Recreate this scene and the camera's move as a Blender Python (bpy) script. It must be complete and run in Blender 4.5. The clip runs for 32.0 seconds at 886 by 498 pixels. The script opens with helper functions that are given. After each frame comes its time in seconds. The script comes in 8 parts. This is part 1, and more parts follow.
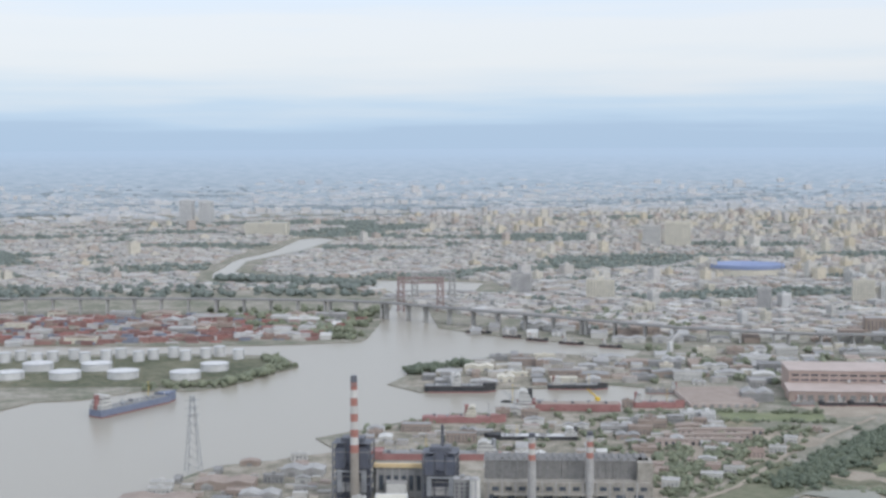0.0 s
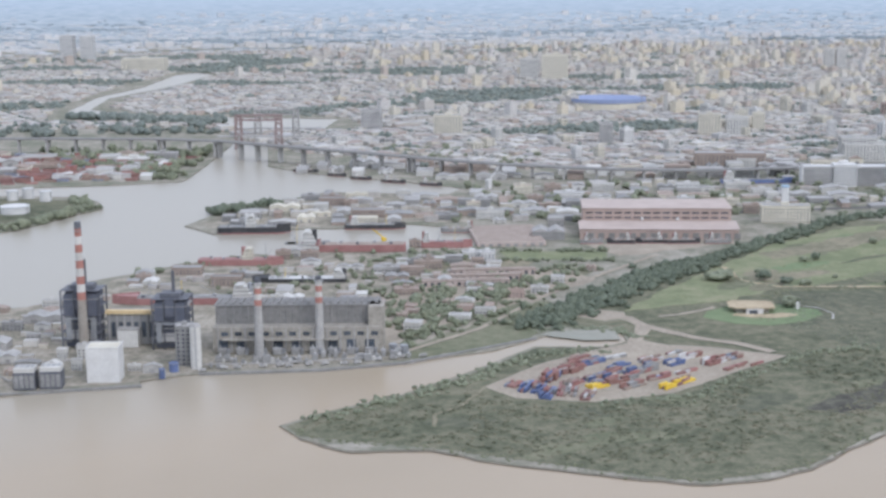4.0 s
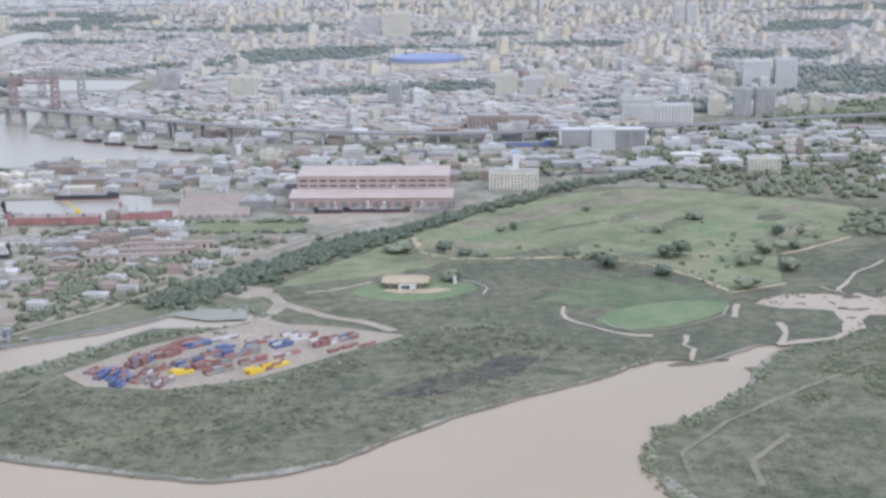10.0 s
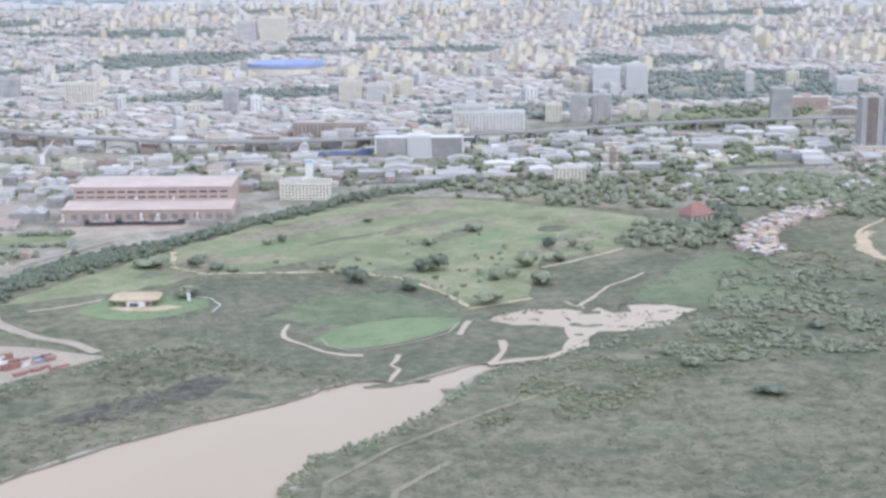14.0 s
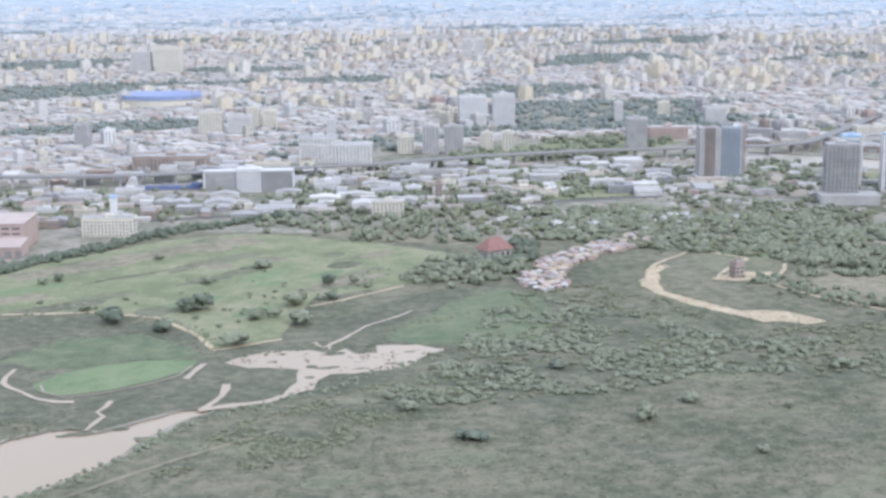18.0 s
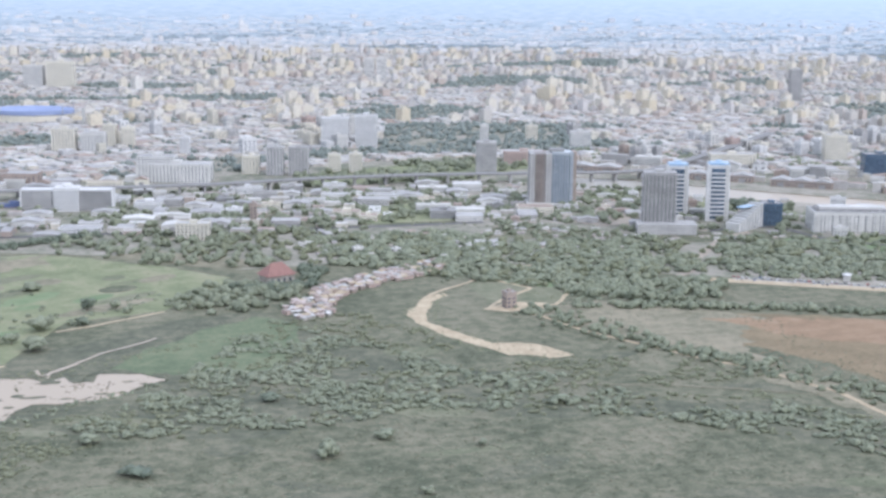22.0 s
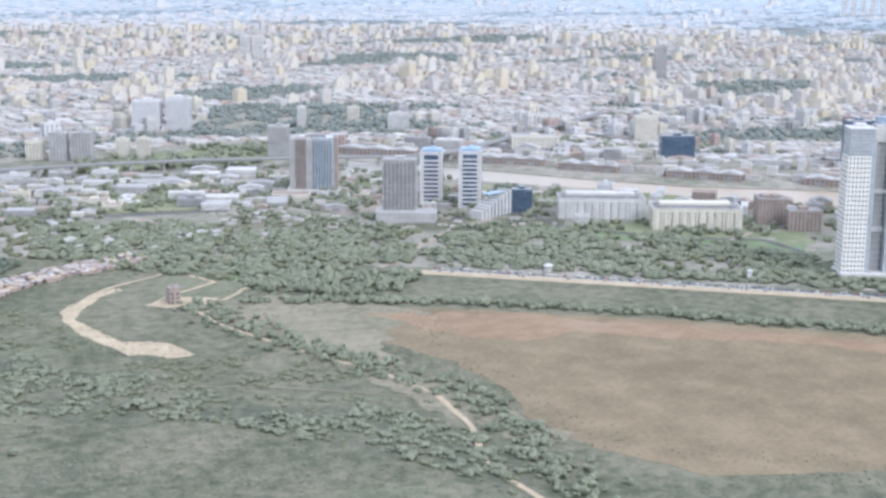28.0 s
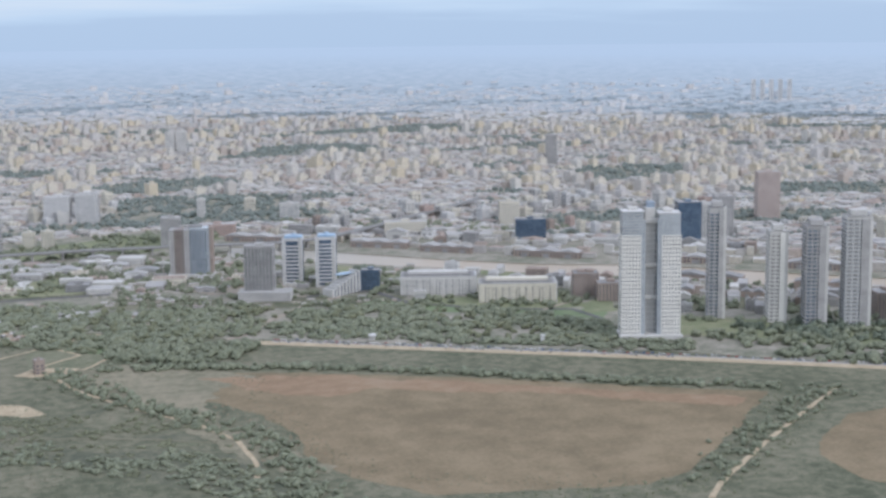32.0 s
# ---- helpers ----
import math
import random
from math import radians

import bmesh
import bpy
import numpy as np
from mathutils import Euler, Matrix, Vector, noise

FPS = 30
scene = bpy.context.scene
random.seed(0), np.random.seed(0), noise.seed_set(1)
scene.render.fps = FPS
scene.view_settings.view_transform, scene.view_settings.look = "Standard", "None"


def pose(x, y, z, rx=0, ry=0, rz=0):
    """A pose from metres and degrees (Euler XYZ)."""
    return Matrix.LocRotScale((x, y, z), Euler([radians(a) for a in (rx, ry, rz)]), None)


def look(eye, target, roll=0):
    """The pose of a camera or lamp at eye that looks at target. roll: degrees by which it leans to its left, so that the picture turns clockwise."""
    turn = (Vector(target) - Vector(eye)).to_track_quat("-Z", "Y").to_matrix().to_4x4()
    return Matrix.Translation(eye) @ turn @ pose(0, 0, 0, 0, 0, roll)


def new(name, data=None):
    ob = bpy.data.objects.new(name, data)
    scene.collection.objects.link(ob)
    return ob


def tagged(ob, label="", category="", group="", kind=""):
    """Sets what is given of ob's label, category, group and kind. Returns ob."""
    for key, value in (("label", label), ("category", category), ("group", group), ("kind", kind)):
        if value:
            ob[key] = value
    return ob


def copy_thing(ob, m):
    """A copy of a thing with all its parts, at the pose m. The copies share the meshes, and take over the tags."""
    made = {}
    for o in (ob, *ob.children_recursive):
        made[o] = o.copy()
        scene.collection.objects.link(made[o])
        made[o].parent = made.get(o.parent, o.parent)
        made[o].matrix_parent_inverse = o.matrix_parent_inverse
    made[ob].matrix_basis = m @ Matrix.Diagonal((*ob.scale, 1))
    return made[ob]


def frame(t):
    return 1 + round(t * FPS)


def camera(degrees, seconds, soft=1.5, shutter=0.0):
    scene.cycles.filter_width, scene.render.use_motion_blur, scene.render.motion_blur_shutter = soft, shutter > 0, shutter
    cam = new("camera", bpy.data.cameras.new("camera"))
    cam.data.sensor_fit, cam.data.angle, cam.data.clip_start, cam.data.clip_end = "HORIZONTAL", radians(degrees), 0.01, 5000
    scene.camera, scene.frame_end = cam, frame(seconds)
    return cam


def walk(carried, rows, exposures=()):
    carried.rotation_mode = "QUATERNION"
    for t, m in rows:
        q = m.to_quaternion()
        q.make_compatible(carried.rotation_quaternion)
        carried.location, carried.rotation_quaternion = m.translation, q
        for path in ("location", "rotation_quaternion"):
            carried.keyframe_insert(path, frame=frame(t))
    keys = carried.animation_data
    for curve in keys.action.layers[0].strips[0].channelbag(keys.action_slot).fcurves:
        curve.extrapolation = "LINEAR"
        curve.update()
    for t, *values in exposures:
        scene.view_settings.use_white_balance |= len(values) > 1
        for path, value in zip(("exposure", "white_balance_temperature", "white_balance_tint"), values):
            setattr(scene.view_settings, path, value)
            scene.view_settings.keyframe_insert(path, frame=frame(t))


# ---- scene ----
# The place is kept at one third of its true size, so that the far districts lie inside the lens's reach.
# Camera: seconds, x, y, z, heading (clockwise from +y), tilt down, roll.
cam = camera(34.19, 32.0, soft=3.0)
PATH = [
    (0, 0.00, 0.00, 145.48, 6.589, 4.691, -0.241), (0.5, 10.56, 0.43, 145.55, 6.580, 4.149, -0.162),
    (1, 21.08, 0.86, 145.63, 7.071, 4.367, 0.386), (1.5, 31.56, 1.28, 145.72, 7.678, 6.816, 0.250),
    (2, 42.00, 1.66, 145.87, 7.598, 8.076, -0.208), (2.5, 52.39, 1.99, 146.08, 8.029, 8.914, -0.270),
    (3, 62.72, 2.28, 146.34, 8.220, 10.182, -0.205), (3.5, 72.99, 2.51, 146.60, 8.459, 11.358, -0.314),
    (5.5, 113.79, 3.33, 147.57, 9.977, 11.255, -0.510), (6, 123.91, 3.52, 147.79, 9.983, 11.324, -0.578),
    (6.5, 134.03, 3.70, 147.98, 10.214, 11.613, -0.484), (7, 144.22, 3.94, 148.16, 10.266, 11.913, -0.342),
    (7.5, 154.50, 4.25, 148.32, 10.343, 12.107, -0.317), (8, 164.91, 4.64, 148.44, 10.052, 12.445, -0.639),
    (8.5, 175.45, 5.11, 148.53, 10.066, 12.675, -0.523), (9, 186.09, 5.66, 148.60, 10.446, 12.791, -0.466),
    (9.5, 196.83, 6.30, 148.64, 10.976, 12.899, -0.338), (10, 207.64, 6.99, 148.67, 11.198, 13.173, -0.500),
    (10.5, 218.51, 7.70, 148.64, 11.555, 12.848, -0.275), (11, 229.44, 8.40, 148.53, 11.788, 12.216, -0.678),
    (11.5, 240.41, 9.04, 148.35, 11.973, 12.456, -0.418), (12, 251.41, 9.60, 148.12, 11.733, 13.500, -0.967),
    (12.5, 262.41, 10.03, 147.85, 12.347, 13.621, -0.151), (13, 273.38, 10.30, 147.61, 12.684, 13.979, -0.638),
    (13.5, 284.34, 10.39, 147.43, 12.932, 13.627, -0.281), (14, 295.27, 10.27, 147.33, 13.246, 13.024, -0.330),
    (14.5, 306.15, 9.94, 147.28, 13.308, 12.738, -0.519), (15, 316.99, 9.43, 147.30, 13.862, 12.704, -0.717),
    (15.5, 327.75, 8.73, 147.40, 14.435, 12.584, -0.355), (17.5, 370.62, 5.29, 147.89, 14.227, 12.054, -0.645),
    (18, 381.39, 4.34, 147.97, 14.502, 11.948, -0.473), (18.5, 392.22, 3.34, 148.04, 14.363, 12.275, -0.127),
    (19, 403.11, 2.28, 148.11, 14.538, 12.182, -0.086), (19.5, 414.08, 1.16, 148.22, 14.758, 11.861, -0.070),
    (20, 425.17, 0.00, 148.36, 14.959, 11.791, -0.157), (20.5, 436.39, -1.22, 148.56, 15.261, 11.716, 0.221),
    (21, 447.76, -2.50, 148.81, 15.377, 11.639, 0.405), (21.5, 459.28, -3.85, 149.10, 15.691, 11.320, 0.724),
    (22, 470.95, -5.29, 149.45, 15.769, 11.243, 0.622), (22.5, 482.76, -6.79, 149.88, 15.728, 11.362, 0.601),
    (23, 494.66, -8.37, 150.39, 15.888, 11.618, 0.586), (23.5, 506.59, -10.03, 150.95, 16.111, 11.820, 0.542),
    (24, 518.49, -11.78, 151.56, 16.483, 11.834, 0.715), (24.5, 530.32, -13.61, 152.19, 17.102, 11.586, 0.834),
    (25, 542.04, -15.51, 152.84, 17.028, 12.334, 0.776), (25.5, 553.66, -17.46, 153.51, 16.999, 12.829, 1.152),
    (27.5, 599.65, -25.38, 156.21, 16.862, 12.660, 1.099), (28, 611.19, -27.56, 156.68, 16.218, 12.339, 0.366),
    (28.5, 622.14, -35.22, 158.96, 15.985, 12.412, 0.347), (29, 631.23, -48.13, 161.70, 16.675, 10.537, 1.855),
    (29.5, 638.41, -62.52, 163.60, 17.159, 10.058, 1.654), (30, 643.40, -79.50, 166.20, 17.841, 8.482, 2.352),
    (30.5, 647.31, -97.60, 168.30, 16.936, 8.389, 1.115), (31, 649.27, -116.33, 170.40, 17.652, 8.533, 0.589),
    (31.5, 650.33, -135.00, 172.40, 17.769, 8.097, 0.015), (32, 651.12, -153.44, 174.41, 17.414, 9.073, -0.712),
]


def aim(x, y, z, heading, tilt, roll):
    h, p = radians(heading), radians(tilt)
    way = Vector((math.sin(h) * math.cos(p), math.cos(h) * math.cos(p), -math.sin(p)))
    return look(Vector((x, y, z)), Vector((x, y, z)) + way * 100, roll)


walk(cam, [(row[0], aim(*row[1:])) for row in PATH],
     exposures=[(0.0, 0.38, 6000, 13), (1.0, 0.25, 6000, 13), (2.0, 0.22, 5950, 14), (3.0, 0.38, 5900, 15), (6.0, 0.66, 5800, 16), (10.0, 0.66, 5720, 17), (11.5, 0.74, 5700, 17), (13.0, 0.95, 5700, 17), (19.0, 0.94, 5700, 17), (24.0, 0.88, 5700, 17), (28.0, 1.05, 5680, 17), (29.0, 1.03, 5690, 17), (30.0, 0.90, 5700, 17), (31.0, 0.80, 5780, 16), (32.0, 0.42, 5850, 16)])

# ---- sky and sun: thin high overcast, pale blue near the horizon, soft sun behind the aircraft ----
SUN_EL, SUN_AZ = radians(42), radians(150)
world = bpy.data.worlds.new("sky")
scene.world = world
world.use_nodes = True
wn, wl = world.node_tree.nodes, world.node_tree.links
wn.clear()
w_out, w_bg, w_sky = wn.new("ShaderNodeOutputWorld"), wn.new("ShaderNodeBackground"), wn.new("ShaderNodeTexSky")
w_sky.sky_type, w_sky.sun_disc = "NISHITA", False
w_sky.sun_elevation, w_sky.sun_rotation = SUN_EL, SUN_AZ
w_sky.air_density, w_sky.dust_density, w_sky.ozone_density = 1.0, 1.5, 1.5
w_co, w_sep = wn.new("ShaderNodeTexCoord"), wn.new("ShaderNodeSeparateXYZ")
wl.new(w_co.outputs["Generated"], w_sep.inputs[0])
w_map, w_noise, w_add = wn.new("ShaderNodeMapping"), wn.new("ShaderNodeTexNoise"), wn.new("ShaderNodeMath")
w_map.inputs["Scale"].default_value = (3.0, 3.0, 46.0)
wl.new(w_co.outputs["Generated"], w_map.inputs[0])
wl.new(w_map.outputs[0], w_noise.inputs["Vector"])
w_noise.inputs["Scale"].default_value, w_noise.inputs["Detail"].default_value = 1.6, 6.0
w_mul = wn.new("ShaderNodeMath")
w_mul.operation, w_mul.inputs[1].default_value = "MULTIPLY_ADD", 0.06
w_mul.inputs[2].default_value = -0.03
wl.new(w_noise.outputs[0], w_mul.inputs[0])
wl.new(w_mul.outputs[0], w_add.inputs[0])
wl.new(w_sep.outputs["Z"], w_add.inputs[1])
w_ramp = wn.new("ShaderNodeValToRGB")
wl.new(w_add.outputs[0], w_ramp.inputs[0])
stops = w_ramp.color_ramp.elements
stops[0].position, stops[0].color = 0.0, (0.385, 0.495, 0.600, 1)
stops[1].position, stops[1].color = 1.0, (0.70, 0.76, 0.84, 1)
for at, col in ((0.010, (0.445, 0.565, 0.660, 1)), (0.024, (0.54, 0.62, 0.665, 1)), (0.038, (0.63, 0.66, 0.66, 1)), (0.054, (0.68, 0.685, 0.66, 1)),
                (0.074, (0.69, 0.69, 0.662, 1)), (0.092, (0.63, 0.675, 0.70, 1)), (0.25, (0.84, 0.87, 0.90, 1))):
    stops.new(at).color = col
w_scale, w_mix = wn.new("ShaderNodeVectorMath"), wn.new("ShaderNodeMix")
w_scale.operation, w_scale.inputs["Scale"].default_value = "SCALE", 0.11
wl.new(w_sky.outputs[0], w_scale.inputs[0])
w_mix.data_type, w_mix.inputs["Factor"].default_value = "RGBA", 0.82
wl.new(w_scale.outputs[0], w_mix.inputs["A"])
wl.new(w_ramp.outputs[0], w_mix.inputs["B"])
wl.new(w_mix.outputs["Result"], w_bg.inputs[0])
w_bg.inputs[1].default_value = 1.0
wl.new(w_bg.outputs[0], w_out.inputs[0])
sun = new("sun", bpy.data.lights.new("sun", "SUN"))
sun.data.energy, sun.data.angle, sun.data.color = 0.95, radians(26), (1.0, 0.95, 0.86)
# the sky's rotation turns clockwise from +y; the lamp shines from the same quarter
sun.matrix_basis = look((math.sin(SUN_AZ) * math.cos(SUN_EL) * 100, math.cos(SUN_AZ) * math.cos(SUN_EL) * 100,
                         math.sin(SUN_EL) * 100), (0, 0, 0))

# ---- materials ----


def mat(name, c1, c2, size=20.0, fine=2.0, rough=0.85, metal=0.0, bump=0.25, vary=0.0, island=False, spec=0.3, third=None):
    """Two colours mingled at two scales (metres), with relief; vary: change from object to object or island to island."""
    m = bpy.data.materials.new(name)
    m.use_nodes = True
    n, l = m.node_tree.nodes, m.node_tree.links
    b = n["Principled BSDF"]
    b.inputs["Roughness"].default_value, b.inputs["Metallic"].default_value = rough, metal
    b.inputs["Specular IOR Level"].default_value = spec
    geo, big, small = n.new("ShaderNodeNewGeometry"), n.new("ShaderNodeTexNoise"), n.new("ShaderNodeTexNoise")
    big.inputs["Scale"].default_value, big.inputs["Detail"].default_value = 1 / size, 5.0
    small.inputs["Scale"].default_value, small.inputs["Detail"].default_value = 1 / fine, 4.0
    l.new(geo.outputs["Position"], big.inputs["Vector"])
    l.new(geo.outputs["Position"], small.inputs["Vector"])
    mixv = n.new("ShaderNodeMath")
    mixv.operation = "ADD"
    l.new(big.outputs[0], mixv.inputs[0])
    l.new(small.outputs[0], mixv.inputs[1])
    ramp = n.new("ShaderNodeValToRGB")
    half = n.new("ShaderNodeMath")
    half.operation, half.inputs[1].default_value = "MULTIPLY", 0.5
    l.new(mixv.outputs[0], half.inputs[0])
    l.new(half.outputs[0], ramp.inputs[0])
    e = ramp.color_ramp.elements
    e[0].position, e[0].color = 0.38, (*c1, 1)
    e[1].position, e[1].color = 0.62, (*c2, 1)
    if third:
        e.new(0.68).color = (*third, 1)
    out = ramp.outputs[0]
    if vary:
        info = geo.outputs["Random Per Island"] if island else n.new("ShaderNodeObjectInfo").outputs["Random"]
        rng_ = n.new("ShaderNodeMapRange")
        rng_.inputs["To Min"].default_value, rng_.inputs["To Max"].default_value = 1 - vary, 1 + vary
        l.new(info, rng_.inputs["Value"])
        hue = n.new("ShaderNodeHueSaturation")
        l.new(rng_.outputs[0], hue.inputs["Value"])
        l.new(out, hue.inputs["Color"])
        out = hue.outputs[0]
    l.new(out, b.inputs["Base Color"])
    if bump:
        bp = n.new("ShaderNodeBump")
        bp.inputs["Strength"].default_value, bp.inputs["Distance"].default_value = bump, fine * 0.3
        l.new(small.outputs[0], bp.inputs["Height"])
        l.new(bp.outputs[0], b.inputs["Normal"])
    return m


def turf(name, dark, mid, light, patch=45.0, clump=8.0, blade=1.3, rough=0.95, bump=0.35):
    """Growth on the ground: three colours mingled in wide patches, clumps and single tufts."""
    m = bpy.data.materials.new(name)
    m.use_nodes = True
    n, l = m.node_tree.nodes, m.node_tree.links
    b = n["Principled BSDF"]
    b.inputs["Roughness"].default_value, b.inputs["Specular IOR Level"].default_value = rough, 0.15
    geo, total, tex = n.new("ShaderNodeNewGeometry"), None, None
    for size, share in ((patch, 0.34), (clump, 0.42), (blade, 0.24)):
        tex, mul = n.new("ShaderNodeTexNoise"), n.new("ShaderNodeMath")
        tex.inputs["Scale"].default_value, tex.inputs["Detail"].default_value, tex.inputs["Roughness"].default_value = 1 / size, 4.0, 0.6
        l.new(geo.outputs["Position"], tex.inputs["Vector"])
        mul.operation, mul.inputs[1].default_value = "MULTIPLY_ADD", share
        l.new(tex.outputs[0], mul.inputs[0])
        if total:
            l.new(total, mul.inputs[2])
        else:
            mul.inputs[2].default_value = 0.0
        total = mul.outputs[0]
    ramp = n.new("ShaderNodeValToRGB")
    l.new(total, ramp.inputs[0])
    e = ramp.color_ramp.elements
    e[0].position, e[0].color = 0.42, (*dark, 1)
    e[1].position, e[1].color = 0.59, (*light, 1)
    e.new(0.50).color = (*mid, 1)
    l.new(ramp.outputs[0], b.inputs["Base Color"])
    bp = n.new("ShaderNodeBump")
    bp.inputs["Strength"].default_value, bp.inputs["Distance"].default_value = bump, 0.4
    l.new(tex.outputs[0], bp.inputs["Height"])
    l.new(bp.outputs[0], b.inputs["Normal"])
    return m


def palette(name, cols, island=True, rough=0.85, spec=0.25, grime=0.25, storey=0.0):
    """One of several paints, picked island by island or object by object, with grime; storey: height of a faint floor banding."""
    m = bpy.data.materials.new(name)
    m.use_nodes = True
    n, l = m.node_tree.nodes, m.node_tree.links
    b = n["Principled BSDF"]
    b.inputs["Roughness"].default_value, b.inputs["Specular IOR Level"].default_value = rough, spec
    geo = n.new("ShaderNodeNewGeometry")
    info = geo.outputs["Random Per Island"] if island else n.new("ShaderNodeObjectInfo").outputs["Random"]
    ramp = n.new("ShaderNodeValToRGB")
    ramp.color_ramp.interpolation = "CONSTANT"
    e = ramp.color_ramp.elements
    e[0].color, e[1].color, e[1].position = (*cols[0], 1), (*cols[1], 1), 1 / len(cols)
    for k in range(2, len(cols)):
        e.new(k / len(cols)).color = (*cols[k], 1)
    l.new(info, ramp.inputs[0])
    noise_ = n.new("ShaderNodeTexNoise")
    noise_.inputs["Scale"].default_value, noise_.inputs["Detail"].default_value = 0.35, 6.0
    l.new(geo.outputs["Position"], noise_.inputs["Vector"])
    rg = n.new("ShaderNodeMapRange")
    rg.inputs["From Min"].default_value, rg.inputs["From Max"].default_value = 0.35, 0.7
    rg.inputs["To Min"].default_value, rg.inputs["To Max"].default_value = 1.0, 1.0 - grime
    l.new(noise_.outputs[0], rg.inputs["Value"])
    hue = n.new("ShaderNodeHueSaturation")
    l.new(ramp.outputs[0], hue.inputs["Color"])
    val = rg.outputs[0]
    if storey:
        sep, fr, gt = n.new("ShaderNodeSeparateXYZ"), n.new("ShaderNodeMath"), n.new("ShaderNodeMath")
        l.new(geo.outputs["Position"], sep.inputs[0])
        fr.operation, fr.inputs[1].default_value = "PINGPONG", storey / 2
        l.new(sep.outputs["Z"], fr.inputs[0])
        gt.operation, gt.inputs[1].default_value = "GREATER_THAN", storey * 0.32
        l.new(fr.outputs[0], gt.inputs[0])
        dim, mu = n.new("ShaderNodeMapRange"), n.new("ShaderNodeMath")
        dim.inputs["To Min"].default_value, dim.inputs["To Max"].default_value = 1.0, 0.8
        l.new(gt.outputs[0], dim.inputs["Value"])
        mu.operation = "MULTIPLY"
        l.new(dim.outputs[0], mu.inputs[0])
        l.new(val, mu.inputs[1])
        val = mu.outputs[0]
    l.new(val, hue.inputs["Value"])
    l.new(hue.outputs[0], b.inputs["Base Color"])
    return m


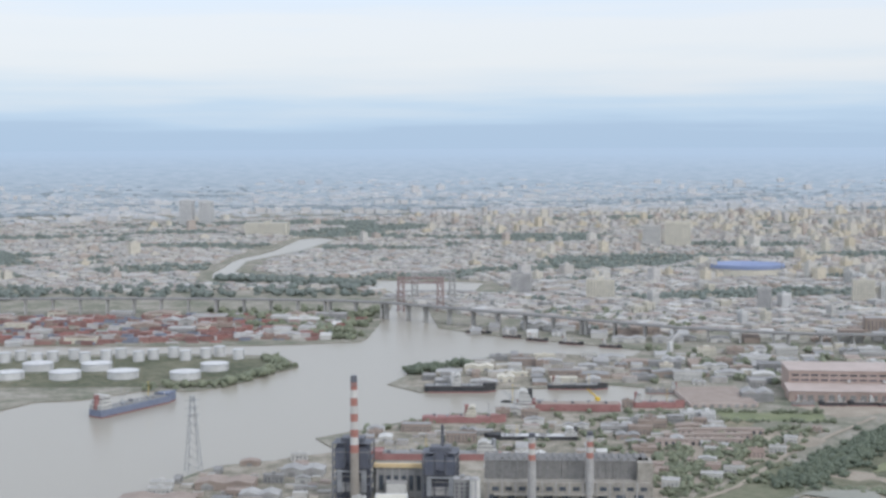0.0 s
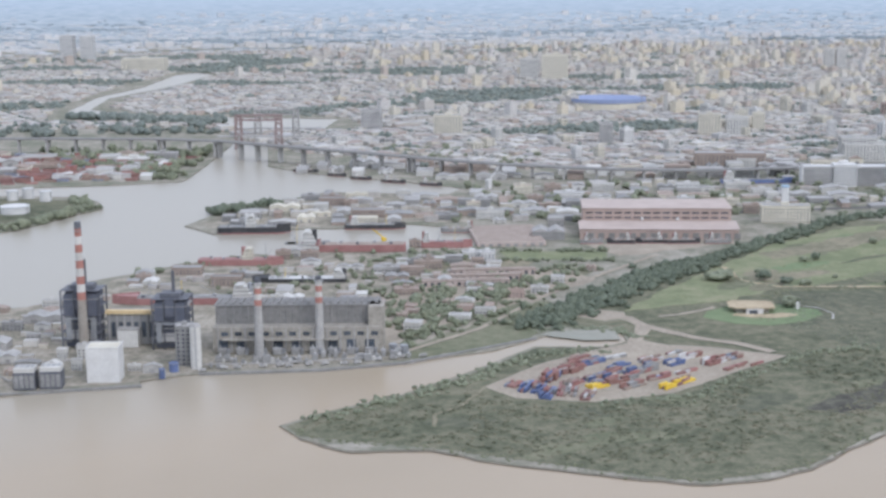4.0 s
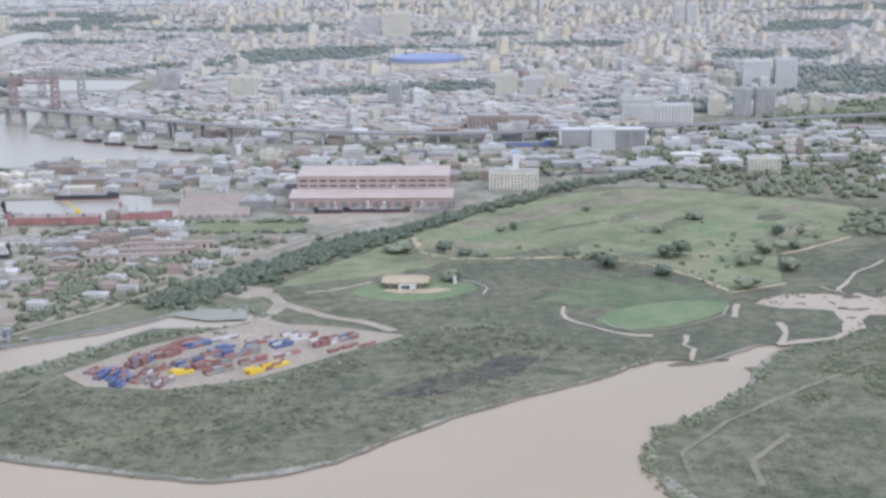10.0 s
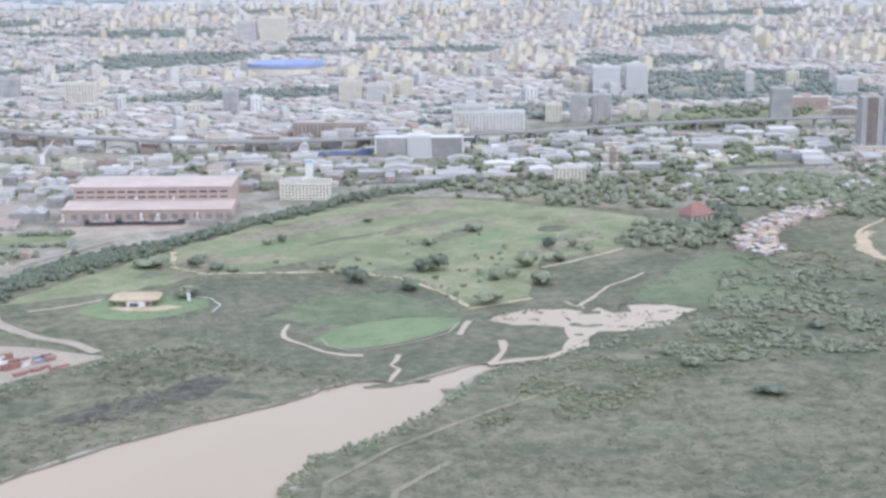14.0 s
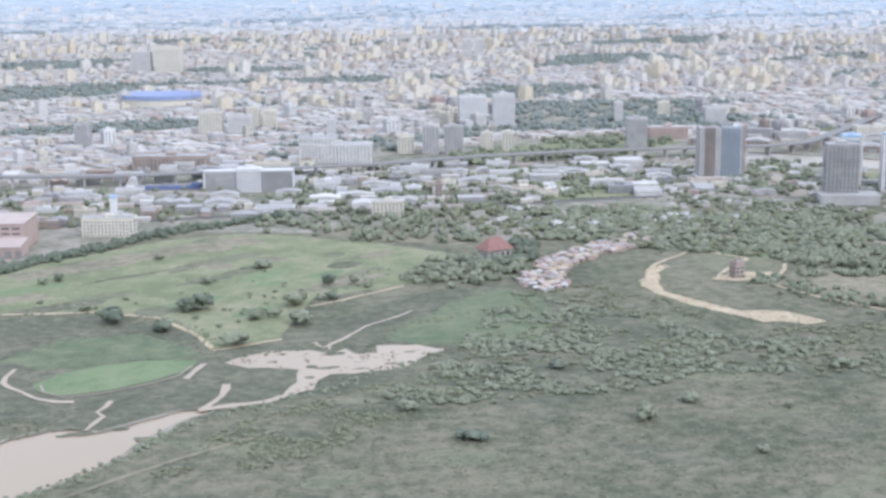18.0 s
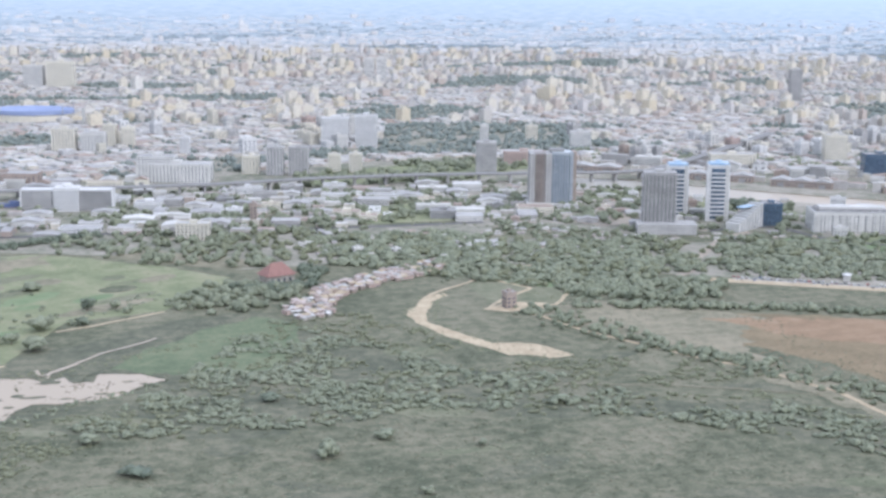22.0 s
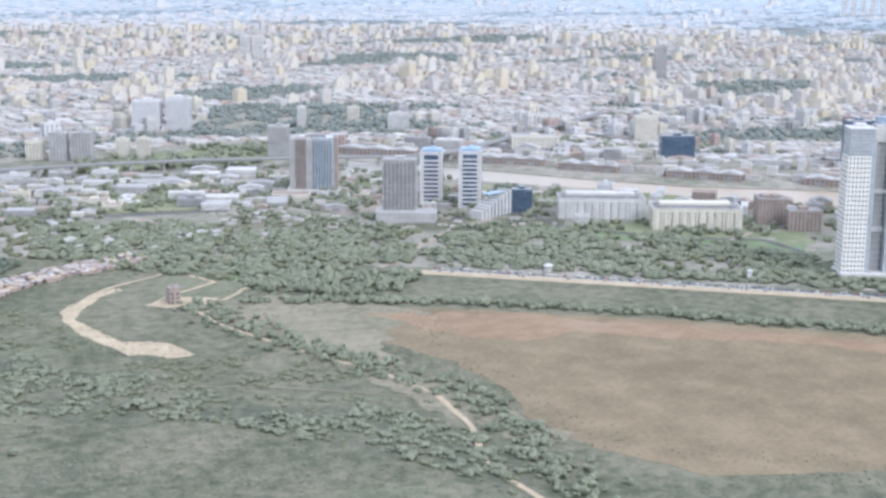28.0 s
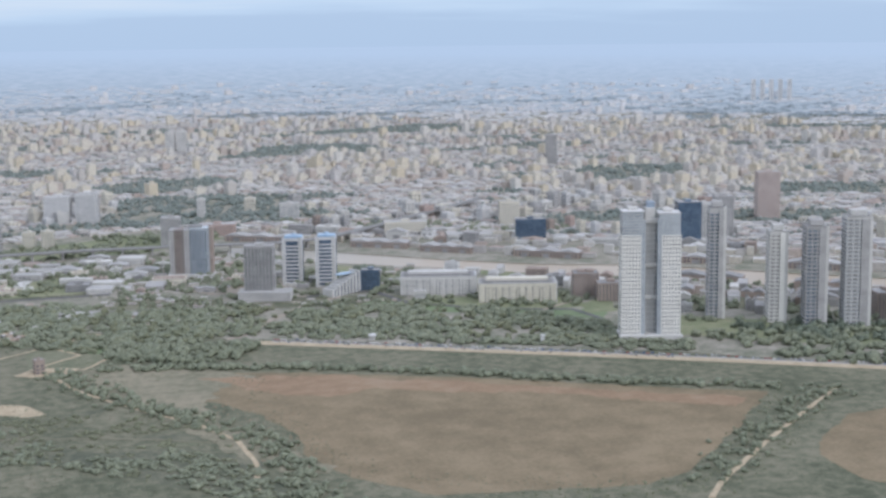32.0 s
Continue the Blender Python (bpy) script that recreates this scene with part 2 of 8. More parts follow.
M = {
    "scrub": turf("scrub_ground", (0.088, 0.098, 0.064), (0.144, 0.146, 0.098), (0.210, 0.198, 0.140), 45, 5.5, 1.3),
    "meadow": turf("meadow_grass", (0.160, 0.182, 0.104), (0.206, 0.224, 0.130), (0.270, 0.264, 0.170), 60, 12, 2.0),
    "meadow_tuft": mat("meadow_tufts", (0.150, 0.175, 0.085), (0.225, 0.235, 0.125), 30, 2.0, 0.95, vary=0.12, island=True),
    "scrub_light": turf("light_rough_grass", (0.125, 0.136, 0.086), (0.168, 0.174, 0.114), (0.214, 0.208, 0.144), 30, 5, 1.2),
    "lawn": turf("mown_lawn", (0.138, 0.190, 0.102), (0.170, 0.218, 0.120), (0.200, 0.240, 0.138), 40, 9, 1.5, bump=0.15),
    "wet": turf("wet_meadow", (0.108, 0.136, 0.082), (0.140, 0.168, 0.100), (0.180, 0.198, 0.122), 30, 7, 1.4),
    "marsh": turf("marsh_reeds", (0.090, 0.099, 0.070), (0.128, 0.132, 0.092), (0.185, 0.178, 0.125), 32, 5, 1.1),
    "dry": turf("dry_grass", (0.165, 0.160, 0.110), (0.225, 0.208, 0.145), (0.280, 0.250, 0.180), 26, 5, 1.0),
    "burnt": turf("burnt_scrub", (0.060, 0.058, 0.050), (0.096, 0.094, 0.076), (0.150, 0.145, 0.110), 14, 4, 0.9),
    "ochre": turf("ochre_waterweed", (0.168, 0.134, 0.082), (0.210, 0.166, 0.102), (0.252, 0.200, 0.126), 95, 16, 2.0, 0.8, 0.1),
    "ochre2": turf("rust_waterweed", (0.225, 0.158, 0.100), (0.272, 0.190, 0.120), (0.300, 0.224, 0.150), 40, 9, 1.5, 0.85, 0.1),
    "sand": mat("bare_sand", (0.345, 0.280, 0.185), (0.485, 0.405, 0.280), 8, 1.5, 0.95),
    "dirt": mat("bare_earth_yard", (0.27, 0.235, 0.185), (0.39, 0.34, 0.27), 14, 1.6, 0.95),
    "mud": mat("wet_mud_bank", (0.155, 0.138, 0.108), (0.235, 0.208, 0.165), 5, 0.8, 0.95),
    "town": turf("town_ground", (0.155, 0.168, 0.118), (0.245, 0.232, 0.185), (0.345, 0.322, 0.270), 42, 11, 2.6),
    # haze painted into the base colour of the far woods
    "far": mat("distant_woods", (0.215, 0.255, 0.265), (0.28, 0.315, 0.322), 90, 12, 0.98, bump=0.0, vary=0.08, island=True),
    "asphalt": mat("asphalt", (0.085, 0.085, 0.083), (0.15, 0.148, 0.143), 9, 0.8, 0.9),
    "concrete": mat("weathered_concrete", (0.30, 0.295, 0.28), (0.43, 0.42, 0.40), 7, 0.7, 0.9, vary=0.12),
    "pale": mat("pale_concrete", (0.460, 0.451, 0.419), (0.580, 0.570, 0.534), 7, 0.8, 0.85, vary=0.08),
    "white": mat("white_paint", (0.522, 0.518, 0.500), (0.626, 0.622, 0.600), 5, 0.7, 0.6, vary=0.05),
    "cream": mat("cream_paint", (0.524, 0.492, 0.400), (0.626, 0.593, 0.497), 5, 0.7, 0.7, vary=0.06),
    "pink": mat("faded_pink_cladding", (0.36, 0.28, 0.24), (0.43, 0.34, 0.295), 8, 0.7, 0.8),
    "pinkroof": mat("faded_pink_roof", (0.41, 0.34, 0.30), (0.49, 0.415, 0.37), 8, 0.7, 0.8),
    "umber": mat("dark_brown_cladding", (0.200, 0.178, 0.162), (0.262, 0.232, 0.210), 5, 0.7, 0.6),
    "brown": mat("brown_roofing", (0.265, 0.215, 0.18), (0.36, 0.30, 0.255), 5, 0.7, 0.9),
    "grey": mat("grey_sheet", (0.215, 0.213, 0.205), (0.315, 0.312, 0.30), 5, 0.7, 0.75, vary=0.12),
    "dark": mat("dark_steelwork", (0.085, 0.090, 0.104), (0.145, 0.150, 0.165), 3, 0.5, 0.6, vary=0.2),
    "navy": mat("dark_navy_cladding", (0.088, 0.096, 0.122), (0.125, 0.132, 0.158), 4, 0.6, 0.7),
    "shaft": mat("sooty_tan_concrete", (0.245, 0.222, 0.190), (0.330, 0.300, 0.258), 4, 0.6, 0.9),
    "steel": mat("galvanised_steel", (0.28, 0.29, 0.30), (0.40, 0.41, 0.42), 3, 0.4, 0.5, metal=0.5),
    "red": mat("oxide_red_paint", (0.25, 0.125, 0.115), (0.33, 0.18, 0.165), 4, 0.5, 0.6, vary=0.15),
    "orange": mat("orange_paint", (0.48, 0.17, 0.09), (0.56, 0.22, 0.12), 4, 0.5, 0.6),
    "stripe": mat("faded_red_band", (0.33, 0.155, 0.125), (0.40, 0.20, 0.165), 2, 0.4, 0.8),
    "yellow": mat("yellow_paint", (0.62, 0.43, 0.04), (0.74, 0.53, 0.08), 4, 0.5, 0.55),
    "blue": mat("blue_paint", (0.095, 0.125, 0.23), (0.13, 0.17, 0.30), 4, 0.5, 0.55, vary=0.2),
    "hull_blue": mat("faded_blue_hull", (0.155, 0.180, 0.245), (0.21, 0.235, 0.30), 4, 0.5, 0.65),
    "stand_blue": mat("hazy_blue_stand", (0.235, 0.285, 0.43), (0.285, 0.335, 0.48), 6, 1.0, 0.8),
    "sky_blue": mat("sky_blue_cladding", (0.27, 0.39, 0.51), (0.36, 0.48, 0.60), 4, 0.5, 0.4),
    "black": mat("black_hull", (0.03, 0.032, 0.035), (0.075, 0.075, 0.075), 4, 0.5, 0.6),
    "tile": mat("red_tile_roof", (0.22, 0.125, 0.105), (0.28, 0.16, 0.135), 2, 0.4, 0.85),
    "glass": mat("blue_grey_glass", (0.055, 0.085, 0.125), (0.10, 0.145, 0.20), 6, 1.5, 0.12, bump=0.0, spec=0.6, vary=0.25),
    "glass_light": mat("pale_blue_glass", (0.20, 0.25, 0.31), (0.30, 0.36, 0.42), 6, 1.5, 0.15, bump=0.0, spec=0.5, vary=0.15),
    "stained": mat("stained_concrete", (0.26, 0.245, 0.21), (0.38, 0.355, 0.31), 4, 1.0, 0.95),
    "slate": mat("dusty_corrugated_sheet", (0.185, 0.182, 0.172), (0.265, 0.258, 0.245), 3, 0.8, 0.9),
    "glass_grey": mat("pale_grey_glass", (0.30, 0.33, 0.345), (0.40, 0.43, 0.445), 6, 1.5, 0.2, bump=0.0, spec=0.4, vary=0.1),
    "pool": mat("still_grey_green_pool", (0.25, 0.25, 0.205), (0.29, 0.285, 0.235), 12, 3.0, 0.6, bump=0.05),
    "tower_white": mat("warm_white_facade", (0.630, 0.617, 0.558), (0.711, 0.698, 0.639), 6, 0.8, 0.7),
    "ochre_paint": mat("faded_ochre_paint", (0.58, 0.44, 0.24), (0.68, 0.54, 0.32), 4, 0.6, 0.8),
    "rust": mat("faded_red_lattice", (0.26, 0.195, 0.185), (0.33, 0.25, 0.238), 3, 0.5, 0.85),
    "cinder": turf("oily_works_ground", (0.180, 0.172, 0.130), (0.275, 0.250, 0.200), (0.385, 0.350, 0.290), 30, 8, 2.0),
    "window": mat("dark_window_glass", (0.045, 0.055, 0.068), (0.085, 0.10, 0.12), 3, 0.8, 0.15, bump=0.0, spec=0.5, vary=0.3),
    "bark": mat("grey_brown_bark", (0.10, 0.08, 0.06), (0.17, 0.14, 0.11), 1.5, 0.25, 0.95),
    "leaf": mat("tree_leaves", (0.178, 0.199, 0.137), (0.238, 0.255, 0.175), 16, 1.2, 0.9, bump=0.0, vary=0.12, island=True),
    "leaf_dark": mat("dark_conifer_leaves", (0.119, 0.143, 0.106), (0.161, 0.185, 0.132), 14, 1.2, 0.9, bump=0.0, vary=0.10, island=True),
    "shrub": mat("shrub_leaves", (0.164, 0.179, 0.113), (0.218, 0.226, 0.145), 22, 1.5, 0.95, bump=0.0, vary=0.12, island=True),
    # haze put into the leaf colour: paler and bluer than near trees
    "far_leaf": mat("haze_paled_leaves", (0.165, 0.196, 0.174), (0.220, 0.244, 0.218), 40, 4, 0.95, bump=0.0, vary=0.10, island=True),
}
water = bpy.data.materials.new("silty_river_water")
water.use_nodes = True
_n, _l = water.node_tree.nodes, water.node_tree.links
_b = _n["Principled BSDF"]
_b.inputs["Roughness"].default_value, _b.inputs["IOR"].default_value = 0.28, 1.33
_b.inputs["Specular IOR Level"].default_value = 0.3
_g, _t1, _t2, _r, _bp = (_n.new("ShaderNodeNewGeometry"), _n.new("ShaderNodeTexNoise"), _n.new("ShaderNodeTexNoise"),
                         _n.new("ShaderNodeValToRGB"), _n.new("ShaderNodeBump"))
_t1.inputs["Scale"].default_value, _t1.inputs["Detail"].default_value = 0.006, 4.0
_t2.inputs["Scale"].default_value, _t2.inputs["Detail"].default_value = 0.9, 4.0
_l.new(_g.outputs["Position"], _t1.inputs["Vector"])
_l.new(_g.outputs["Position"], _t2.inputs["Vector"])
_l.new(_t1.outputs[0], _r.inputs[0])
_r.color_ramp.elements[0].position, _r.color_ramp.elements[0].color = 0.35, (0.335, 0.272, 0.19, 1)
_r.color_ramp.elements[1].position, _r.color_ramp.elements[1].color = 0.65, (0.38, 0.31, 0.222, 1)
# the side arm carries greyer water than the silty main river
_sp, _my, _mw = _n.new("ShaderNodeSeparateXYZ"), _n.new("ShaderNodeMapRange"), _n.new("ShaderNodeMix")
_l.new(_g.outputs["Position"], _sp.inputs[0])
_ay = _n.new("ShaderNodeMath")
_ay.operation, _ay.inputs[1].default_value = "MULTIPLY_ADD", 120.0
_l.new(_t1.outputs[0], _ay.inputs[0])
_ax = _n.new("ShaderNodeMath")
_ax.operation, _ax.inputs[1].default_value = "MULTIPLY_ADD", -0.45
_l.new(_sp.outputs["X"], _ax.inputs[0])
_l.new(_sp.outputs["Y"], _ax.inputs[2])
_l.new(_ax.outputs[0], _ay.inputs[2])
_my.inputs["From Min"].default_value, _my.inputs["From Max"].default_value = 470, 590
_l.new(_ay.outputs[0], _my.inputs["Value"])
_mw.data_type = "RGBA"
_l.new(_my.outputs[0], _mw.inputs["Factor"])
_l.new(_r.outputs[0], _mw.inputs["A"])
_mw.inputs["B"].default_value = (0.33, 0.305, 0.25, 1)
_l.new(_mw.outputs["Result"], _b.inputs["Base Color"])
_bp.inputs["Strength"].default_value, _bp.inputs["Distance"].default_value = 0.12, 0.25
_l.new(_t2.outputs[0], _bp.inputs["Height"])
_l.new(_bp.outputs[0], _b.inputs["Normal"])
M["water"] = water
M["houses"] = palette("house_walls", [(0.518, 0.490, 0.433), (0.471, 0.443, 0.396), (0.565, 0.527, 0.443), (0.443, 0.423, 0.396),
                                      (0.584, 0.565, 0.518), (0.471, 0.405, 0.348), (0.499, 0.480, 0.443)])
M["roofs"] = palette("house_roofs", [(0.433, 0.415, 0.386), (0.376, 0.368, 0.348), (0.490, 0.471, 0.433), (0.565, 0.556, 0.527), (0.376, 0.321, 0.282),
                                     (0.321, 0.316, 0.306), (0.518, 0.499, 0.462), (0.405, 0.376, 0.339), (0.358, 0.292, 0.254), (0.452, 0.433, 0.405)])
M["flats"] = palette("flat_walls", [(0.660, 0.617, 0.514), (0.621, 0.556, 0.423), (0.546, 0.518, 0.471), (0.638, 0.617, 0.562),
                                    (0.650, 0.593, 0.471), (0.509, 0.443, 0.386), (0.660, 0.621, 0.527), (0.584, 0.565, 0.537)], storey=1.0, grime=0.18)
# haze put into these two palettes: greyer, bluer paints than the near houses
M["far_walls"] = palette("haze_tinted_walls", [(0.523, 0.534, 0.534), (0.567, 0.561, 0.545), (0.491, 0.507, 0.523), (0.621, 0.610, 0.589),
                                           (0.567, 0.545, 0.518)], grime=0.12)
M["far_roofs"] = palette("haze_tinted_roofs", [(0.447, 0.469, 0.491), (0.403, 0.431, 0.458), (0.545, 0.556, 0.567), (0.469, 0.458, 0.447),
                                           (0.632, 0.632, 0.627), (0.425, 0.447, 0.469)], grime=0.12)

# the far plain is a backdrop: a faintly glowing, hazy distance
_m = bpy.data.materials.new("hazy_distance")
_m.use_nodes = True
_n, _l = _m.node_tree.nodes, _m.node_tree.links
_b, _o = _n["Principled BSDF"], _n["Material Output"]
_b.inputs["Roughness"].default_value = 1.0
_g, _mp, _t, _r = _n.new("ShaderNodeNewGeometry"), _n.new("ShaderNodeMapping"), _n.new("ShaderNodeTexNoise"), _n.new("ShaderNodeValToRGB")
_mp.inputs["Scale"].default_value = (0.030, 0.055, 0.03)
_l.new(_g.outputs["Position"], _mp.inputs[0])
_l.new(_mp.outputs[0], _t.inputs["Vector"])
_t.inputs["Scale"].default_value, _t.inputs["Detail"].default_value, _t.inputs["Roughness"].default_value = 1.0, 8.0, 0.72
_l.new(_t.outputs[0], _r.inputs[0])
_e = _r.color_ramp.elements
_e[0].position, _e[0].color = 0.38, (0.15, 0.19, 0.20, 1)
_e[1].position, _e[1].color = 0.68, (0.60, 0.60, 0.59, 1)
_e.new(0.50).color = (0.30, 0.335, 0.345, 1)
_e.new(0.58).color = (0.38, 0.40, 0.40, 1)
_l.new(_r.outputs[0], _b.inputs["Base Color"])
# haze painted in: blue emission takes over the ground colour with distance
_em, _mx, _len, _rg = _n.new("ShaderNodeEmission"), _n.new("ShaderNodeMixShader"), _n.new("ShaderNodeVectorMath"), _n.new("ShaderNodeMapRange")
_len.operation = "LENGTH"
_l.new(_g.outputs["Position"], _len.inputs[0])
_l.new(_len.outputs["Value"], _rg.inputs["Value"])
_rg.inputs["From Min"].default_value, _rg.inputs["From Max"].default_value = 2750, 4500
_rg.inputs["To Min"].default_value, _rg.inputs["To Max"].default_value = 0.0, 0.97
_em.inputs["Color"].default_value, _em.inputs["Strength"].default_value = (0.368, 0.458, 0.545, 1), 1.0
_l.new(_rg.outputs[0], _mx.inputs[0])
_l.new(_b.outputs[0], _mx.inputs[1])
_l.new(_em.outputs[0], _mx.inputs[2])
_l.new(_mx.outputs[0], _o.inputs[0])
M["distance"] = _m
M["port_box"] = palette("port_containers", [(0.28, 0.165, 0.145), (0.34, 0.20, 0.175), (0.52, 0.50, 0.48), (0.26, 0.155, 0.14), (0.33, 0.25, 0.21), (0.37, 0.19, 0.165), (0.24, 0.26, 0.31)])

# ---- mesh helpers ----
from mathutils.geometry import tessellate_polygon

RNG = np.random.default_rng(7)


def mesh_ob(name, verts, faces, materials, index=None):
    me = bpy.data.meshes.new(name)
    me.from_pydata([tuple(v) for v in verts], [], faces)
    for m in materials:
        me.materials.append(m)
    if index is not None:
        me.polygons.foreach_set("material_index", index)
    return new(name, me)


def part(name, bm, material, parent, label=""):
    me = bpy.data.meshes.new(name)
    bm.to_mesh(me)
    bm.free()
    for m in (material if isinstance(material, (list, tuple)) else (material,)):
        me.materials.append(m)
    ob = new(name, me)
    ob.parent = parent
    return tagged(ob, label) if label else ob


def thing(name, x, y, z=0.0, rot=0.0, label="", category="", group="", kind=""):
    ob = new(name)
    ob.empty_display_size = 0.5
    ob.matrix_basis = pose(x, y, z, 0, 0, rot)
    return tagged(ob, label, category, group, kind)


def box(x, y, z, w, d, h, bm=None, bevel=0.0, rot=0.0):
    """A block with its foot at z, its corners softened."""
    bm = bm or bmesh.new()
    got = bmesh.ops.create_cube(bm, size=1, matrix=pose(x, y, z + h / 2, 0, 0, rot) @ Matrix.Diagonal((w, d, h, 1)))
    if bevel:
        edges = {e for v in got["verts"] for e in v.link_edges}
        bmesh.ops.bevel(bm, geom=list(edges), offset=bevel, segments=1, affect="EDGES")
    return bm


def tube(x, y, z, r1, r2, h, seg=20, bm=None, m=None):
    bm = bm or bmesh.new()
    bmesh.ops.create_cone(bm, cap_ends=True, segments=seg, radius1=r1, radius2=r2, depth=h,
                          matrix=(m or Matrix.Identity(4)) @ Matrix.Translation((x, y, z + h / 2)))
    return bm


def beam(bm, a, b, t):
    a, b = Vector(a), Vector(b)
    way = b - a
    m = Matrix.Translation((a + b) / 2) @ way.to_track_quat("Z", "Y").to_matrix().to_4x4() @ Matrix.Diagonal((t, t, way.length, 1))
    bmesh.ops.create_cube(bm, size=1, matrix=m)
    return bm


def prism(bm, outline, z0, z1):
    """A closed outline (x, y) drawn up from z0 to z1."""
    low = [bm.verts.new((x, y, z0)) for x, y in outline]
    top = [bm.verts.new((x, y, z1)) for x, y in outline]
    bm.faces.new(top)
    bm.faces.new(low[::-1])
    for k in range(len(outline)):
        j = (k + 1) % len(outline)
        bm.faces.new((low[k], low[j], top[j], top[k]))
    bmesh.ops.recalc_face_normals(bm, faces=bm.faces)
    return bm


def winding(points, step=6.0, wobble=1.0, seed=1, closed=True):
    """The outline through the points, with uneven edges."""
    out, pts = [], list(points)
    pairs = list(zip(pts, pts[1:] + pts[:1])) if closed else list(zip(pts, pts[1:]))
    for (ax, ay), (bx, by) in pairs:
        n = max(1, min(60, int(math.hypot(bx - ax, by - ay) / step)))
        for k in range(n):
            f = k / n
            x, y = ax + (bx - ax) * f, ay + (by - ay) * f
            if k or wobble < 0.5:
                v = noise.noise_vector(Vector((x * 0.09, y * 0.09, seed * 3.7)))
                u = noise.noise_vector(Vector((x * 0.31, y * 0.31, seed * 5.1)))
                x, y = x + (v.x * 1.3 + u.x * 0.6) * wobble, y + (v.y * 1.3 + u.y * 0.6) * wobble
            out.append((x, y))
    if not closed:
        out.append(pts[-1])
    return out


def sheet(name, outline, z, material, holes=(), skirt=0.0, label="", category="ground", bank=None):
    """A flat piece of ground with, if asked, a bank that goes down to the water."""
    loops = [[Vector((x, y, 0)) for x, y in lp] for lp in (outline, *holes)]
    flat = [v for lp in loops for v in lp]
    tris = tessellate_polygon(loops)
    verts = [(v.x, v.y, z) for v in flat]
    faces = []
    for a, b, c in tris:
        up = (flat[b] - flat[a]).cross(flat[c] - flat[a]).z
        faces.append((a, b, c) if up > 0 else (a, c, b))
    index = [0] * len(faces)
    if skirt:
        at = 0
        for lp in loops:
            base = len(verts)
            verts += [(v.x, v.y, z - skirt) for v in lp]
            for k in range(len(lp)):
                j = (k + 1) % len(lp)
                faces.append((at + k, at + j, base + j, base + k))
                index.append(1)
            at += len(lp)
    ob = mesh_ob(name, verts, faces, [material, bank or material], index)
    return tagged(ob, label, category, kind="structure")


def ribbon(name, line, width, z, material, label="", category="path", wobble=0.4, seed=3, kind="structure", thick=0.0):
    pts = winding(line, 5.0, wobble, seed, closed=False)
    verts, faces = [], []
    for k, (x, y) in enumerate(pts):
        ax, ay = pts[max(0, k - 1)]
        bx, by = pts[min(len(pts) - 1, k + 1)]
        d = math.hypot(bx - ax, by - ay) or 1
        nx, ny = -(by - ay) / d, (bx - ax) / d
        w = width / 2 * (1 + 0.25 * noise.noise(Vector((x * 0.16, y * 0.16, seed))) * min(3.2, wobble * 3))
        zz = z(k / (len(pts) - 1)) if callable(z) else z
        verts += [(x + nx * w, y + ny * w, zz), (x - nx * w, y - ny * w, zz)]
        if k:
            i = 2 * k
            faces.append((i - 2, i - 1, i + 1, i))
    if thick:
        n = len(verts)
        verts += [(x, y, zz - thick) for x, y, zz in verts]
        faces += [tuple(i + n for i in f[::-1]) for f in faces]
        for k in range(2, n, 2):
            faces += [(k - 2, k, k + n, k - 2 + n), (k + 1, k - 1, k - 1 + n, k + 1 + n)]
    ob = mesh_ob(name, verts, faces, [material])
    return tagged(ob, label, category, kind=kind)


def inside(poly, x, y):
    x, y, res = np.asarray(x), np.asarray(y), np.zeros(np.shape(x), bool)
    for (ax, ay), (bx, by) in zip(poly, poly[1:] + poly[:1]):
        cut = ((ay > y) != (by > y)) & (x < (bx - ax) * (y - ay) / ((by - ay) or 1e-9) + ax)
        res ^= cut
    return res


# ---- land and water ----
SHORE_WEST = [(-2600, 1100), (-400, 1040), (-190, 1007), (-74, 988), (-9, 983), (57, 990), (63, 1011), (91, 1167), (105, 1281),
              (92, 1350), (-20, 1402), (-64, 1440), (-66, 1490), (-48, 1650), (-6, 1760), (30, 1950), (60, 1990)]
SHORE_BOCA = [(80, 1940), (30, 1770), (-34, 1630), (-44, 1510), (5, 1440), (120, 1394), (197, 1365), (178, 1293), (143, 1276), (122, 1174),
              (118, 1054), (144, 1014), (162, 997), (216, 948), (240, 925), (227, 902), (186, 915), (150, 925), (116, 895),
              (82, 861), (62, 820), (79, 790), (119, 797), (147, 795), (189, 800), (216, 782), (220, 748), (210, 724), (172, 722)]
SHORE_PLANT = [(128, 722), (116, 718), (99, 733), (70, 717), (28, 687), (17, 679), (27, 647), (-4, 634), (-28, 627), (-62, 575), (-110, 525),
               (-112, 496), (-32, 499), (6, 500), (53, 503), (52, 510), (73, 515), (117, 512), (149, 516), (185, 527), (204, 541),
               (217, 550), (240, 547), (238, 530), (227, 525), (201, 530), (167, 497), (142, 477), (112, 460), (99, 450)]
SHORE_FRONT = [(105, 436), (119, 421), (144, 418), (156, 407), (169, 399), (190, 388), (217, 375), (235, 376), (251, 382),
               (271, 398), (290, 411), (313, 423), (339, 434), (358, 447), (369, 452), (377, 451), (383, 445), (390, 448), (396, 452),
               (407, 458), (414, 460), (420, 460)]
SHORE_POND = [(420, 456), (413, 452), (404, 443), (394, 430), (382, 411), (361, 392), (346, 384), (335, 365), (333, 340),
              (345, 300), (600, 250), (900, 232), (1500, 150)]
CX, CY, RIM = 350, 0, 2700
far_arc = [(CX + RIM * math.sin(radians(a)), CY + RIM * math.cos(radians(a))) for a in np.linspace(88, -66, 70)]
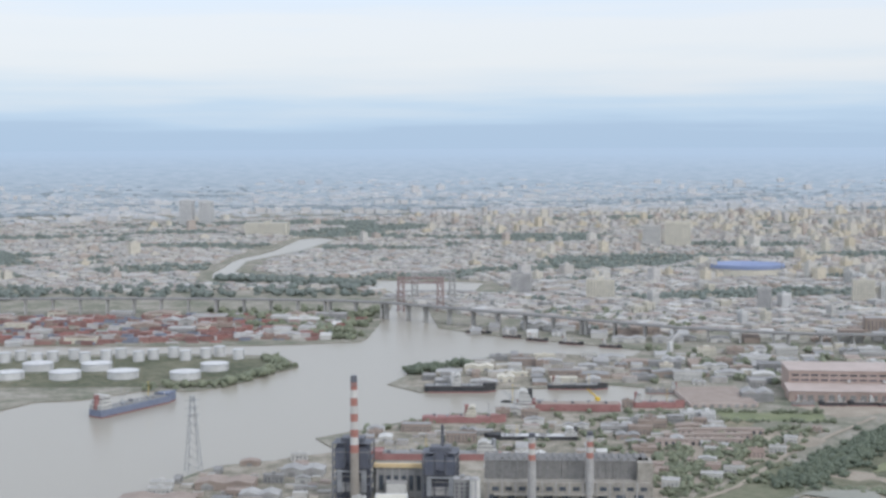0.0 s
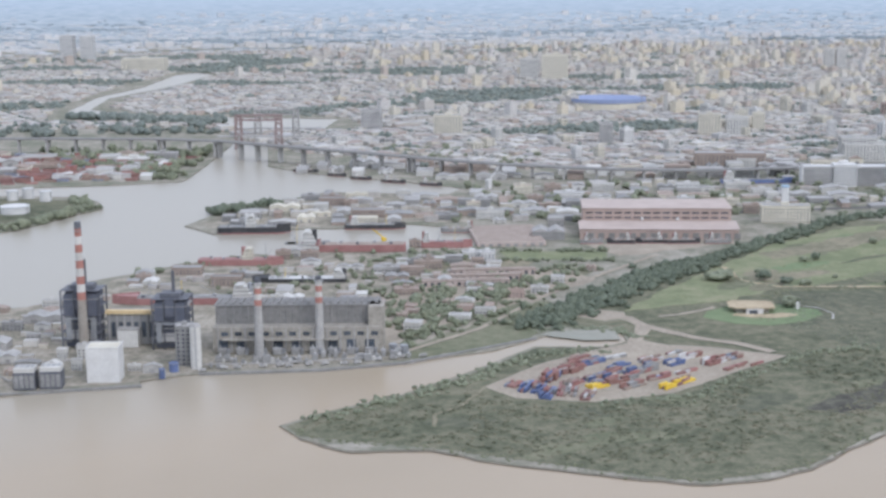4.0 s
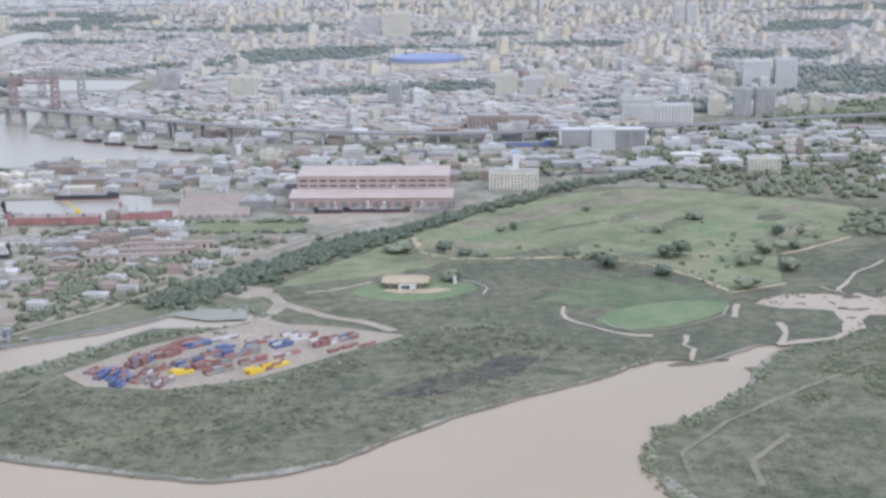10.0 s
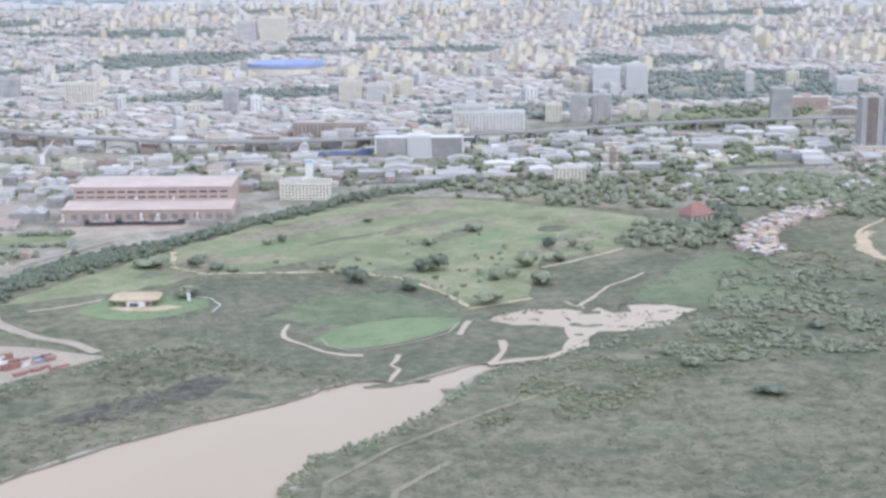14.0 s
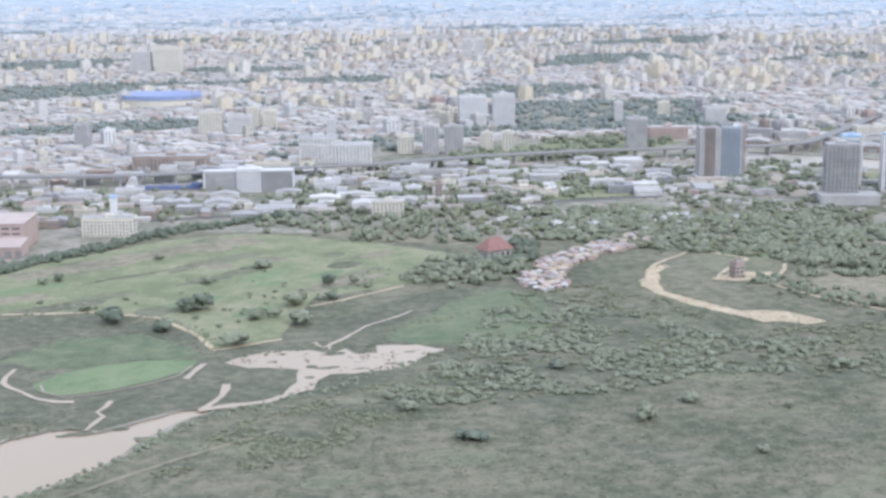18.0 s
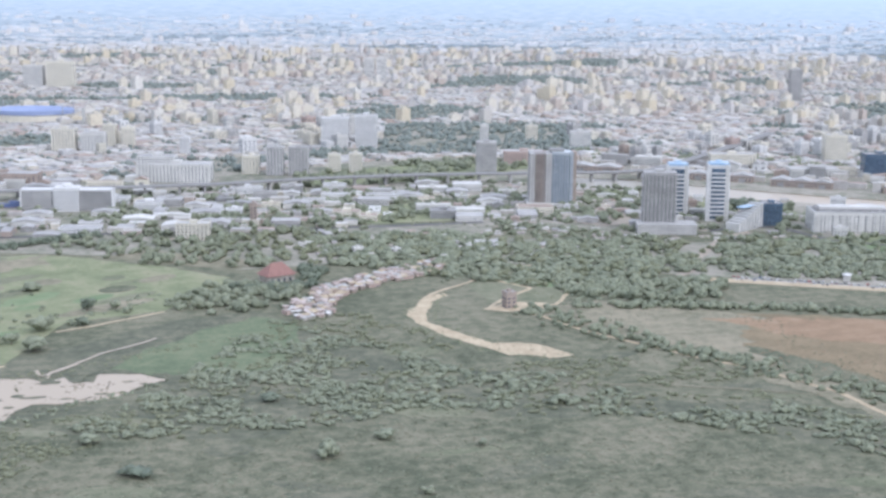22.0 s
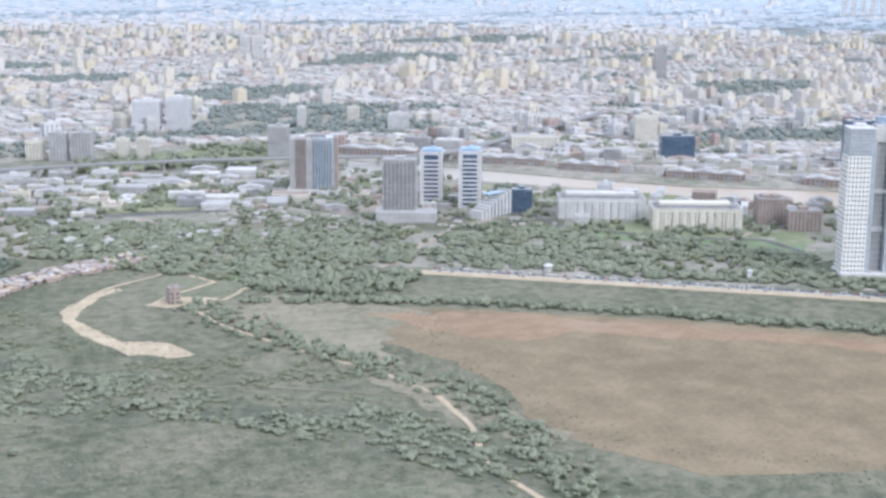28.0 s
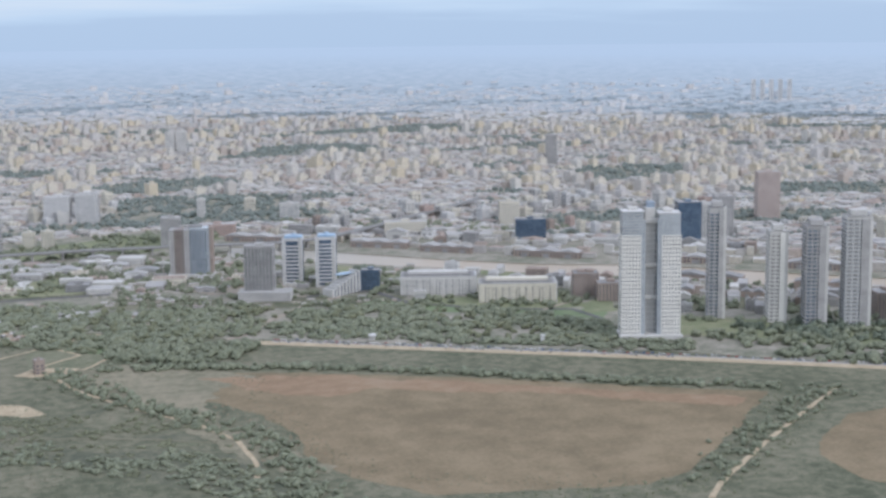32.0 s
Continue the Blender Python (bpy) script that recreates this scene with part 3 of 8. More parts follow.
mainland = winding(SHORE_WEST, 9, 1.6, 1, closed=False) + winding(SHORE_BOCA, 9, 0.6, 2, closed=False) \
    + winding(SHORE_PLANT, 7, 0.3, 3, closed=False) + winding(SHORE_FRONT + SHORE_POND, 3.5, 1.1, 4, closed=False) + far_arc
DOCK = [(826, 958), (868, 933), (925, 878), (968, 838), (1017, 800), (1093, 765), (1180, 690), (1300, 590), (1280, 565),
        (1150, 655), (1065, 717), (1007, 762), (957, 806), (918, 833), (845, 887), (810, 900)]
sheet("ground", mainland, 0.0, M["town"], holes=[DOCK], skirt=0.9, bank=M["mud"],
      label="flat ground of the city and the river bank", category="ground")
TANK_LAND = [(-420, 740), (-146, 769), (-132, 791), (-108, 794), (-77, 817), (-49, 813), (-30, 824), (-8, 859), (12, 888),
             (8, 915), (-5, 938), (-72, 956), (-182, 962), (-420, 985)]
sheet("ground_tank_farm", winding(TANK_LAND, 6, 0.6, 5), 0.0, M["town"], skirt=0.9, bank=M["mud"],
      label="low grassy spit of land with storage tanks", category="ground")
wv = [(-2600, -300, -0.4), (2800, -300, -0.4), (2800, 2200, -0.4), (-2600, 2200, -0.4)]
tagged(mesh_ob("water", wv, [(0, 1, 2, 3)], [M["water"]]), "calm brown silty river water", "river", kind="structure")

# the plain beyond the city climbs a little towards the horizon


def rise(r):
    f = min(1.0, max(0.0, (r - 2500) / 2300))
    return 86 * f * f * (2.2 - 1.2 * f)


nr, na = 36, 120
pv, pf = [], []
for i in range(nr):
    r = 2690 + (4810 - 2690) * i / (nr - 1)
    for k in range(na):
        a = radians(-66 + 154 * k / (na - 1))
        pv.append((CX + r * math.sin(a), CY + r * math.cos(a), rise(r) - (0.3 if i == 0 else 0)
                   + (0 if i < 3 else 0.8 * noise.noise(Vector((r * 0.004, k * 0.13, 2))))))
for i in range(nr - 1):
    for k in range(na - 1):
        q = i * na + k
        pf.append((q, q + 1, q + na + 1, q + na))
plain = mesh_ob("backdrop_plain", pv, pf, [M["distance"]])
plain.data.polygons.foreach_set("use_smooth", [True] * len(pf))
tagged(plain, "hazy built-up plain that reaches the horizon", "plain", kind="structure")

# ---- pieces of ground, laid over one another ----
RESERVE = [(105, 438), (144, 420), (190, 391), (217, 377), (251, 384), (290, 413), (339, 436), (368, 454), (384, 447), (408, 460), (422, 461),
           (421, 455), (413, 451), (382, 409), (346, 382), (336, 360),
           (346, 302), (600, 252), (900, 234), (1500, 152), (1500, 300), (1100, 432), (985, 520), (880, 571), (790, 622),
           (730, 655), (660, 700), (560, 690), (500, 740), (425, 768), (360, 716), (300, 668), (240, 610), (205, 562), (238, 552),
           (240, 532), (228, 523), (202, 528), (168, 495), (142, 475), (112, 458), (101, 449)]
sheet("ground_reserve", winding(RESERVE, 6, 0.4, 6), 0.05, M["scrub"], label="rough scrubland of grasses and low bushes", category="scrubland")
for name, z, key, label, wob, pts in (
        ("ground_meadow", 0.10, "meadow", "wide green meadow", 2.0,
         [(250, 578), (278, 612), (322, 658), (370, 707), (424, 742), (466, 749), (490, 735), (533, 700), (556, 672), (545, 640),
          (520, 612), (478, 600), (455, 540), (428, 528), (423, 555), (411, 584), (385, 600), (333, 608), (300, 588)]),
        ("ground_marsh", 0.09, "marsh", "dark reed marsh", 2.0,
         [(300, 548), (330, 600), (385, 594), (420, 560), (427, 530), (450, 545), (480, 560), (520, 592), (556, 604), (575, 572), (545, 528),
          (515, 505), (490, 478), (462, 464), (426, 455), (420, 461), (408, 461), (384, 448), (370, 455), (350, 466), (325, 505)]),
        ("water_pond", 0.19, "water", "shallow silty pond with ragged edges", 1.3,
         [(430, 511), (437, 517), (447, 521), (464, 518), (469, 509), (476, 517), (479, 508), (486, 508), (488, 518), (503, 515), (512, 505),
          (499, 496), (490, 487), (473, 484), (465, 486), (459, 479), (456, 470), (448, 465), (446, 470), (452, 480), (455, 494), (445, 500), (437, 502)]),
        ("ground_marsh_green", 0.12, "wet", "green flat behind the oval lawn", 1.5,
         [(350, 535), (372, 560), (405, 560), (420, 535), (424, 520), (400, 524), (377, 518), (365, 520)]),
        ("ground_oval_lawn", 0.16, "lawn", "oval mown lawn beside the creek", 0.3,
         [(363, 502), (366, 493), (373, 487), (390, 489), (404, 496), (416, 505), (422, 516), (412, 520), (400, 522), (386, 519), (374, 514)]),
        ("ground_mound_lawn", 0.16, "lawn", "round lawn about the pavilion", 0.4,
         [(279, 561), (285, 571), (296, 578), (308, 579), (320, 577), (331, 565), (330, 556), (318, 547), (302, 543), (289, 548)]),
        ("ground_dry_field", 0.14, "dry", "dry bare strip across the meadow", 2.0,
         [(352, 668), (390, 682), (440, 712), (475, 722), (470, 735), (432, 728), (385, 702), (350, 682)]),
        ("ground_burnt", 0.11, "burnt", "dark burnt patch of scrub", 3.0,
         [(273, 434), (287, 446), (305, 457), (325, 468), (332, 464), (321, 448), (300, 438), (283, 429)]),
        ("ground_yard", 0.12, "dirt", "bare earth container yard", 0.8,
         [(172, 480), (180, 465), (205, 456), (235, 461), (262, 480), (291, 499), (272, 513), (252, 522), (244, 531), (216, 518), (195, 503)]),

        ("ground_lawn_west", 0.12, "meadow", "green playing field", 0.5, [(222, 714), (277, 702), (272, 682), (224, 692)]),
        ("ground_bare_west", 0.12, "dirt", "bare pink earth and rubble ground", 1.5,
         [(150, 600), (175, 655), (245, 668), (255, 640), (222, 610), (190, 585)]),
        ("ground_lot_north", 0.13, "dry", "pale gravel car park", 0.6, [(500, 735), (560, 690), (585, 700), (525, 748)]),
        ("ground_works", 0.13, "scrub_light", "weedy ground of the building site", 1.0,
         [(663, 631), (697, 663), (726, 637), (692, 586), (662, 583)]),
        ("ground_works_lawn", 0.17, "lawn", "fenced green pitch", 0.1, [(680, 632), (697, 650), (716, 634), (700, 617)]),
        ("ground_lagoon", 0.10, "ochre", "drained lagoon covered with brown waterweed", 1.6,
         [(692, 548), (731, 561), (792, 540), (869, 501), (939, 457), (992, 427), (956, 386), (904, 333), (880, 322), (800, 338),
          (776, 370), (766, 400), (769, 430), (760, 470), (735, 510)]),
        ("ground_lagoon_rust", 0.14, "ochre2", "rust-coloured waterweed at the lagoon's edge", 4.0,
         [(742, 546), (792, 534), (840, 508), (884, 480), (940, 444), (978, 420), (965, 408), (930, 436), (880, 466), (842, 484), (815, 496), (795, 488), (775, 500), (760, 522)]),
        ("ground_lagoon_margin", 0.137, "dry", "grey-brown dry margin of the lagoon", 6.0,
         [(673, 570), (697, 587), (730, 578), (760, 552), (771, 540), (749, 518), (740, 495), (742, 457), (753, 417), (773, 385), (761, 372), (745, 404), (731, 439), (714, 494), (690, 542)]),
        ("ground_lagoon_east", 0.10, "ochre", "second lagoon covered with brown waterweed", 1.6,
         [(1040, 386), (1005, 381), (976, 355), (961, 333), (960, 301), (1000, 255), (1120, 240), (1160, 330)]),
        ("ground_strip", 0.11, "scrub", "olive grass strip along the promenade", 1.0,
         [(770, 572), (790, 606), (880, 560), (980, 505), (1078, 436), (1060, 415), (1000, 440), (939, 472), (869, 515), (800, 552)]),
        ("ground_sand_flat", 0.15, "sand", "bare pale sand spilled down the scrub", 1.6,
         [(637, 611), (647, 617), (648, 612), (638, 603), (631, 584), (626, 568), (630, 556), (636, 541), (643, 527), (652, 526), (661, 519),
          (668, 503), (658, 500), (651, 507), (643, 508), (636, 524), (627, 542), (622, 562), (620, 580), (623, 589), (629, 597)]),
        ("ground_yard_head", 0.121, "dirt", "bare earth turning place at the tree belt", 0.8, [(227, 575), (238, 585), (250, 576), (247, 566), (238, 563)]),
        ("ground_marsh_wet", 0.135, "wet", "bright wet meadow beside the pond", 3.0,
         [(492, 523), (514, 511), (528, 502), (548, 509), (566, 534), (572, 578), (557, 592), (528, 570), (506, 548)])):
    sheet(name, winding(pts, 3, wob, len(name)), z, M[key], label=label)
prng = random.Random(21)
SCRUB_AREA = [(350, 320), (420, 440), (516, 498), (610, 560), (640, 520), (700, 520), (742, 440), (742, 330), (600, 290)]
TIP_AREA = [(120, 436), (190, 398), (250, 392), (335, 440), (318, 495), (262, 470), (205, 448), (150, 462)]
for k in range(46):
    area = SCRUB_AREA if k % 4 else TIP_AREA
    while True:
        px, py = prng.uniform(110, 750), prng.uniform(280, 560)
        if inside(area, [px], [py])[0]:
            break
    a, b_, turn = prng.uniform(6, 24), prng.uniform(2.5, 8), prng.uniform(-0.7, 0.5)
    ring = [(px + a * math.cos(t) * math.cos(turn) - b_ * math.sin(t) * math.sin(turn), py + a * math.cos(t) * math.sin(turn) + b_ * math.sin(t) * math.cos(turn))
            for t in (i * 6.2832 / 14 for i in range(14))]
    key = prng.choice(("marsh", "scrub_light"))
    sheet("ground_patch", winding(ring, 2.5, 2.2, k + 30), 0.055 + 0.001 * k, M[key], label="uneven patch of rough grass in the scrub")
MEADOW_AREA = [(262, 585), (322, 652), (424, 735), (466, 745), (530, 698), (548, 655), (478, 604), (455, 548), (428, 560), (385, 606), (333, 614), (300, 594)]
for k in range(34):
    while True:
        px, py = prng.uniform(255, 555), prng.uniform(540, 750)
        if inside(MEADOW_AREA, [px], [py])[0]:
            break
    a, b_, turn = prng.uniform(6, 26), prng.uniform(2, 7), prng.uniform(0.2, 0.9)
    ring = [(px + a * math.cos(t) * math.cos(turn) - b_ * math.sin(t) * math.sin(turn), py + a * math.cos(t) * math.sin(turn) + b_ * math.sin(t) * math.cos(turn))
            for t in (i * 6.2832 / 14 for i in range(14))]
    sheet("ground_patch", winding(ring, 2.5, 2.2, k + 90), 0.101 + 0.0008 * k, M[prng.choice(("scrub_light", "lawn", "scrub", "dry", "scrub_light"))], label="uneven patch of grass on the meadow")
for k, pts in enumerate(([(120, 560), (150, 548), (200, 600), (190, 640), (150, 630)], [(60, 650), (110, 640), (160, 690), (140, 715), (80, 700)], [(160, 670), (230, 672), (235, 690), (190, 705)], [(280, 690), (350, 712), (345, 730), (270, 722)])):
    sheet("ground_bare", winding(pts, 4, 2.5, 120 + k), 0.085 + 0.004 * k, M[("dirt", "cinder", "dry", "dirt")[k]], label="bare trodden earth among the works")
sheet("ground_plaza", winding([(655, 583), (664, 576), (684, 578), (688, 588), (672, 594)], 3, 0.8, 41), 0.16, M["sand"], label="pale sandy apron about the brick tower")
ribbon_z = 0.18
for name, w, key, label, wob, pts in (
        ("path_yard", 5.5, "dirt", "broad dirt track to the yard", 0.5, [(238, 574), (248, 566), (251, 553), (247, 541), (241, 530), (236, 520)]),
        ("path_yard_east", 4.5, "dirt", "dirt track beside the yard", 0.5, [(250, 556), (257, 543), (266, 530), (280, 518), (288, 505)]),
        ("path_tip", 1.6, "dry", "worn grassy footpath", 0.8, [(172, 480), (162, 462), (150, 452), (148, 440)]),
        ("path_mound", 2.4, "dirt", "pale path to the pavilion", 0.3, [(262, 566), (272, 568), (281, 572), (290, 577)]),
        ("path_meadow", 2.2, "sand", "pale meadow path", 0.6, [(322, 655), (320, 625), (333, 609), (385, 600), (411, 583), (423, 555), (428, 528), (455, 537)]),
        ("path_meadow_north", 2.0, "sand", "pale path along the meadow", 0.6, [(474, 585), (490, 592), (520, 610)]),
        ("path_bank", 1.8, "dry", "worn track on the bank", 0.6, [(342, 345), (347, 368), (369, 389), (402, 411), (438, 432)]),
        ("path_bank_low", 2.0, "dry", "worn track through the scrub", 0.6, [(359, 340), (364, 358), (383, 375)]),
        ("path_lagoon", 2.2, "sand", "pale dirt path through the bushes", 0.5,
         [(673, 576), (685, 539), (713, 488), (729, 467), (743, 433), (745, 399), (739, 362), (748, 325)]),
        ("path_lagoon_east", 2.4, "sand", "pale dirt path between the lagoons", 0.5, [(895, 300), (910, 318), (951, 357), (996, 397), (1025, 422)]),
        ("path_scrub", 1.2, "dry", "narrow trail across the scrub", 0.6, [(640, 470), (690, 455), (740, 430)]),
        ("road_promenade", 8.5, "sand", "broad pale riverside promenade", 0.05, [(780, 617), (789, 612), (859, 573), (940, 527), (999, 492), (1078, 443), (1250, 340)]),
        ("road_promenade_inner", 2.6, "concrete", "grey road beside the promenade", 0.05, [(793, 616), (862, 577), (943, 531), (1002, 496), (1081, 447), (1252, 345)]),
        ("road_roundabout", 5.0, "dirt", "sandy road past the roundabout", 0.4, [(770, 628), (785, 640), (800, 668), (835, 712), (860, 728)]),
        ("road_avenue", 5.0, "asphalt", "asphalt avenue behind the shed", 0.05, [(300, 800), (420, 800), (500, 800), (600, 790), (720, 790)]),
        ("path_sand", 2.0, "sand", "pale sand track past the building site", 1.0, [(627, 585), (634, 606), (645, 620), (673, 643), (700, 668), (712, 664)]),
        ("path_sand_loop", 2.2, "sand", "worn track round the fenced pitch", 0.6, [(676, 640), (690, 618), (668, 596), (660, 586), (690, 584), (722, 632)]),
        ("road_avenue_west", 2.6, "dirt", "dusty works road", 0.2, [(150, 530), (185, 560), (230, 620), (300, 690)]),
        ("creek_a", 3.8, "water", "narrow muddy creek to the pond", 1.0, [(416, 458), (427, 460), (439, 461), (446, 466), (450, 473)]),
        ("creek_spur", 2.8, "water", "short muddy side creek", 1.5, [(417, 458), (421, 464), (425, 471), (428, 484)]),
        ("creek_b", 1.9, "water", "narrow muddy creek around the lawn", 1.5, [(357, 523), (354, 514), (355, 502), (360, 494), (365, 485), (371, 480), (377, 478)]),
        ("creek_c", 1.8, "water", "winding tidal gully", 1.6, [(380, 447), (383, 454), (386, 460), (384, 465), (387, 470), (389, 476)]),
        ("creek_d", 1.2, "water", "thin creek towards the houses", 1.6, [(470, 517), (471, 524), (478, 531), (486, 541), (496, 551), (502, 555), (513, 565)]),
        ("creek_f", 1.4, "water", "flooded runnel above the pond", 1.2, [(466, 528), (468, 520), (475, 527), (481, 534)]),
        ("creek_e", 2.4, "water", "flooded hollow beside the path", 0.8, [(423, 511), (418, 501), (415, 494)]),
        ("path_lawn_rim", 0.7, "dirt", "pale stone rim of the oval lawn", 0.1, [(366, 501), (367, 492), (374, 484), (385, 485), (399, 490), (412, 498), (419, 510)]),
        ("road_dock", 4.0, "asphalt", "asphalt road before the apartment blocks", 0.1, [(837, 734), (860, 742), (883, 738), (893, 694), (932, 659), (981, 638), (986, 610), (979, 568)]),
        ("road_dock_cross", 3.0, "dirt", "pale lane beside the blocks", 0.1, [(962, 641), (994, 665), (1025, 691), (1045, 720)]),
        ("road_site", 4.0, "dirt", "dusty road through the building land", 0.4, [(722, 773), (760, 800), (782, 766), (814, 762), (837, 734)]),
        ("road_site_north", 3.0, "dirt", "dusty road beside the office tower", 0.4, [(782, 766), (804, 868), (833, 900)]),
        ("road_market", 4.0, "dirt", "pale yard road between the halls", 0.4, [(534, 772), (600, 840), (640, 900), (700, 940)]),
        ("path_rim", 0.6, "pale", "stone rim of the round lawn", 0.4, [(331, 548), (335, 557), (332, 568), (326, 573)])):
    ribbon_z += 0.006
    ribbon(name, pts, w, ribbon_z, M[key], label, name.split("_")[0], wob, len(name))
for nm, line in (("bank_front", SHORE_FRONT[:19]),):
    ribbon(nm, line, 1.8, -0.2, M["mud"], "bare muddy beach at the water's edge", "bank", 1.1, 4)
irng = random.Random(8)
for px, py, a, b_ in ((465, 494, 6, 1.6), (471, 511, 5, 2.0), (480, 511, 3, 1.6), (488, 493, 3, 1.4), (460, 497, 2.2, 2.0), (457, 484, 2.0, 1.5), (378, 446, 6, 1.6), (391, 447, 2.4, 0.8),
                      (421, 462, 1.6, 0.8), (447, 507, 2.2, 0.8), (498, 506, 2.6, 1.0), (452, 516, 1.6, 0.8), (476, 490, 2.0, 0.9)):
    ring = [(px + a * irng.uniform(0.7, 1.2) * math.cos(t), py + b_ * irng.uniform(0.7, 1.3) * math.sin(t)) for t in (i * 6.2832 / 12 for i in range(12))]
    sheet("islet", winding(ring, 1.2, 0.8, px % 17), 0.215 if px > 400 and py > 463 else -0.1, M["marsh"], skirt=0.6, bank=M["marsh"], label="reedy islet in the shallow water", category="islet")
sheet("ground_plant", winding([(-108, 500), (-30, 503), (50, 508), (72, 518), (148, 519), (200, 540), (222, 600), (200, 660), (150, 740), (70, 712), (30, 682), (28, 650), (-28, 622), (-60, 572)], 8, 1.5, 10),
      0.04, M["cinder"], label="oily brown ground of the works")
sheet("ground_shipyard", winding([(70, 822), (85, 796), (190, 806), (225, 800), (228, 896), (150, 918), (88, 860)], 8, 1.5, 12), 0.04, M["cinder"], label="brown ground of the shipyard")
sheet("water_pool", winding([(206, 546), (215, 551), (238, 549), (236, 533), (222, 534)], 4, 0.3, 8), 0.18, M["pool"], label="green-grey pool at the inlet's end", category="pool")

# ---- makers of things ----


def pane_row(w, d, cols, side, h, t=0.06, bm=None, z=0.0, share=0.44):
    """A row of window panes round a building, one storey."""
    bm = bm or bmesh.new()
    for sgn in (-1, 1):
        for k in range(cols):
            x = (k + 0.5) / cols * w * 0.96 - w * 0.48
            box(x, sgn * d / 2, z, w * 0.96 / cols * share, t * 2, h, bm)
        for k in range(side):
            y = (k + 0.5) / side * d * 0.94 - d * 0.47
            box(sgn * w / 2, y, z, t * 2, d * 0.94 / side * share, h, bm)
    return bm


def copies(ob, zs):
    """The same part again at other heights, on one mesh."""
    for z in zs:
        o = ob.copy()
        scene.collection.objects.link(o)
        o.location.z = z


def building(name, x, y, w, d, h, rot, wall, label, category="building", roof="concrete", storey=1.05, cols=0, side=0,
             band="window", plant=1, group="", pitch=1.0, first=0.5, slab=None, joined=True, share=0.44):
    b = thing(name, x, y, 0, rot, label, category, group)
    part("wall", box(0, 0, -0.2, w, d, h + 0.2, bevel=0.06), M[wall], b)
    bm = box(0, -d / 2, h, w + 0.2, 0.3, 0.4)
    for px, py, pw, pd in ((0, d / 2, w + 0.2, 0.3), (-w / 2, 0, 0.3, d - 0.3), (w / 2, 0, 0.3, d - 0.3)):
        box(px, py, h, pw, pd, 0.4, bm)
    part("parapet", bm, M[wall], b)
    part("roof", box(0, 0, h, w - 0.32, d - 0.32, 0.12), M[roof], b)
    for k in range(plant):
        s = min(w, d)
        part("machine_room", box((k + 1) / (plant + 1) * w - w / 2, d * 0.1, h + 0.12, min(s * 0.45, w * 0.3), s * 0.4, 0.9 + 0.25 * s * 0.2,
                                 bevel=0.05), M[wall], b)
    n = int((h - first) / (storey * pitch))
    if cols and n > 0 and joined:
        bm = bmesh.new()
        for k in range(n):
            pane_row(w, d, cols, side or max(1, int(cols * d / w)), storey * pitch * 0.45, 0.05, bm, first + storey * pitch * k)
        tagged(part("window_panes", bm, M[band], b), kind="stuff")
    elif cols and n > 0:
        row = tagged(part("window_strip", pane_row(w, d, cols, side or max(1, int(cols * d / w)), storey * pitch * 0.5, share=share), M[band], b), kind="stuff")
        row.location.z = first
        copies(row, [first + storey * pitch * k for k in range(1, n)])
    if slab and n > 0:
        s = part("balcony_slab", box(0, 0, 0, w + 0.8, d + 0.8, 0.34, bevel=0.04), M[slab], b)
        s.location.z = first - 0.2
        copies(s, [first - 0.2 + storey * pitch * k for k in range(1, n)])
    return b


def warehouse(name, x, y, w, d, h, rot, wall, roof, label, category="warehouse", bays=3, group="", doors=True):
    b = thing(name, x, y, 0, rot, label, category, group)
    part("wall", box(0, 0, -0.2, w, d, h * 0.72 + 0.2, bevel=0.05), M[wall], b)
    for k in range(bays):
        bw = w / bays
        x0, x1 = -w / 2 + k * bw, -w / 2 + (k + 1) * bw
        bm, e = bmesh.new(), 0.15
        pts = [(x0 - (e if k == 0 else 0), h * 0.70), ((x0 + x1) / 2, h), (x1 + (e if k == bays - 1 else 0), h * 0.70)]
        vs = [[bm.verts.new((px, yy, pz)) for px, pz in pts] for yy in (-d / 2 - e, d / 2 + e)]
        for a in (0, 1):
            bm.faces.new((vs[0][a], vs[0][a + 1], vs[1][a + 1], vs[1][a]))
        bm.faces.new(vs[0])
        bm.faces.new(vs[1][::-1])
        bm.faces.new((vs[0][0], vs[1][0], vs[1][2], vs[0][2]))
        bmesh.ops.recalc_face_normals(bm, faces=bm.faces)
        part("roof", bm, M[roof], b)
    if doors:
        for k in range(bays):
            part("door", box(-w / 2 + (k + 0.5) * w / bays, -d / 2 - 0.03, 0, w / bays * 0.3, 0.12, h * 0.42), M["grey"], b)
    return b


def tank(name, x, y, r, h, shell, label, group="storage tanks"):
    b = thing(name, x, y, 0, 0, label, "tank", group)
    part("shell", tube(0, 0, -0.1, r, r, h + 0.1, 28), M[shell], b)
    part("roof", tube(0, 0, h, r * 1.01, r * 0.2, r * 0.10, 28), M[shell], b)
    part("rim", tube(0, 0, h - 0.25, r * 1.03, r * 1.03, 0.22, 28), M["steel"], b)
    part("stair", box(r * 0.9, -r * 0.5, 0, 0.3, 0.3, h), M["steel"], b)
    return b


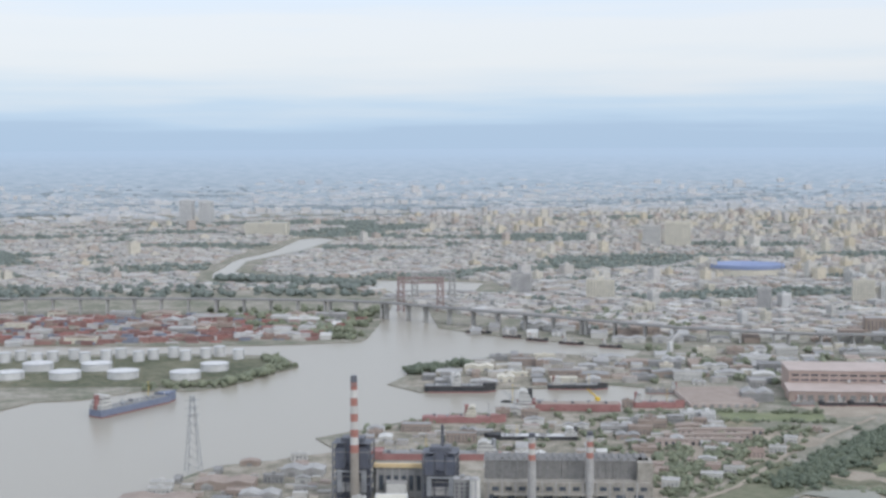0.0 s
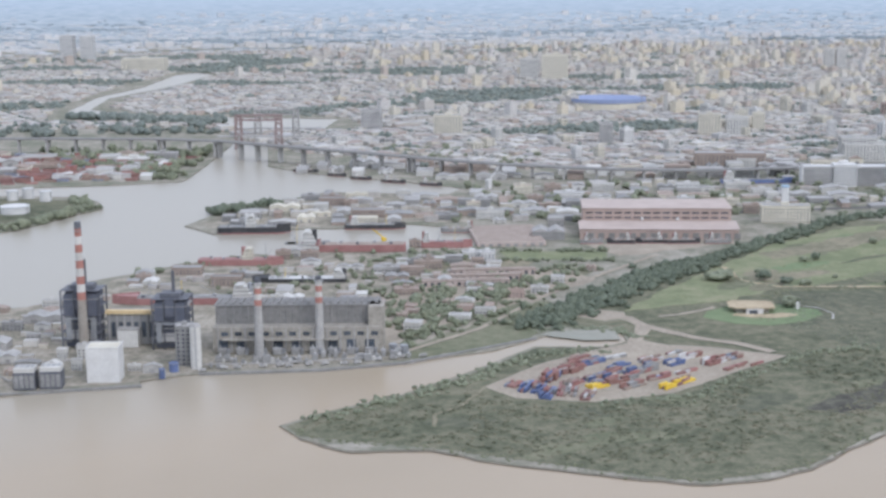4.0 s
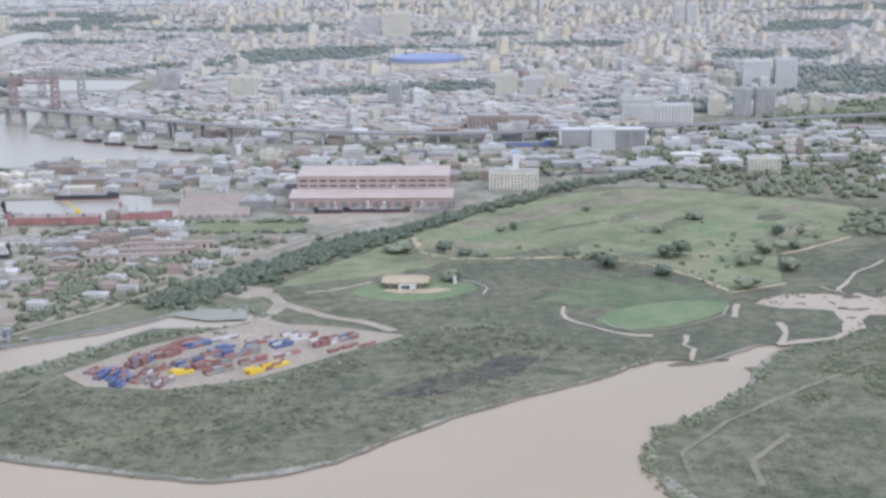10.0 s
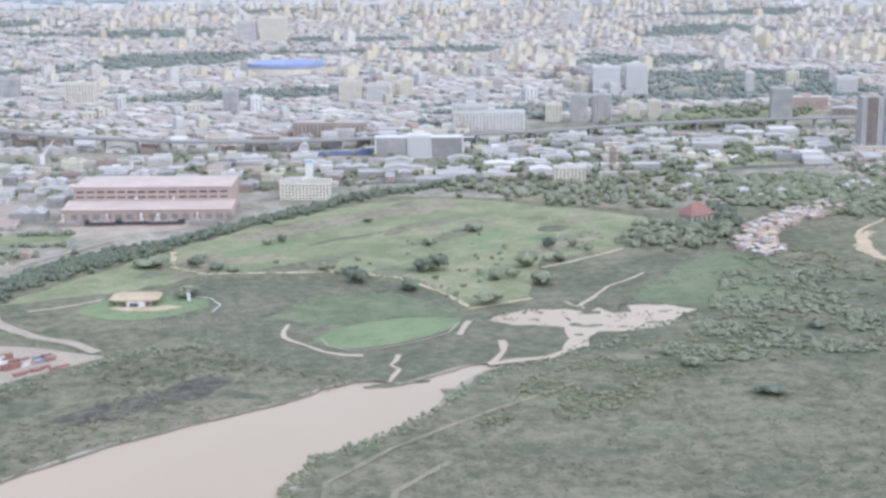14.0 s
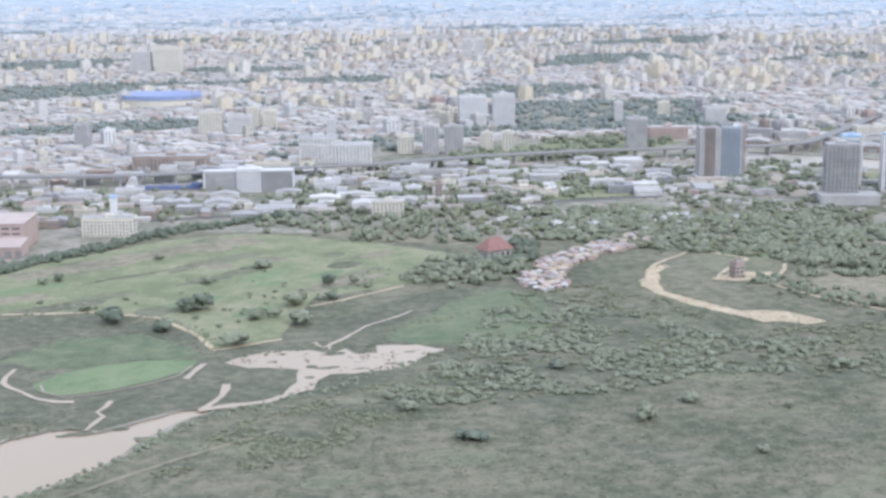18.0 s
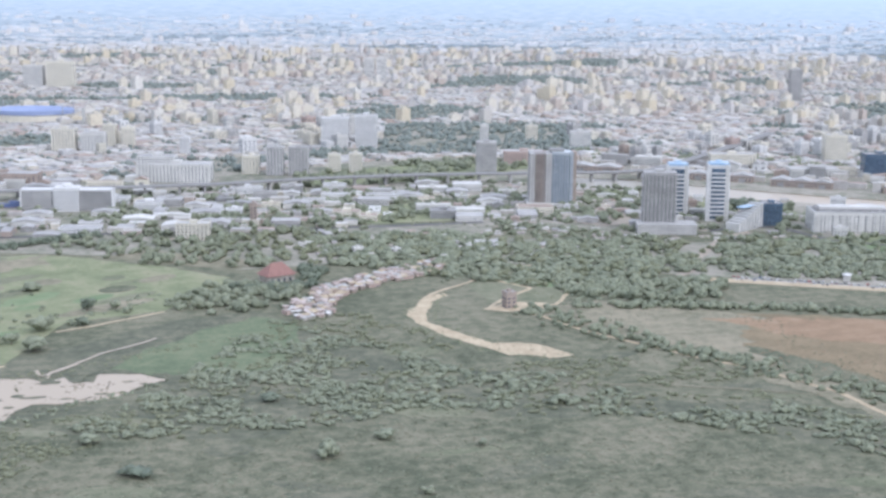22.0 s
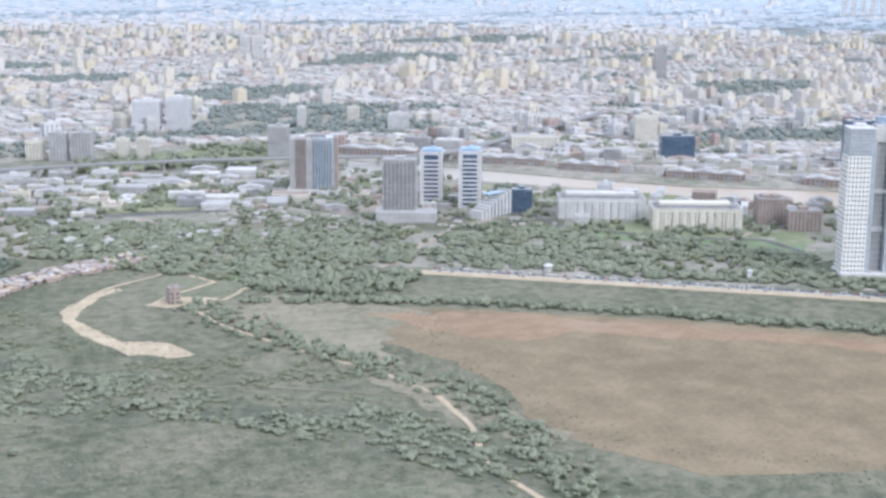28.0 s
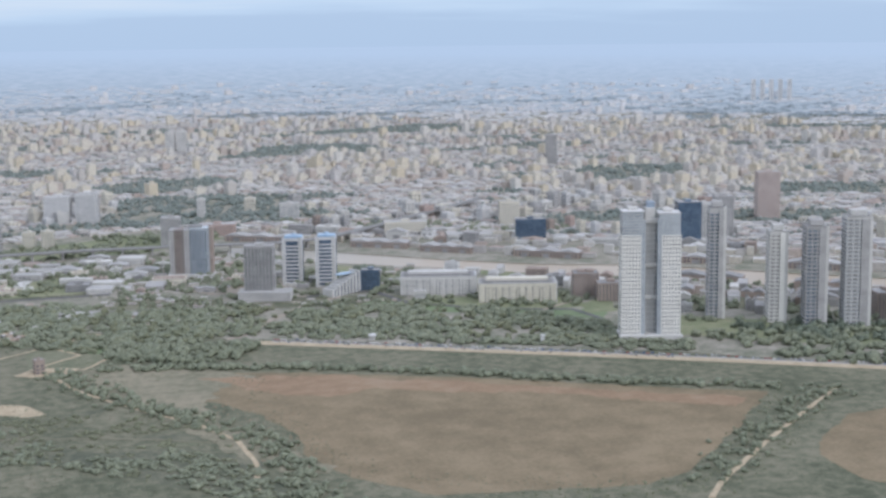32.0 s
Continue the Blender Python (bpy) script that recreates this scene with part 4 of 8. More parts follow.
def stack(name, x, y, h, r, bands, label, bare):
    """A tapered chimney; bands: how many red and white rings below the dark mouth, bare: share of plain shaft."""
    b = thing(name, x, y, 0, 0, label, "chimney", "power station chimneys")
    rad = lambda z: r * (1.25 - 0.45 * z / h)
    part("foot", box(0, 0, 0, r * 3.2, r * 3.2, 0.8, bevel=0.1), M["concrete"], b)
    part("shaft", tube(0, 0, 0, rad(0), rad(h * bare), h * bare, 24), M["shaft" if bands > 6 else "concrete"], b)
    z, step = h * bare, (h * 0.95 - h * bare) / bands
    for k in range(bands):
        part("red_band" if k % 2 == 0 else "white_band", tube(0, 0, z, rad(z), rad(z + step), step, 24), M["stripe" if k % 2 == 0 else "pale"], b)
        z += step
    part("mouth", tube(0, 0, z, rad(z) * 1.05, rad(h), h - z, 24), M["dark"], b, "sooty dark chimney mouth")
    part("gallery", tube(0, 0, h * 0.93, r * 1.15, r * 1.15, 0.2, 24), M["steel"], b)
    return b


def ship(name, x, y, L, B, H, rot, hull, label, deck="brown", house=0.8, tower="pale", masts=2, funnel="red", rust=False):
    b = thing(name, x, y, -0.4, rot, label, "ship")
    out = [(-L / 2, -B * 0.42), (-L * 0.46, -B / 2), (L * 0.32, -B / 2), (L * 0.43, -B * 0.28), (L / 2, 0), (L * 0.43, B * 0.28), (L * 0.32, B / 2),
           (-L * 0.46, B / 2), (-L / 2, B * 0.42)]
    part("hull", prism(bmesh.new(), out, -0.3, H * 0.62), M[hull], b)
    part("boot_topping", prism(bmesh.new(), [(px * 1.002, py * 1.01) for px, py in out], -0.3, H * 0.12), M["red"], b)
    part("forecastle", prism(bmesh.new(), [(px * 0.998, py * 0.99) for px, py in out[2:7]], H * 0.62, H * 0.80), M[hull], b)
    part("deck", prism(bmesh.new(), [(px * 0.97, py * 0.92) for px, py in out], H * 0.62, H * 0.64), M[deck], b)
    hx = -L / 2 + L * (1 - house)
    for k, (w, d, h) in enumerate(((0.13, 0.86, 0.36), (0.11, 0.78, 0.30), (0.09, 0.70, 0.26), (0.05, 0.9, 0.16))):
        z = H * 0.64 + sum((0.36, 0.30, 0.26, 0.16)[:k]) * H
        dk = part("deckhouse", box(hx + k * L * 0.006, 0, z, w * L, d * B, h * H, bevel=0.05), M[tower], b)
        if k < 3:
            tagged(part("window_strip", pane_row(w * L, d * B, 6, 5, h * H * 0.3, 0.04), M["window"], dk), kind="stuff").location = (hx + k * L * 0.006, 0, z + h * H * 0.4)
    for k in range(5):
        wx = -L * 0.36 + L * 0.16 * k
        if abs(wx - hx) > L * 0.1:
            part("winch", box(wx, (B * 0.2) * (-1) ** k, H * 0.64, L * 0.025, B * 0.22, H * 0.16, bevel=0.05), M["steel" if k % 2 else "dark"], b)
            part("ventilator", tube(wx + L * 0.03, -(B * 0.25) * (-1) ** k, H * 0.64, 0.22, 0.22, H * 0.26, 8), M["pale"], b)
    part("bulwark", prism(bmesh.new(), [(px * 1.0, py * 1.0) for px, py in out[2:5]] + [(px * 0.985, py * 0.95) for px, py in out[2:5][::-1]], H * 0.8, H * 0.88), M[hull], b)
    part("funnel", tube(hx - L * 0.05, 0, H * 0.64, B * 0.16, B * 0.13, H * 1.15, 14), M[funnel], b)
    for k in range(masts):
        mx = hx + L * 0.14 + (L * 0.36 - hx) * (k + 0.3) / max(1, masts) * 0.85
        part("mast", tube(mx, 0, H * 0.6, 0.14, 0.09, H * 1.5, 8), M["yellow" if k == 1 else "steel"], b)
        part("boom", beam(bmesh.new(), (mx, 0, H * 0.9), (mx + L * 0.09, 0, H * 1.6), 0.14), M["steel"], b)
        part("hatch", box(mx + L * 0.06, 0, H * 0.64, L * 0.08, B * 0.55, H * 0.10, bevel=0.05), M["grey"], b)
    return b


# ---- the power station ----
for x, y, w, d, wall in ((-48, 562, 30, 13, "brown"), (-22, 588, 24, 11, "brown"), (-8, 566, 16, 8, "concrete"), (-70, 545, 22, 10, "grey"), (10, 606, 18, 9, "concrete"), (0, 545, 12, 7, "pale")):
    warehouse("works_shed", x, y, w, d, 4.2, -10, wall, "brown" if wall == "brown" else "concrete", "long low works shed with a brown roof" if wall == "brown" else "low grey works shed at the plant", "shed", 2)
for k, line in enumerate(([(-75, 512), (-40, 515), (-28, 514), (-28, 503)], [(-28, 522), (2, 522), (6, 515), (28, 516)], [(-48, 540), (-24, 542), (-2, 540), (16, 538), (30, 540)], [(74, 524), (100, 521), (140, 522)])):
    b = thing("pipe_rack", 0, 0, 0, 0, "pale pipes on low racks between the tanks", "pipes", "pipe racks")
    for (ax, ay), (bx, by) in zip(line, line[1:]):
        part("pipe", beam(bmesh.new(), (ax, ay, 1.0), (bx, by, 1.0), 0.4), M["concrete"], b)
        part("trestle", box((ax + bx) / 2, (ay + by) / 2, 0, 0.4, 0.9, 0.8), M["concrete"], b)
stack("chimney", 29, 556, 50.5, 1.55, 9, "tall red and white banded power station chimney", 0.40)
stack("chimney", 95.5, 534, 30.5, 1.5, 4, "concrete chimney with faded red bands", 0.66)
stack("chimney", 118.5, 536, 30, 1.45, 4, "concrete chimney with faded red bands", 0.66)


def boiler(x, y, w, d, h, rot, label):
    b = thing("boiler_house", x, y, 0, rot, label, "boiler house", "boiler houses")
    for px in (-w / 2, -w / 6, w / 6, w / 2):
        for py in (-d / 2, d / 2):
            part("column", box(px, py, 0, 0.55, 0.55, h), M["dark"], b)
    for k in range(7):
        z = h * (k + 1) / 7
        part("floor_deck", box(0, 0, z - 0.25, w + 0.5, d + 0.5, 0.25), M["grey" if k % 3 == 2 else "dark"], b)
    part("furnace", box(0, 0.3, 0.5, w * 0.86, d * 0.86, h * 0.93, bevel=0.2), M["navy"], b)
    for k in range(3):
        part("cladding_panel", box((k - 1) * w * 0.31, -d * 0.5, h * (0.56 if k != 1 else 0.66), w * 0.26, 0.4, h * 0.36), M["navy"], b)
    part("lower_casing", box(0, -d * 0.47, h * 0.16, w * 0.5, 0.8, h * 0.16, bevel=0.08), M["concrete"], b)
    for px in (-w * 0.32, w * 0.32):
        part("duct", box(px, -d * 0.45, h * 0.15, w * 0.14, d * 0.2, h * 0.38, bevel=0.1), M["steel"], b)
        part("flue", tube(px, -d * 0.42, h * 0.1, 0.55, 0.55, h * 0.72, 12), M["grey"], b)
    part("header_pipe", box(0, -d * 0.55, h * 0.50, w * 0.8, 0.6, 0.8, bevel=0.1), M["steel"], b)
    part("drum", tube(0, 0, 0, 0.9, 0.9, w * 0.8, 12, m=pose(-w * 0.4, -d * 0.3, h * 0.75, 0, 90, 0)), M["grey"], b)
    part("penthouse", box(0, 0, h, w * 0.6, d * 0.6, 1.8, bevel=0.1), M["dark"], b)
    part("vent_pipe", tube(w * 0.05, 0.5, h + 1.6, 0.7, 0.6, h * 0.42, 12), M["dark"], b)
    return b


boiler(29, 564, 15, 10, 23, -12, "dark steel boiler house beside the banded chimney")
boiler(63, 556, 13.5, 11, 20, -10, "dark steel boiler house with grey ducts")
b = thing("turbine_hall", 48, 566, 0, -10, "grey turbine hall with a long yellow roof beam", "hall")
part("wall", box(0, 0, 0, 20, 9, 12.5, bevel=0.1), M["grey"], b)
part("roof_beam", box(0, -4.4, 12.3, 20.5, 2.2, 1.6, bevel=0.1), M["ochre_paint"], b, "yellow painted roof beam")
for k in range(7):
    part("pilaster", box(-9 + 3 * k, -4.7, 0, 0.5, 0.5, 12.2), M["concrete"], b)
    part("window", box(-7.5 + 3 * k, -4.55, 3, 1.6, 0.2, 6), M["window"], b) if k < 6 else None
part("annex", box(-1, -7, 0, 8, 5, 7, bevel=0.1), M["pale"], b)
part("annex_roof", box(-1, -7, 7, 8.4, 5.4, 0.3), M["concrete"], b)
b = thing("generator_hall", 111, 546, 0, -9, "long concrete generator hall with ribbed dark roof", "hall")
part("wall", box(0, 0, 0, 64, 16, 10, bevel=0.12), M["stained"], b)
part("upper_hall", box(0, 3, 9.5, 63, 11, 7.5, bevel=0.12), M["slate"], b)
part("roof", box(0, 3, 17, 64, 12, 0.5), M["slate"], b)
for k in range(22):
    part("roof_rib", box(-30.5 + 2.9 * k, -2.7, 9.9, 0.35, 0.4, 7.0), M["grey"], b)
    part("skylight", box(-30.5 + 2.9 * k, 3, 17.5, 1.1, 9, 0.7, bevel=0.1), M["slate"], b)
for k in range(9):
    part("bay_opening", box(-28 + 7 * k, -8.05, 0.4, 3.6, 0.3, 4.6), M["window"], b)
    part("transformer", box(-28 + 7 * k, -11, 0, 3.4, 2.4, 2.6, bevel=0.2), M["grey"], b)
    part("bushing", tube(-28.6 + 7 * k, -11, 2.6, 0.2, 0.1, 1.3, 8), M["pale"], b)
    part("fin_radiator", box(-25.6 + 7 * k, -11, 0.3, 0.9, 2.2, 2.0), M["steel"], b)
part("end_tower", box(30.5, -2, 0, 6, 9, 17.5, bevel=0.1), M["stained"], b)
part("loading_roof", box(-6, -9.2, 5.2, 44, 2.6, 0.35), M["stained"], b)
for k in range(12):
    part("pilaster", box(-30 + 5.2 * k, -8.15, 0, 0.5, 0.4, 9.6), M["concrete"], b)
    part("high_window", box(-27.4 + 5.2 * k, -8.05, 6.6, 2.6, 0.2, 1.5), M["window"], b)
building("office_block", 40, 514, 11.5, 9, 12.5, -8, "white", "white windowless filter building by the quay", "building", roof="cream", plant=0)
b = thing("silo", 72, 523, 0, 0, "grey concrete silo on the quay", "silo")
part("drum", tube(0, 0, 0, 2.1, 2.0, 16, 24), M["pale"], b)
part("cap", tube(0, 0, 16, 2.2, 1.4, 0.9, 24), M["concrete"], b)
part("ladder", box(0, -2.1, 0, 0.5, 0.25, 16), M["steel"], b)
building("lift_shaft", 68, 529, 6, 6, 15, -10, "grey", "grey block beside the silo", "building", cols=3, side=3, storey=1.6)
tank("tank", -20, 507, 4.1, 7.4, "yellow", "bright yellow storage tank on the quay")
tank("tank", -5, 510, 4.1, 7.2, "cream", "cream storage tank on the quay")
tank("tank", -12, 533, 8, 7.5, "brown", "large brown storage tank")
tank("tank", -36, 532, 6, 6.5, "brown", "large brown storage tank")
tank("tank", -58, 520, 6, 6.5, "brown", "large brown storage tank")
for x, lab in ((13, "dark cooling unit with a pale top"), (22, "dark cooling unit with a pale top")):
    b = thing("cooling_unit", x, 508, 0, -6, lab, "machine", "cooling units")
    part("body", box(0, 0, 0, 7.6, 6, 6.2, bevel=0.1), M["dark"], b)
    part("top", box(0, 0, 6.2, 7.2, 5.4, 1.7, bevel=0.1), M["pale"], b)
    for k in range(4):
        part("fan", tube(-2.7 + 1.8 * k, 0, 7.9, 0.7, 0.7, 0.35, 14), M["steel"], b)
        part("louvre", box(-2.7 + 1.8 * k, -3.03, 0.8, 1.4, 0.12, 4.6), M["grey"], b)
b = thing("quay", 0, 0, 0, 0, "low concrete quay wall along the water", "quay", kind="structure")
for k, (ax, ay, bx, by) in enumerate(((-112, 496, -32, 499), (-32, 499, 53, 503), (73, 514.5, 117, 511.5), (117, 511.5, 149, 515.5), (149, 515.5, 204, 541))):
    part("quay_wall", beam(bmesh.new(), (ax, ay, -0.2), (bx, by, -0.2), 1.3), M["slate"], b)


def pylon(x, y, h, label):
    b = thing("pylon", x, y, 0, 20, label, "pylon", "pylons")
    foot, top = h * 0.095, h * 0.02
    for sx in (-1, 1):
        for sy in (-1, 1):
            part("leg", beam(bmesh.new(), (sx * foot, sy * foot, 0), (sx * top, sy * top, h), 0.18), M["steel"], b)
    n = 9
    for k in range(n):
        f0, f1 = k / n, (k + 1) / n
        r0, r1 = foot + (top - foot) * f0, foot + (top - foot) * f1
        bm = bmesh.new()
        for sx, sy, tx, ty in ((-1, -1, 1, -1), (1, -1, 1, 1), (1, 1, -1, 1), (-1, 1, -1, -1)):
            beam(bm, (sx * r0, sy * r0, h * f0), (tx * r1, ty * r1, h * f1), 0.09)
            beam(bm, (tx * r0, ty * r0, h * f0), (sx * r1, sy * r1, h * f1), 0.09)
        part("brace", bm, M["steel"], b)
    for k in range(3):
        part("arm", beam(bmesh.new(), (-h * 0.10, 0, h * (0.74 + 0.1 * k)), (h * 0.10, 0, h * (0.74 + 0.1 * k)), 0.2), M["steel"], b)
    return b


pylon(-37, 618, 33, "tall lattice steel pylon on the bank")

# ---- ships ----
ship("ship", -75, 768, 60, 10, 6.5, 51, "hull_blue", "moored tanker with a faded blue hull", deck="grey", house=0.93, masts=2)
ship("ship", 92, 707, 42, 7.5, 5.2, -10, "red", "laid-up ship with orange-red hull and cream house", deck="red", house=0.42, tower="cream", masts=1)
ship("ship", 66, 629, 64, 8, 5.2, 171, "red", "long laid-up ship with oxide red hull", deck="grey", house=0.90, masts=3, funnel="steel")
ship("ship", 118, 663, 44, 7, 3.6, 171, "black", "grey-decked cargo ship laid up in the dock", deck="white", house=0.93, masts=2, funnel="black")
ship("ship", 150, 731, 54, 9, 6.5, 171, "red", "rusty dredger with a red hull and cranes", deck="brown", house=0.08, masts=3, funnel="black")
ship("ship", 199, 733, 27, 5.5, 4.6, -9, "red", "short red cargo ship in the dock", deck="red", house=0.9, masts=2)
ship("ship", 101, 793, 40, 9, 6, -8, "black", "dark hull with a white domed superstructure", deck="grey", house=0.55, masts=1, funnel="white")
ship("ship", 168, 792, 34, 6, 4.2, -9, "black", "dark cargo ship at the shipyard quay", deck="grey", house=0.85, masts=2)
ship("ship", 212, 772, 20, 4.5, 3.6, 171, "grey", "small grey ship in the basin", house=0.8, masts=1)
for x, y, L in ((290, 722, 15), (306, 720, 17), (322, 716, 18), (340, 713, 14), (275, 725, 12)):
    o = ship("ship", x, y, L, 3.6, 3.2, 171 if L % 2 else -9, "black" if L > 14 else "grey", "small laid-up vessel before the pink shed", house=0.75, masts=1)
    o.location.z = 0.1
for x, y, L in ((150, 1028, 20), (185, 985, 16), (205, 966, 18), (170, 1003, 14), (228, 948, 16)):
    ship("boat", x - 6, y - 7, L, 3.8, 3.0, -35, "black", "small workboat at the quay", house=0.8, masts=1)
ship("ship", 436, 905, 50, 6, 5, -8, "blue", "long blue-grey hull in the northern basin", deck="grey", house=0.9, masts=1)

# ---- shed, offices and other large buildings ----
b = thing("assembly_shed", 318, 752, 0, -12.5, "huge faded pink industrial shed with two tiers", "shed")
part("wall", box(0, 8, 0, 80, 30, 13.6, bevel=0.15), M["pink"], b)
part("roof", box(0, 8, 13.6, 81, 31, 0.6, bevel=0.1), M["pinkroof"], b)
part("lower_wall", box(0, -15.5, 0, 84, 17, 5.4, bevel=0.1), M["pink"], b)
bm = bmesh.new()
prism(bm, [(-42.5, -24.5), (42.5, -24.5), (42.5, -6.9), (-42.5, -6.9)], 5.4, 5.7)
for v in bm.verts:
    if v.co.y > -10:
        v.co.z += 1.6
part("lower_roof", bm, M["pinkroof"], b, "pale pink lean-to roof")
for k in range(15):
    part("window_strip", box(-36.5 + 5.2 * k, -7.05, 11.0, 3.9, 0.2, 0.9), M["window"], b)
    part("window_strip", box(-36.5 + 5.2 * k, -7.05, 8.4, 3.9, 0.2, 0.8), M["window"], b)
    part("pillar", box(-39 + 5.57 * k, -24.1, 0, 0.4, 0.4, 5.3), M["pink"], b)
    part("opening", box(-36.2 + 5.57 * k if k < 14 else 41.2, -24.03, 0.3, 3.2, 0.2, 3.2), M["slate"], b)
for x in (-8, 11):
    part("vent", tube(x, -8.5, 7.9, 0.8, 0.8, 1.2, 12), M["white"], b)
warehouse("warehouse", 256, 744, 17, 12, 6.5, -12, "grey", "concrete", "grey shed beside the paved lot", bays=2)
b = building("office_building", 398, 766, 27, 10, 9.6, -14, "cream", "cream six-storey office building with a white tower", "office", cols=14, side=5, storey=1.7, band="window")
part("tower", box(1, 8, 0, 3.6, 3.6, 18.5, bevel=0.1), M["white"], b, "slim white water tower")
part("tower_cap", box(1, 8, 18.5, 4.0, 4.0, 1.2, bevel=0.1), M["sky_blue"], b)
b = thing("slab_building", 486, 884, 0, -12, "wide white office slab with grey wings", "office")
for sx in (-1, 1):
    w_ = part("wing", box(sx * 17, 0, 0, 20, 9, 12.6, bevel=0.08), M["concrete"], b)
    part("frame_edge", box(sx * 27.2, 0, 0, 0.9, 9.6, 13.2), M["white"], b)
    part("roof_edge", box(sx * 17, 0, 12.6, 20.5, 9.6, 0.6), M["white"], b)
    for k in range(7):
        tagged(part("window_strip", pane_row(20, 9, 14, 4, 0.8), M["window"], b), kind="stuff").location = (sx * 17, 0, 1.2 + 1.6 * k)
part("core", box(0, -0.8, 0, 15, 10.5, 14.6, bevel=0.08), M["white"], b)
r = tagged(part("window_strip", pane_row(15, 10.5, 9, 5, 0.8), M["window"], b), kind="stuff")
r.location = (0, -0.8, 1.2)
copies(r, [1.2 + 1.75 * k for k in range(1, 7)])
part("roof_house", box(0, 1, 14.6, 6, 4, 1.4, bevel=0.05), M["white"], b)
b = thing("pavilion", 303, 568, 0, -14, "low cream flat-roofed pavilion on the round lawn", "pavilion")
part("wall", box(0, 1.5, 0, 14, 9, 2.3, bevel=0.06), M["stained"], b)
part("roof", prism(bmesh.new(), [(-9.6, -3.4), (-7, -5.0), (7, -5.0), (9.6, -3.4), (9.6, 6), (7, 8.4), (-7, 8.4), (-9.6, 6)], 2.3, 2.75), M["sand"], b)
part("porch", box(1, -3.9, 0, 7, 3.2, 2.2, bevel=0.05), M["white"], b)
part("doorway", box(0.4, -5.53, 0, 3.4, 0.1, 1.8), M["window"], b)
part("terrace", prism(bmesh.new(), [(-9, -8), (-2, -11.5), (8, -12), (16, -9), (19, -5), (12, -2.5), (9, -5.2), (-7, -5.2)], 0.1, 0.30), M["sand"], b)
part("sign_post", box(20, 4, 0, 1.2, 0.5, 3.4, bevel=0.05), M["white"], b)
b = thing("chapel", 577, 661, -1.0, 20, "house with a steep red tile roof among trees", "house")
part("wall", box(0, 0, 0, 14, 9, 4.6, bevel=0.06), M["stained"], b)
bm = bmesh.new()
vs = [bm.verts.new(p) for p in ((-8, -5.5, 4.4), (8, -5.5, 4.4), (8, 5.5, 4.4), (-8, 5.5, 4.4), (-3, 0, 10), (3, 0, 10))]
for f in ((0, 1, 5, 4), (1, 2, 5), (2, 3, 4, 5), (3, 0, 4), (3, 2, 1, 0)):
    bm.faces.new([vs[k] for k in f])
part("roof", bm, M["tile"], b)
for k in range(4):
    part("window", box(-4.8 + 3.2 * k, -4.52, 1.2, 1.2, 0.1, 1.8), M["window"], b)
building("works_tower", 668, 584, 5, 4.5, 7.2, 12, "brown", "unfinished tan brick tower on the sandy plot", "tower", cols=2, side=2, storey=1.8)
building("works_office", 550, 778, 18, 9, 8.5, -14, "cream", "cream office block among the trees", "office", cols=8, side=3, storey=1.6)
building("works_block", 588, 812, 4, 4, 12.5, -14, "brown", "slim brown brick tower", "tower", cols=2, side=2, storey=1.8)

# ---- towers ----
for (x, y, w, d, h, rot, wall, roof, label, cols, side, slab) in (
        (1050, 588, 9.5, 10.5, 65, -20, "concrete", "grey", "slender grey residential tower with close balconies", 2, 2, "concrete"),
        (1077, 566, 10, 12, 53, -20, "pale", "pale", "pale residential tower with stacked balconies", 2, 2, "tower_white"),
        (1092, 550, 12, 13, 57, -20, "concrete", "concrete", "grey residential tower with white edges", 3, 2, "concrete"),
        (1111, 538, 14, 13, 63, -20, "pale", "concrete", "tall grey residential tower with white slabs", 3, 3, "glass_grey"),
        (1148, 528, 13, 12, 46, -20, "pale", "concrete", "grey residential tower with balconies", 3, 2, "pale")):
    b = building("residential_tower", x, y, w, d, h, rot, wall, label, "tower", roof, 2.2, cols + 1, side + 1, "glass" if slab == "concrete" else "slate", 1, "riverside towers", 1.0, 1.2, slab, False, 0.66)
    part("white_bay", box(w * 0.26, -d / 2 - 0.3, 1, w * 0.36, 0.9, h - 2, bevel=0.05), M["tower_white" if slab == "tower_white" else "concrete"], b)
    part("corner_fin", box(w / 2 - 0.6, -d / 2 - 0.35, 0, 1.6, 1.0, h + 0.6), M["pale"], b)
    part("crown", box(0, 0, h + 0.5, w * 0.62, d * 0.62, 3.2, bevel=0.1), M[wall], b)

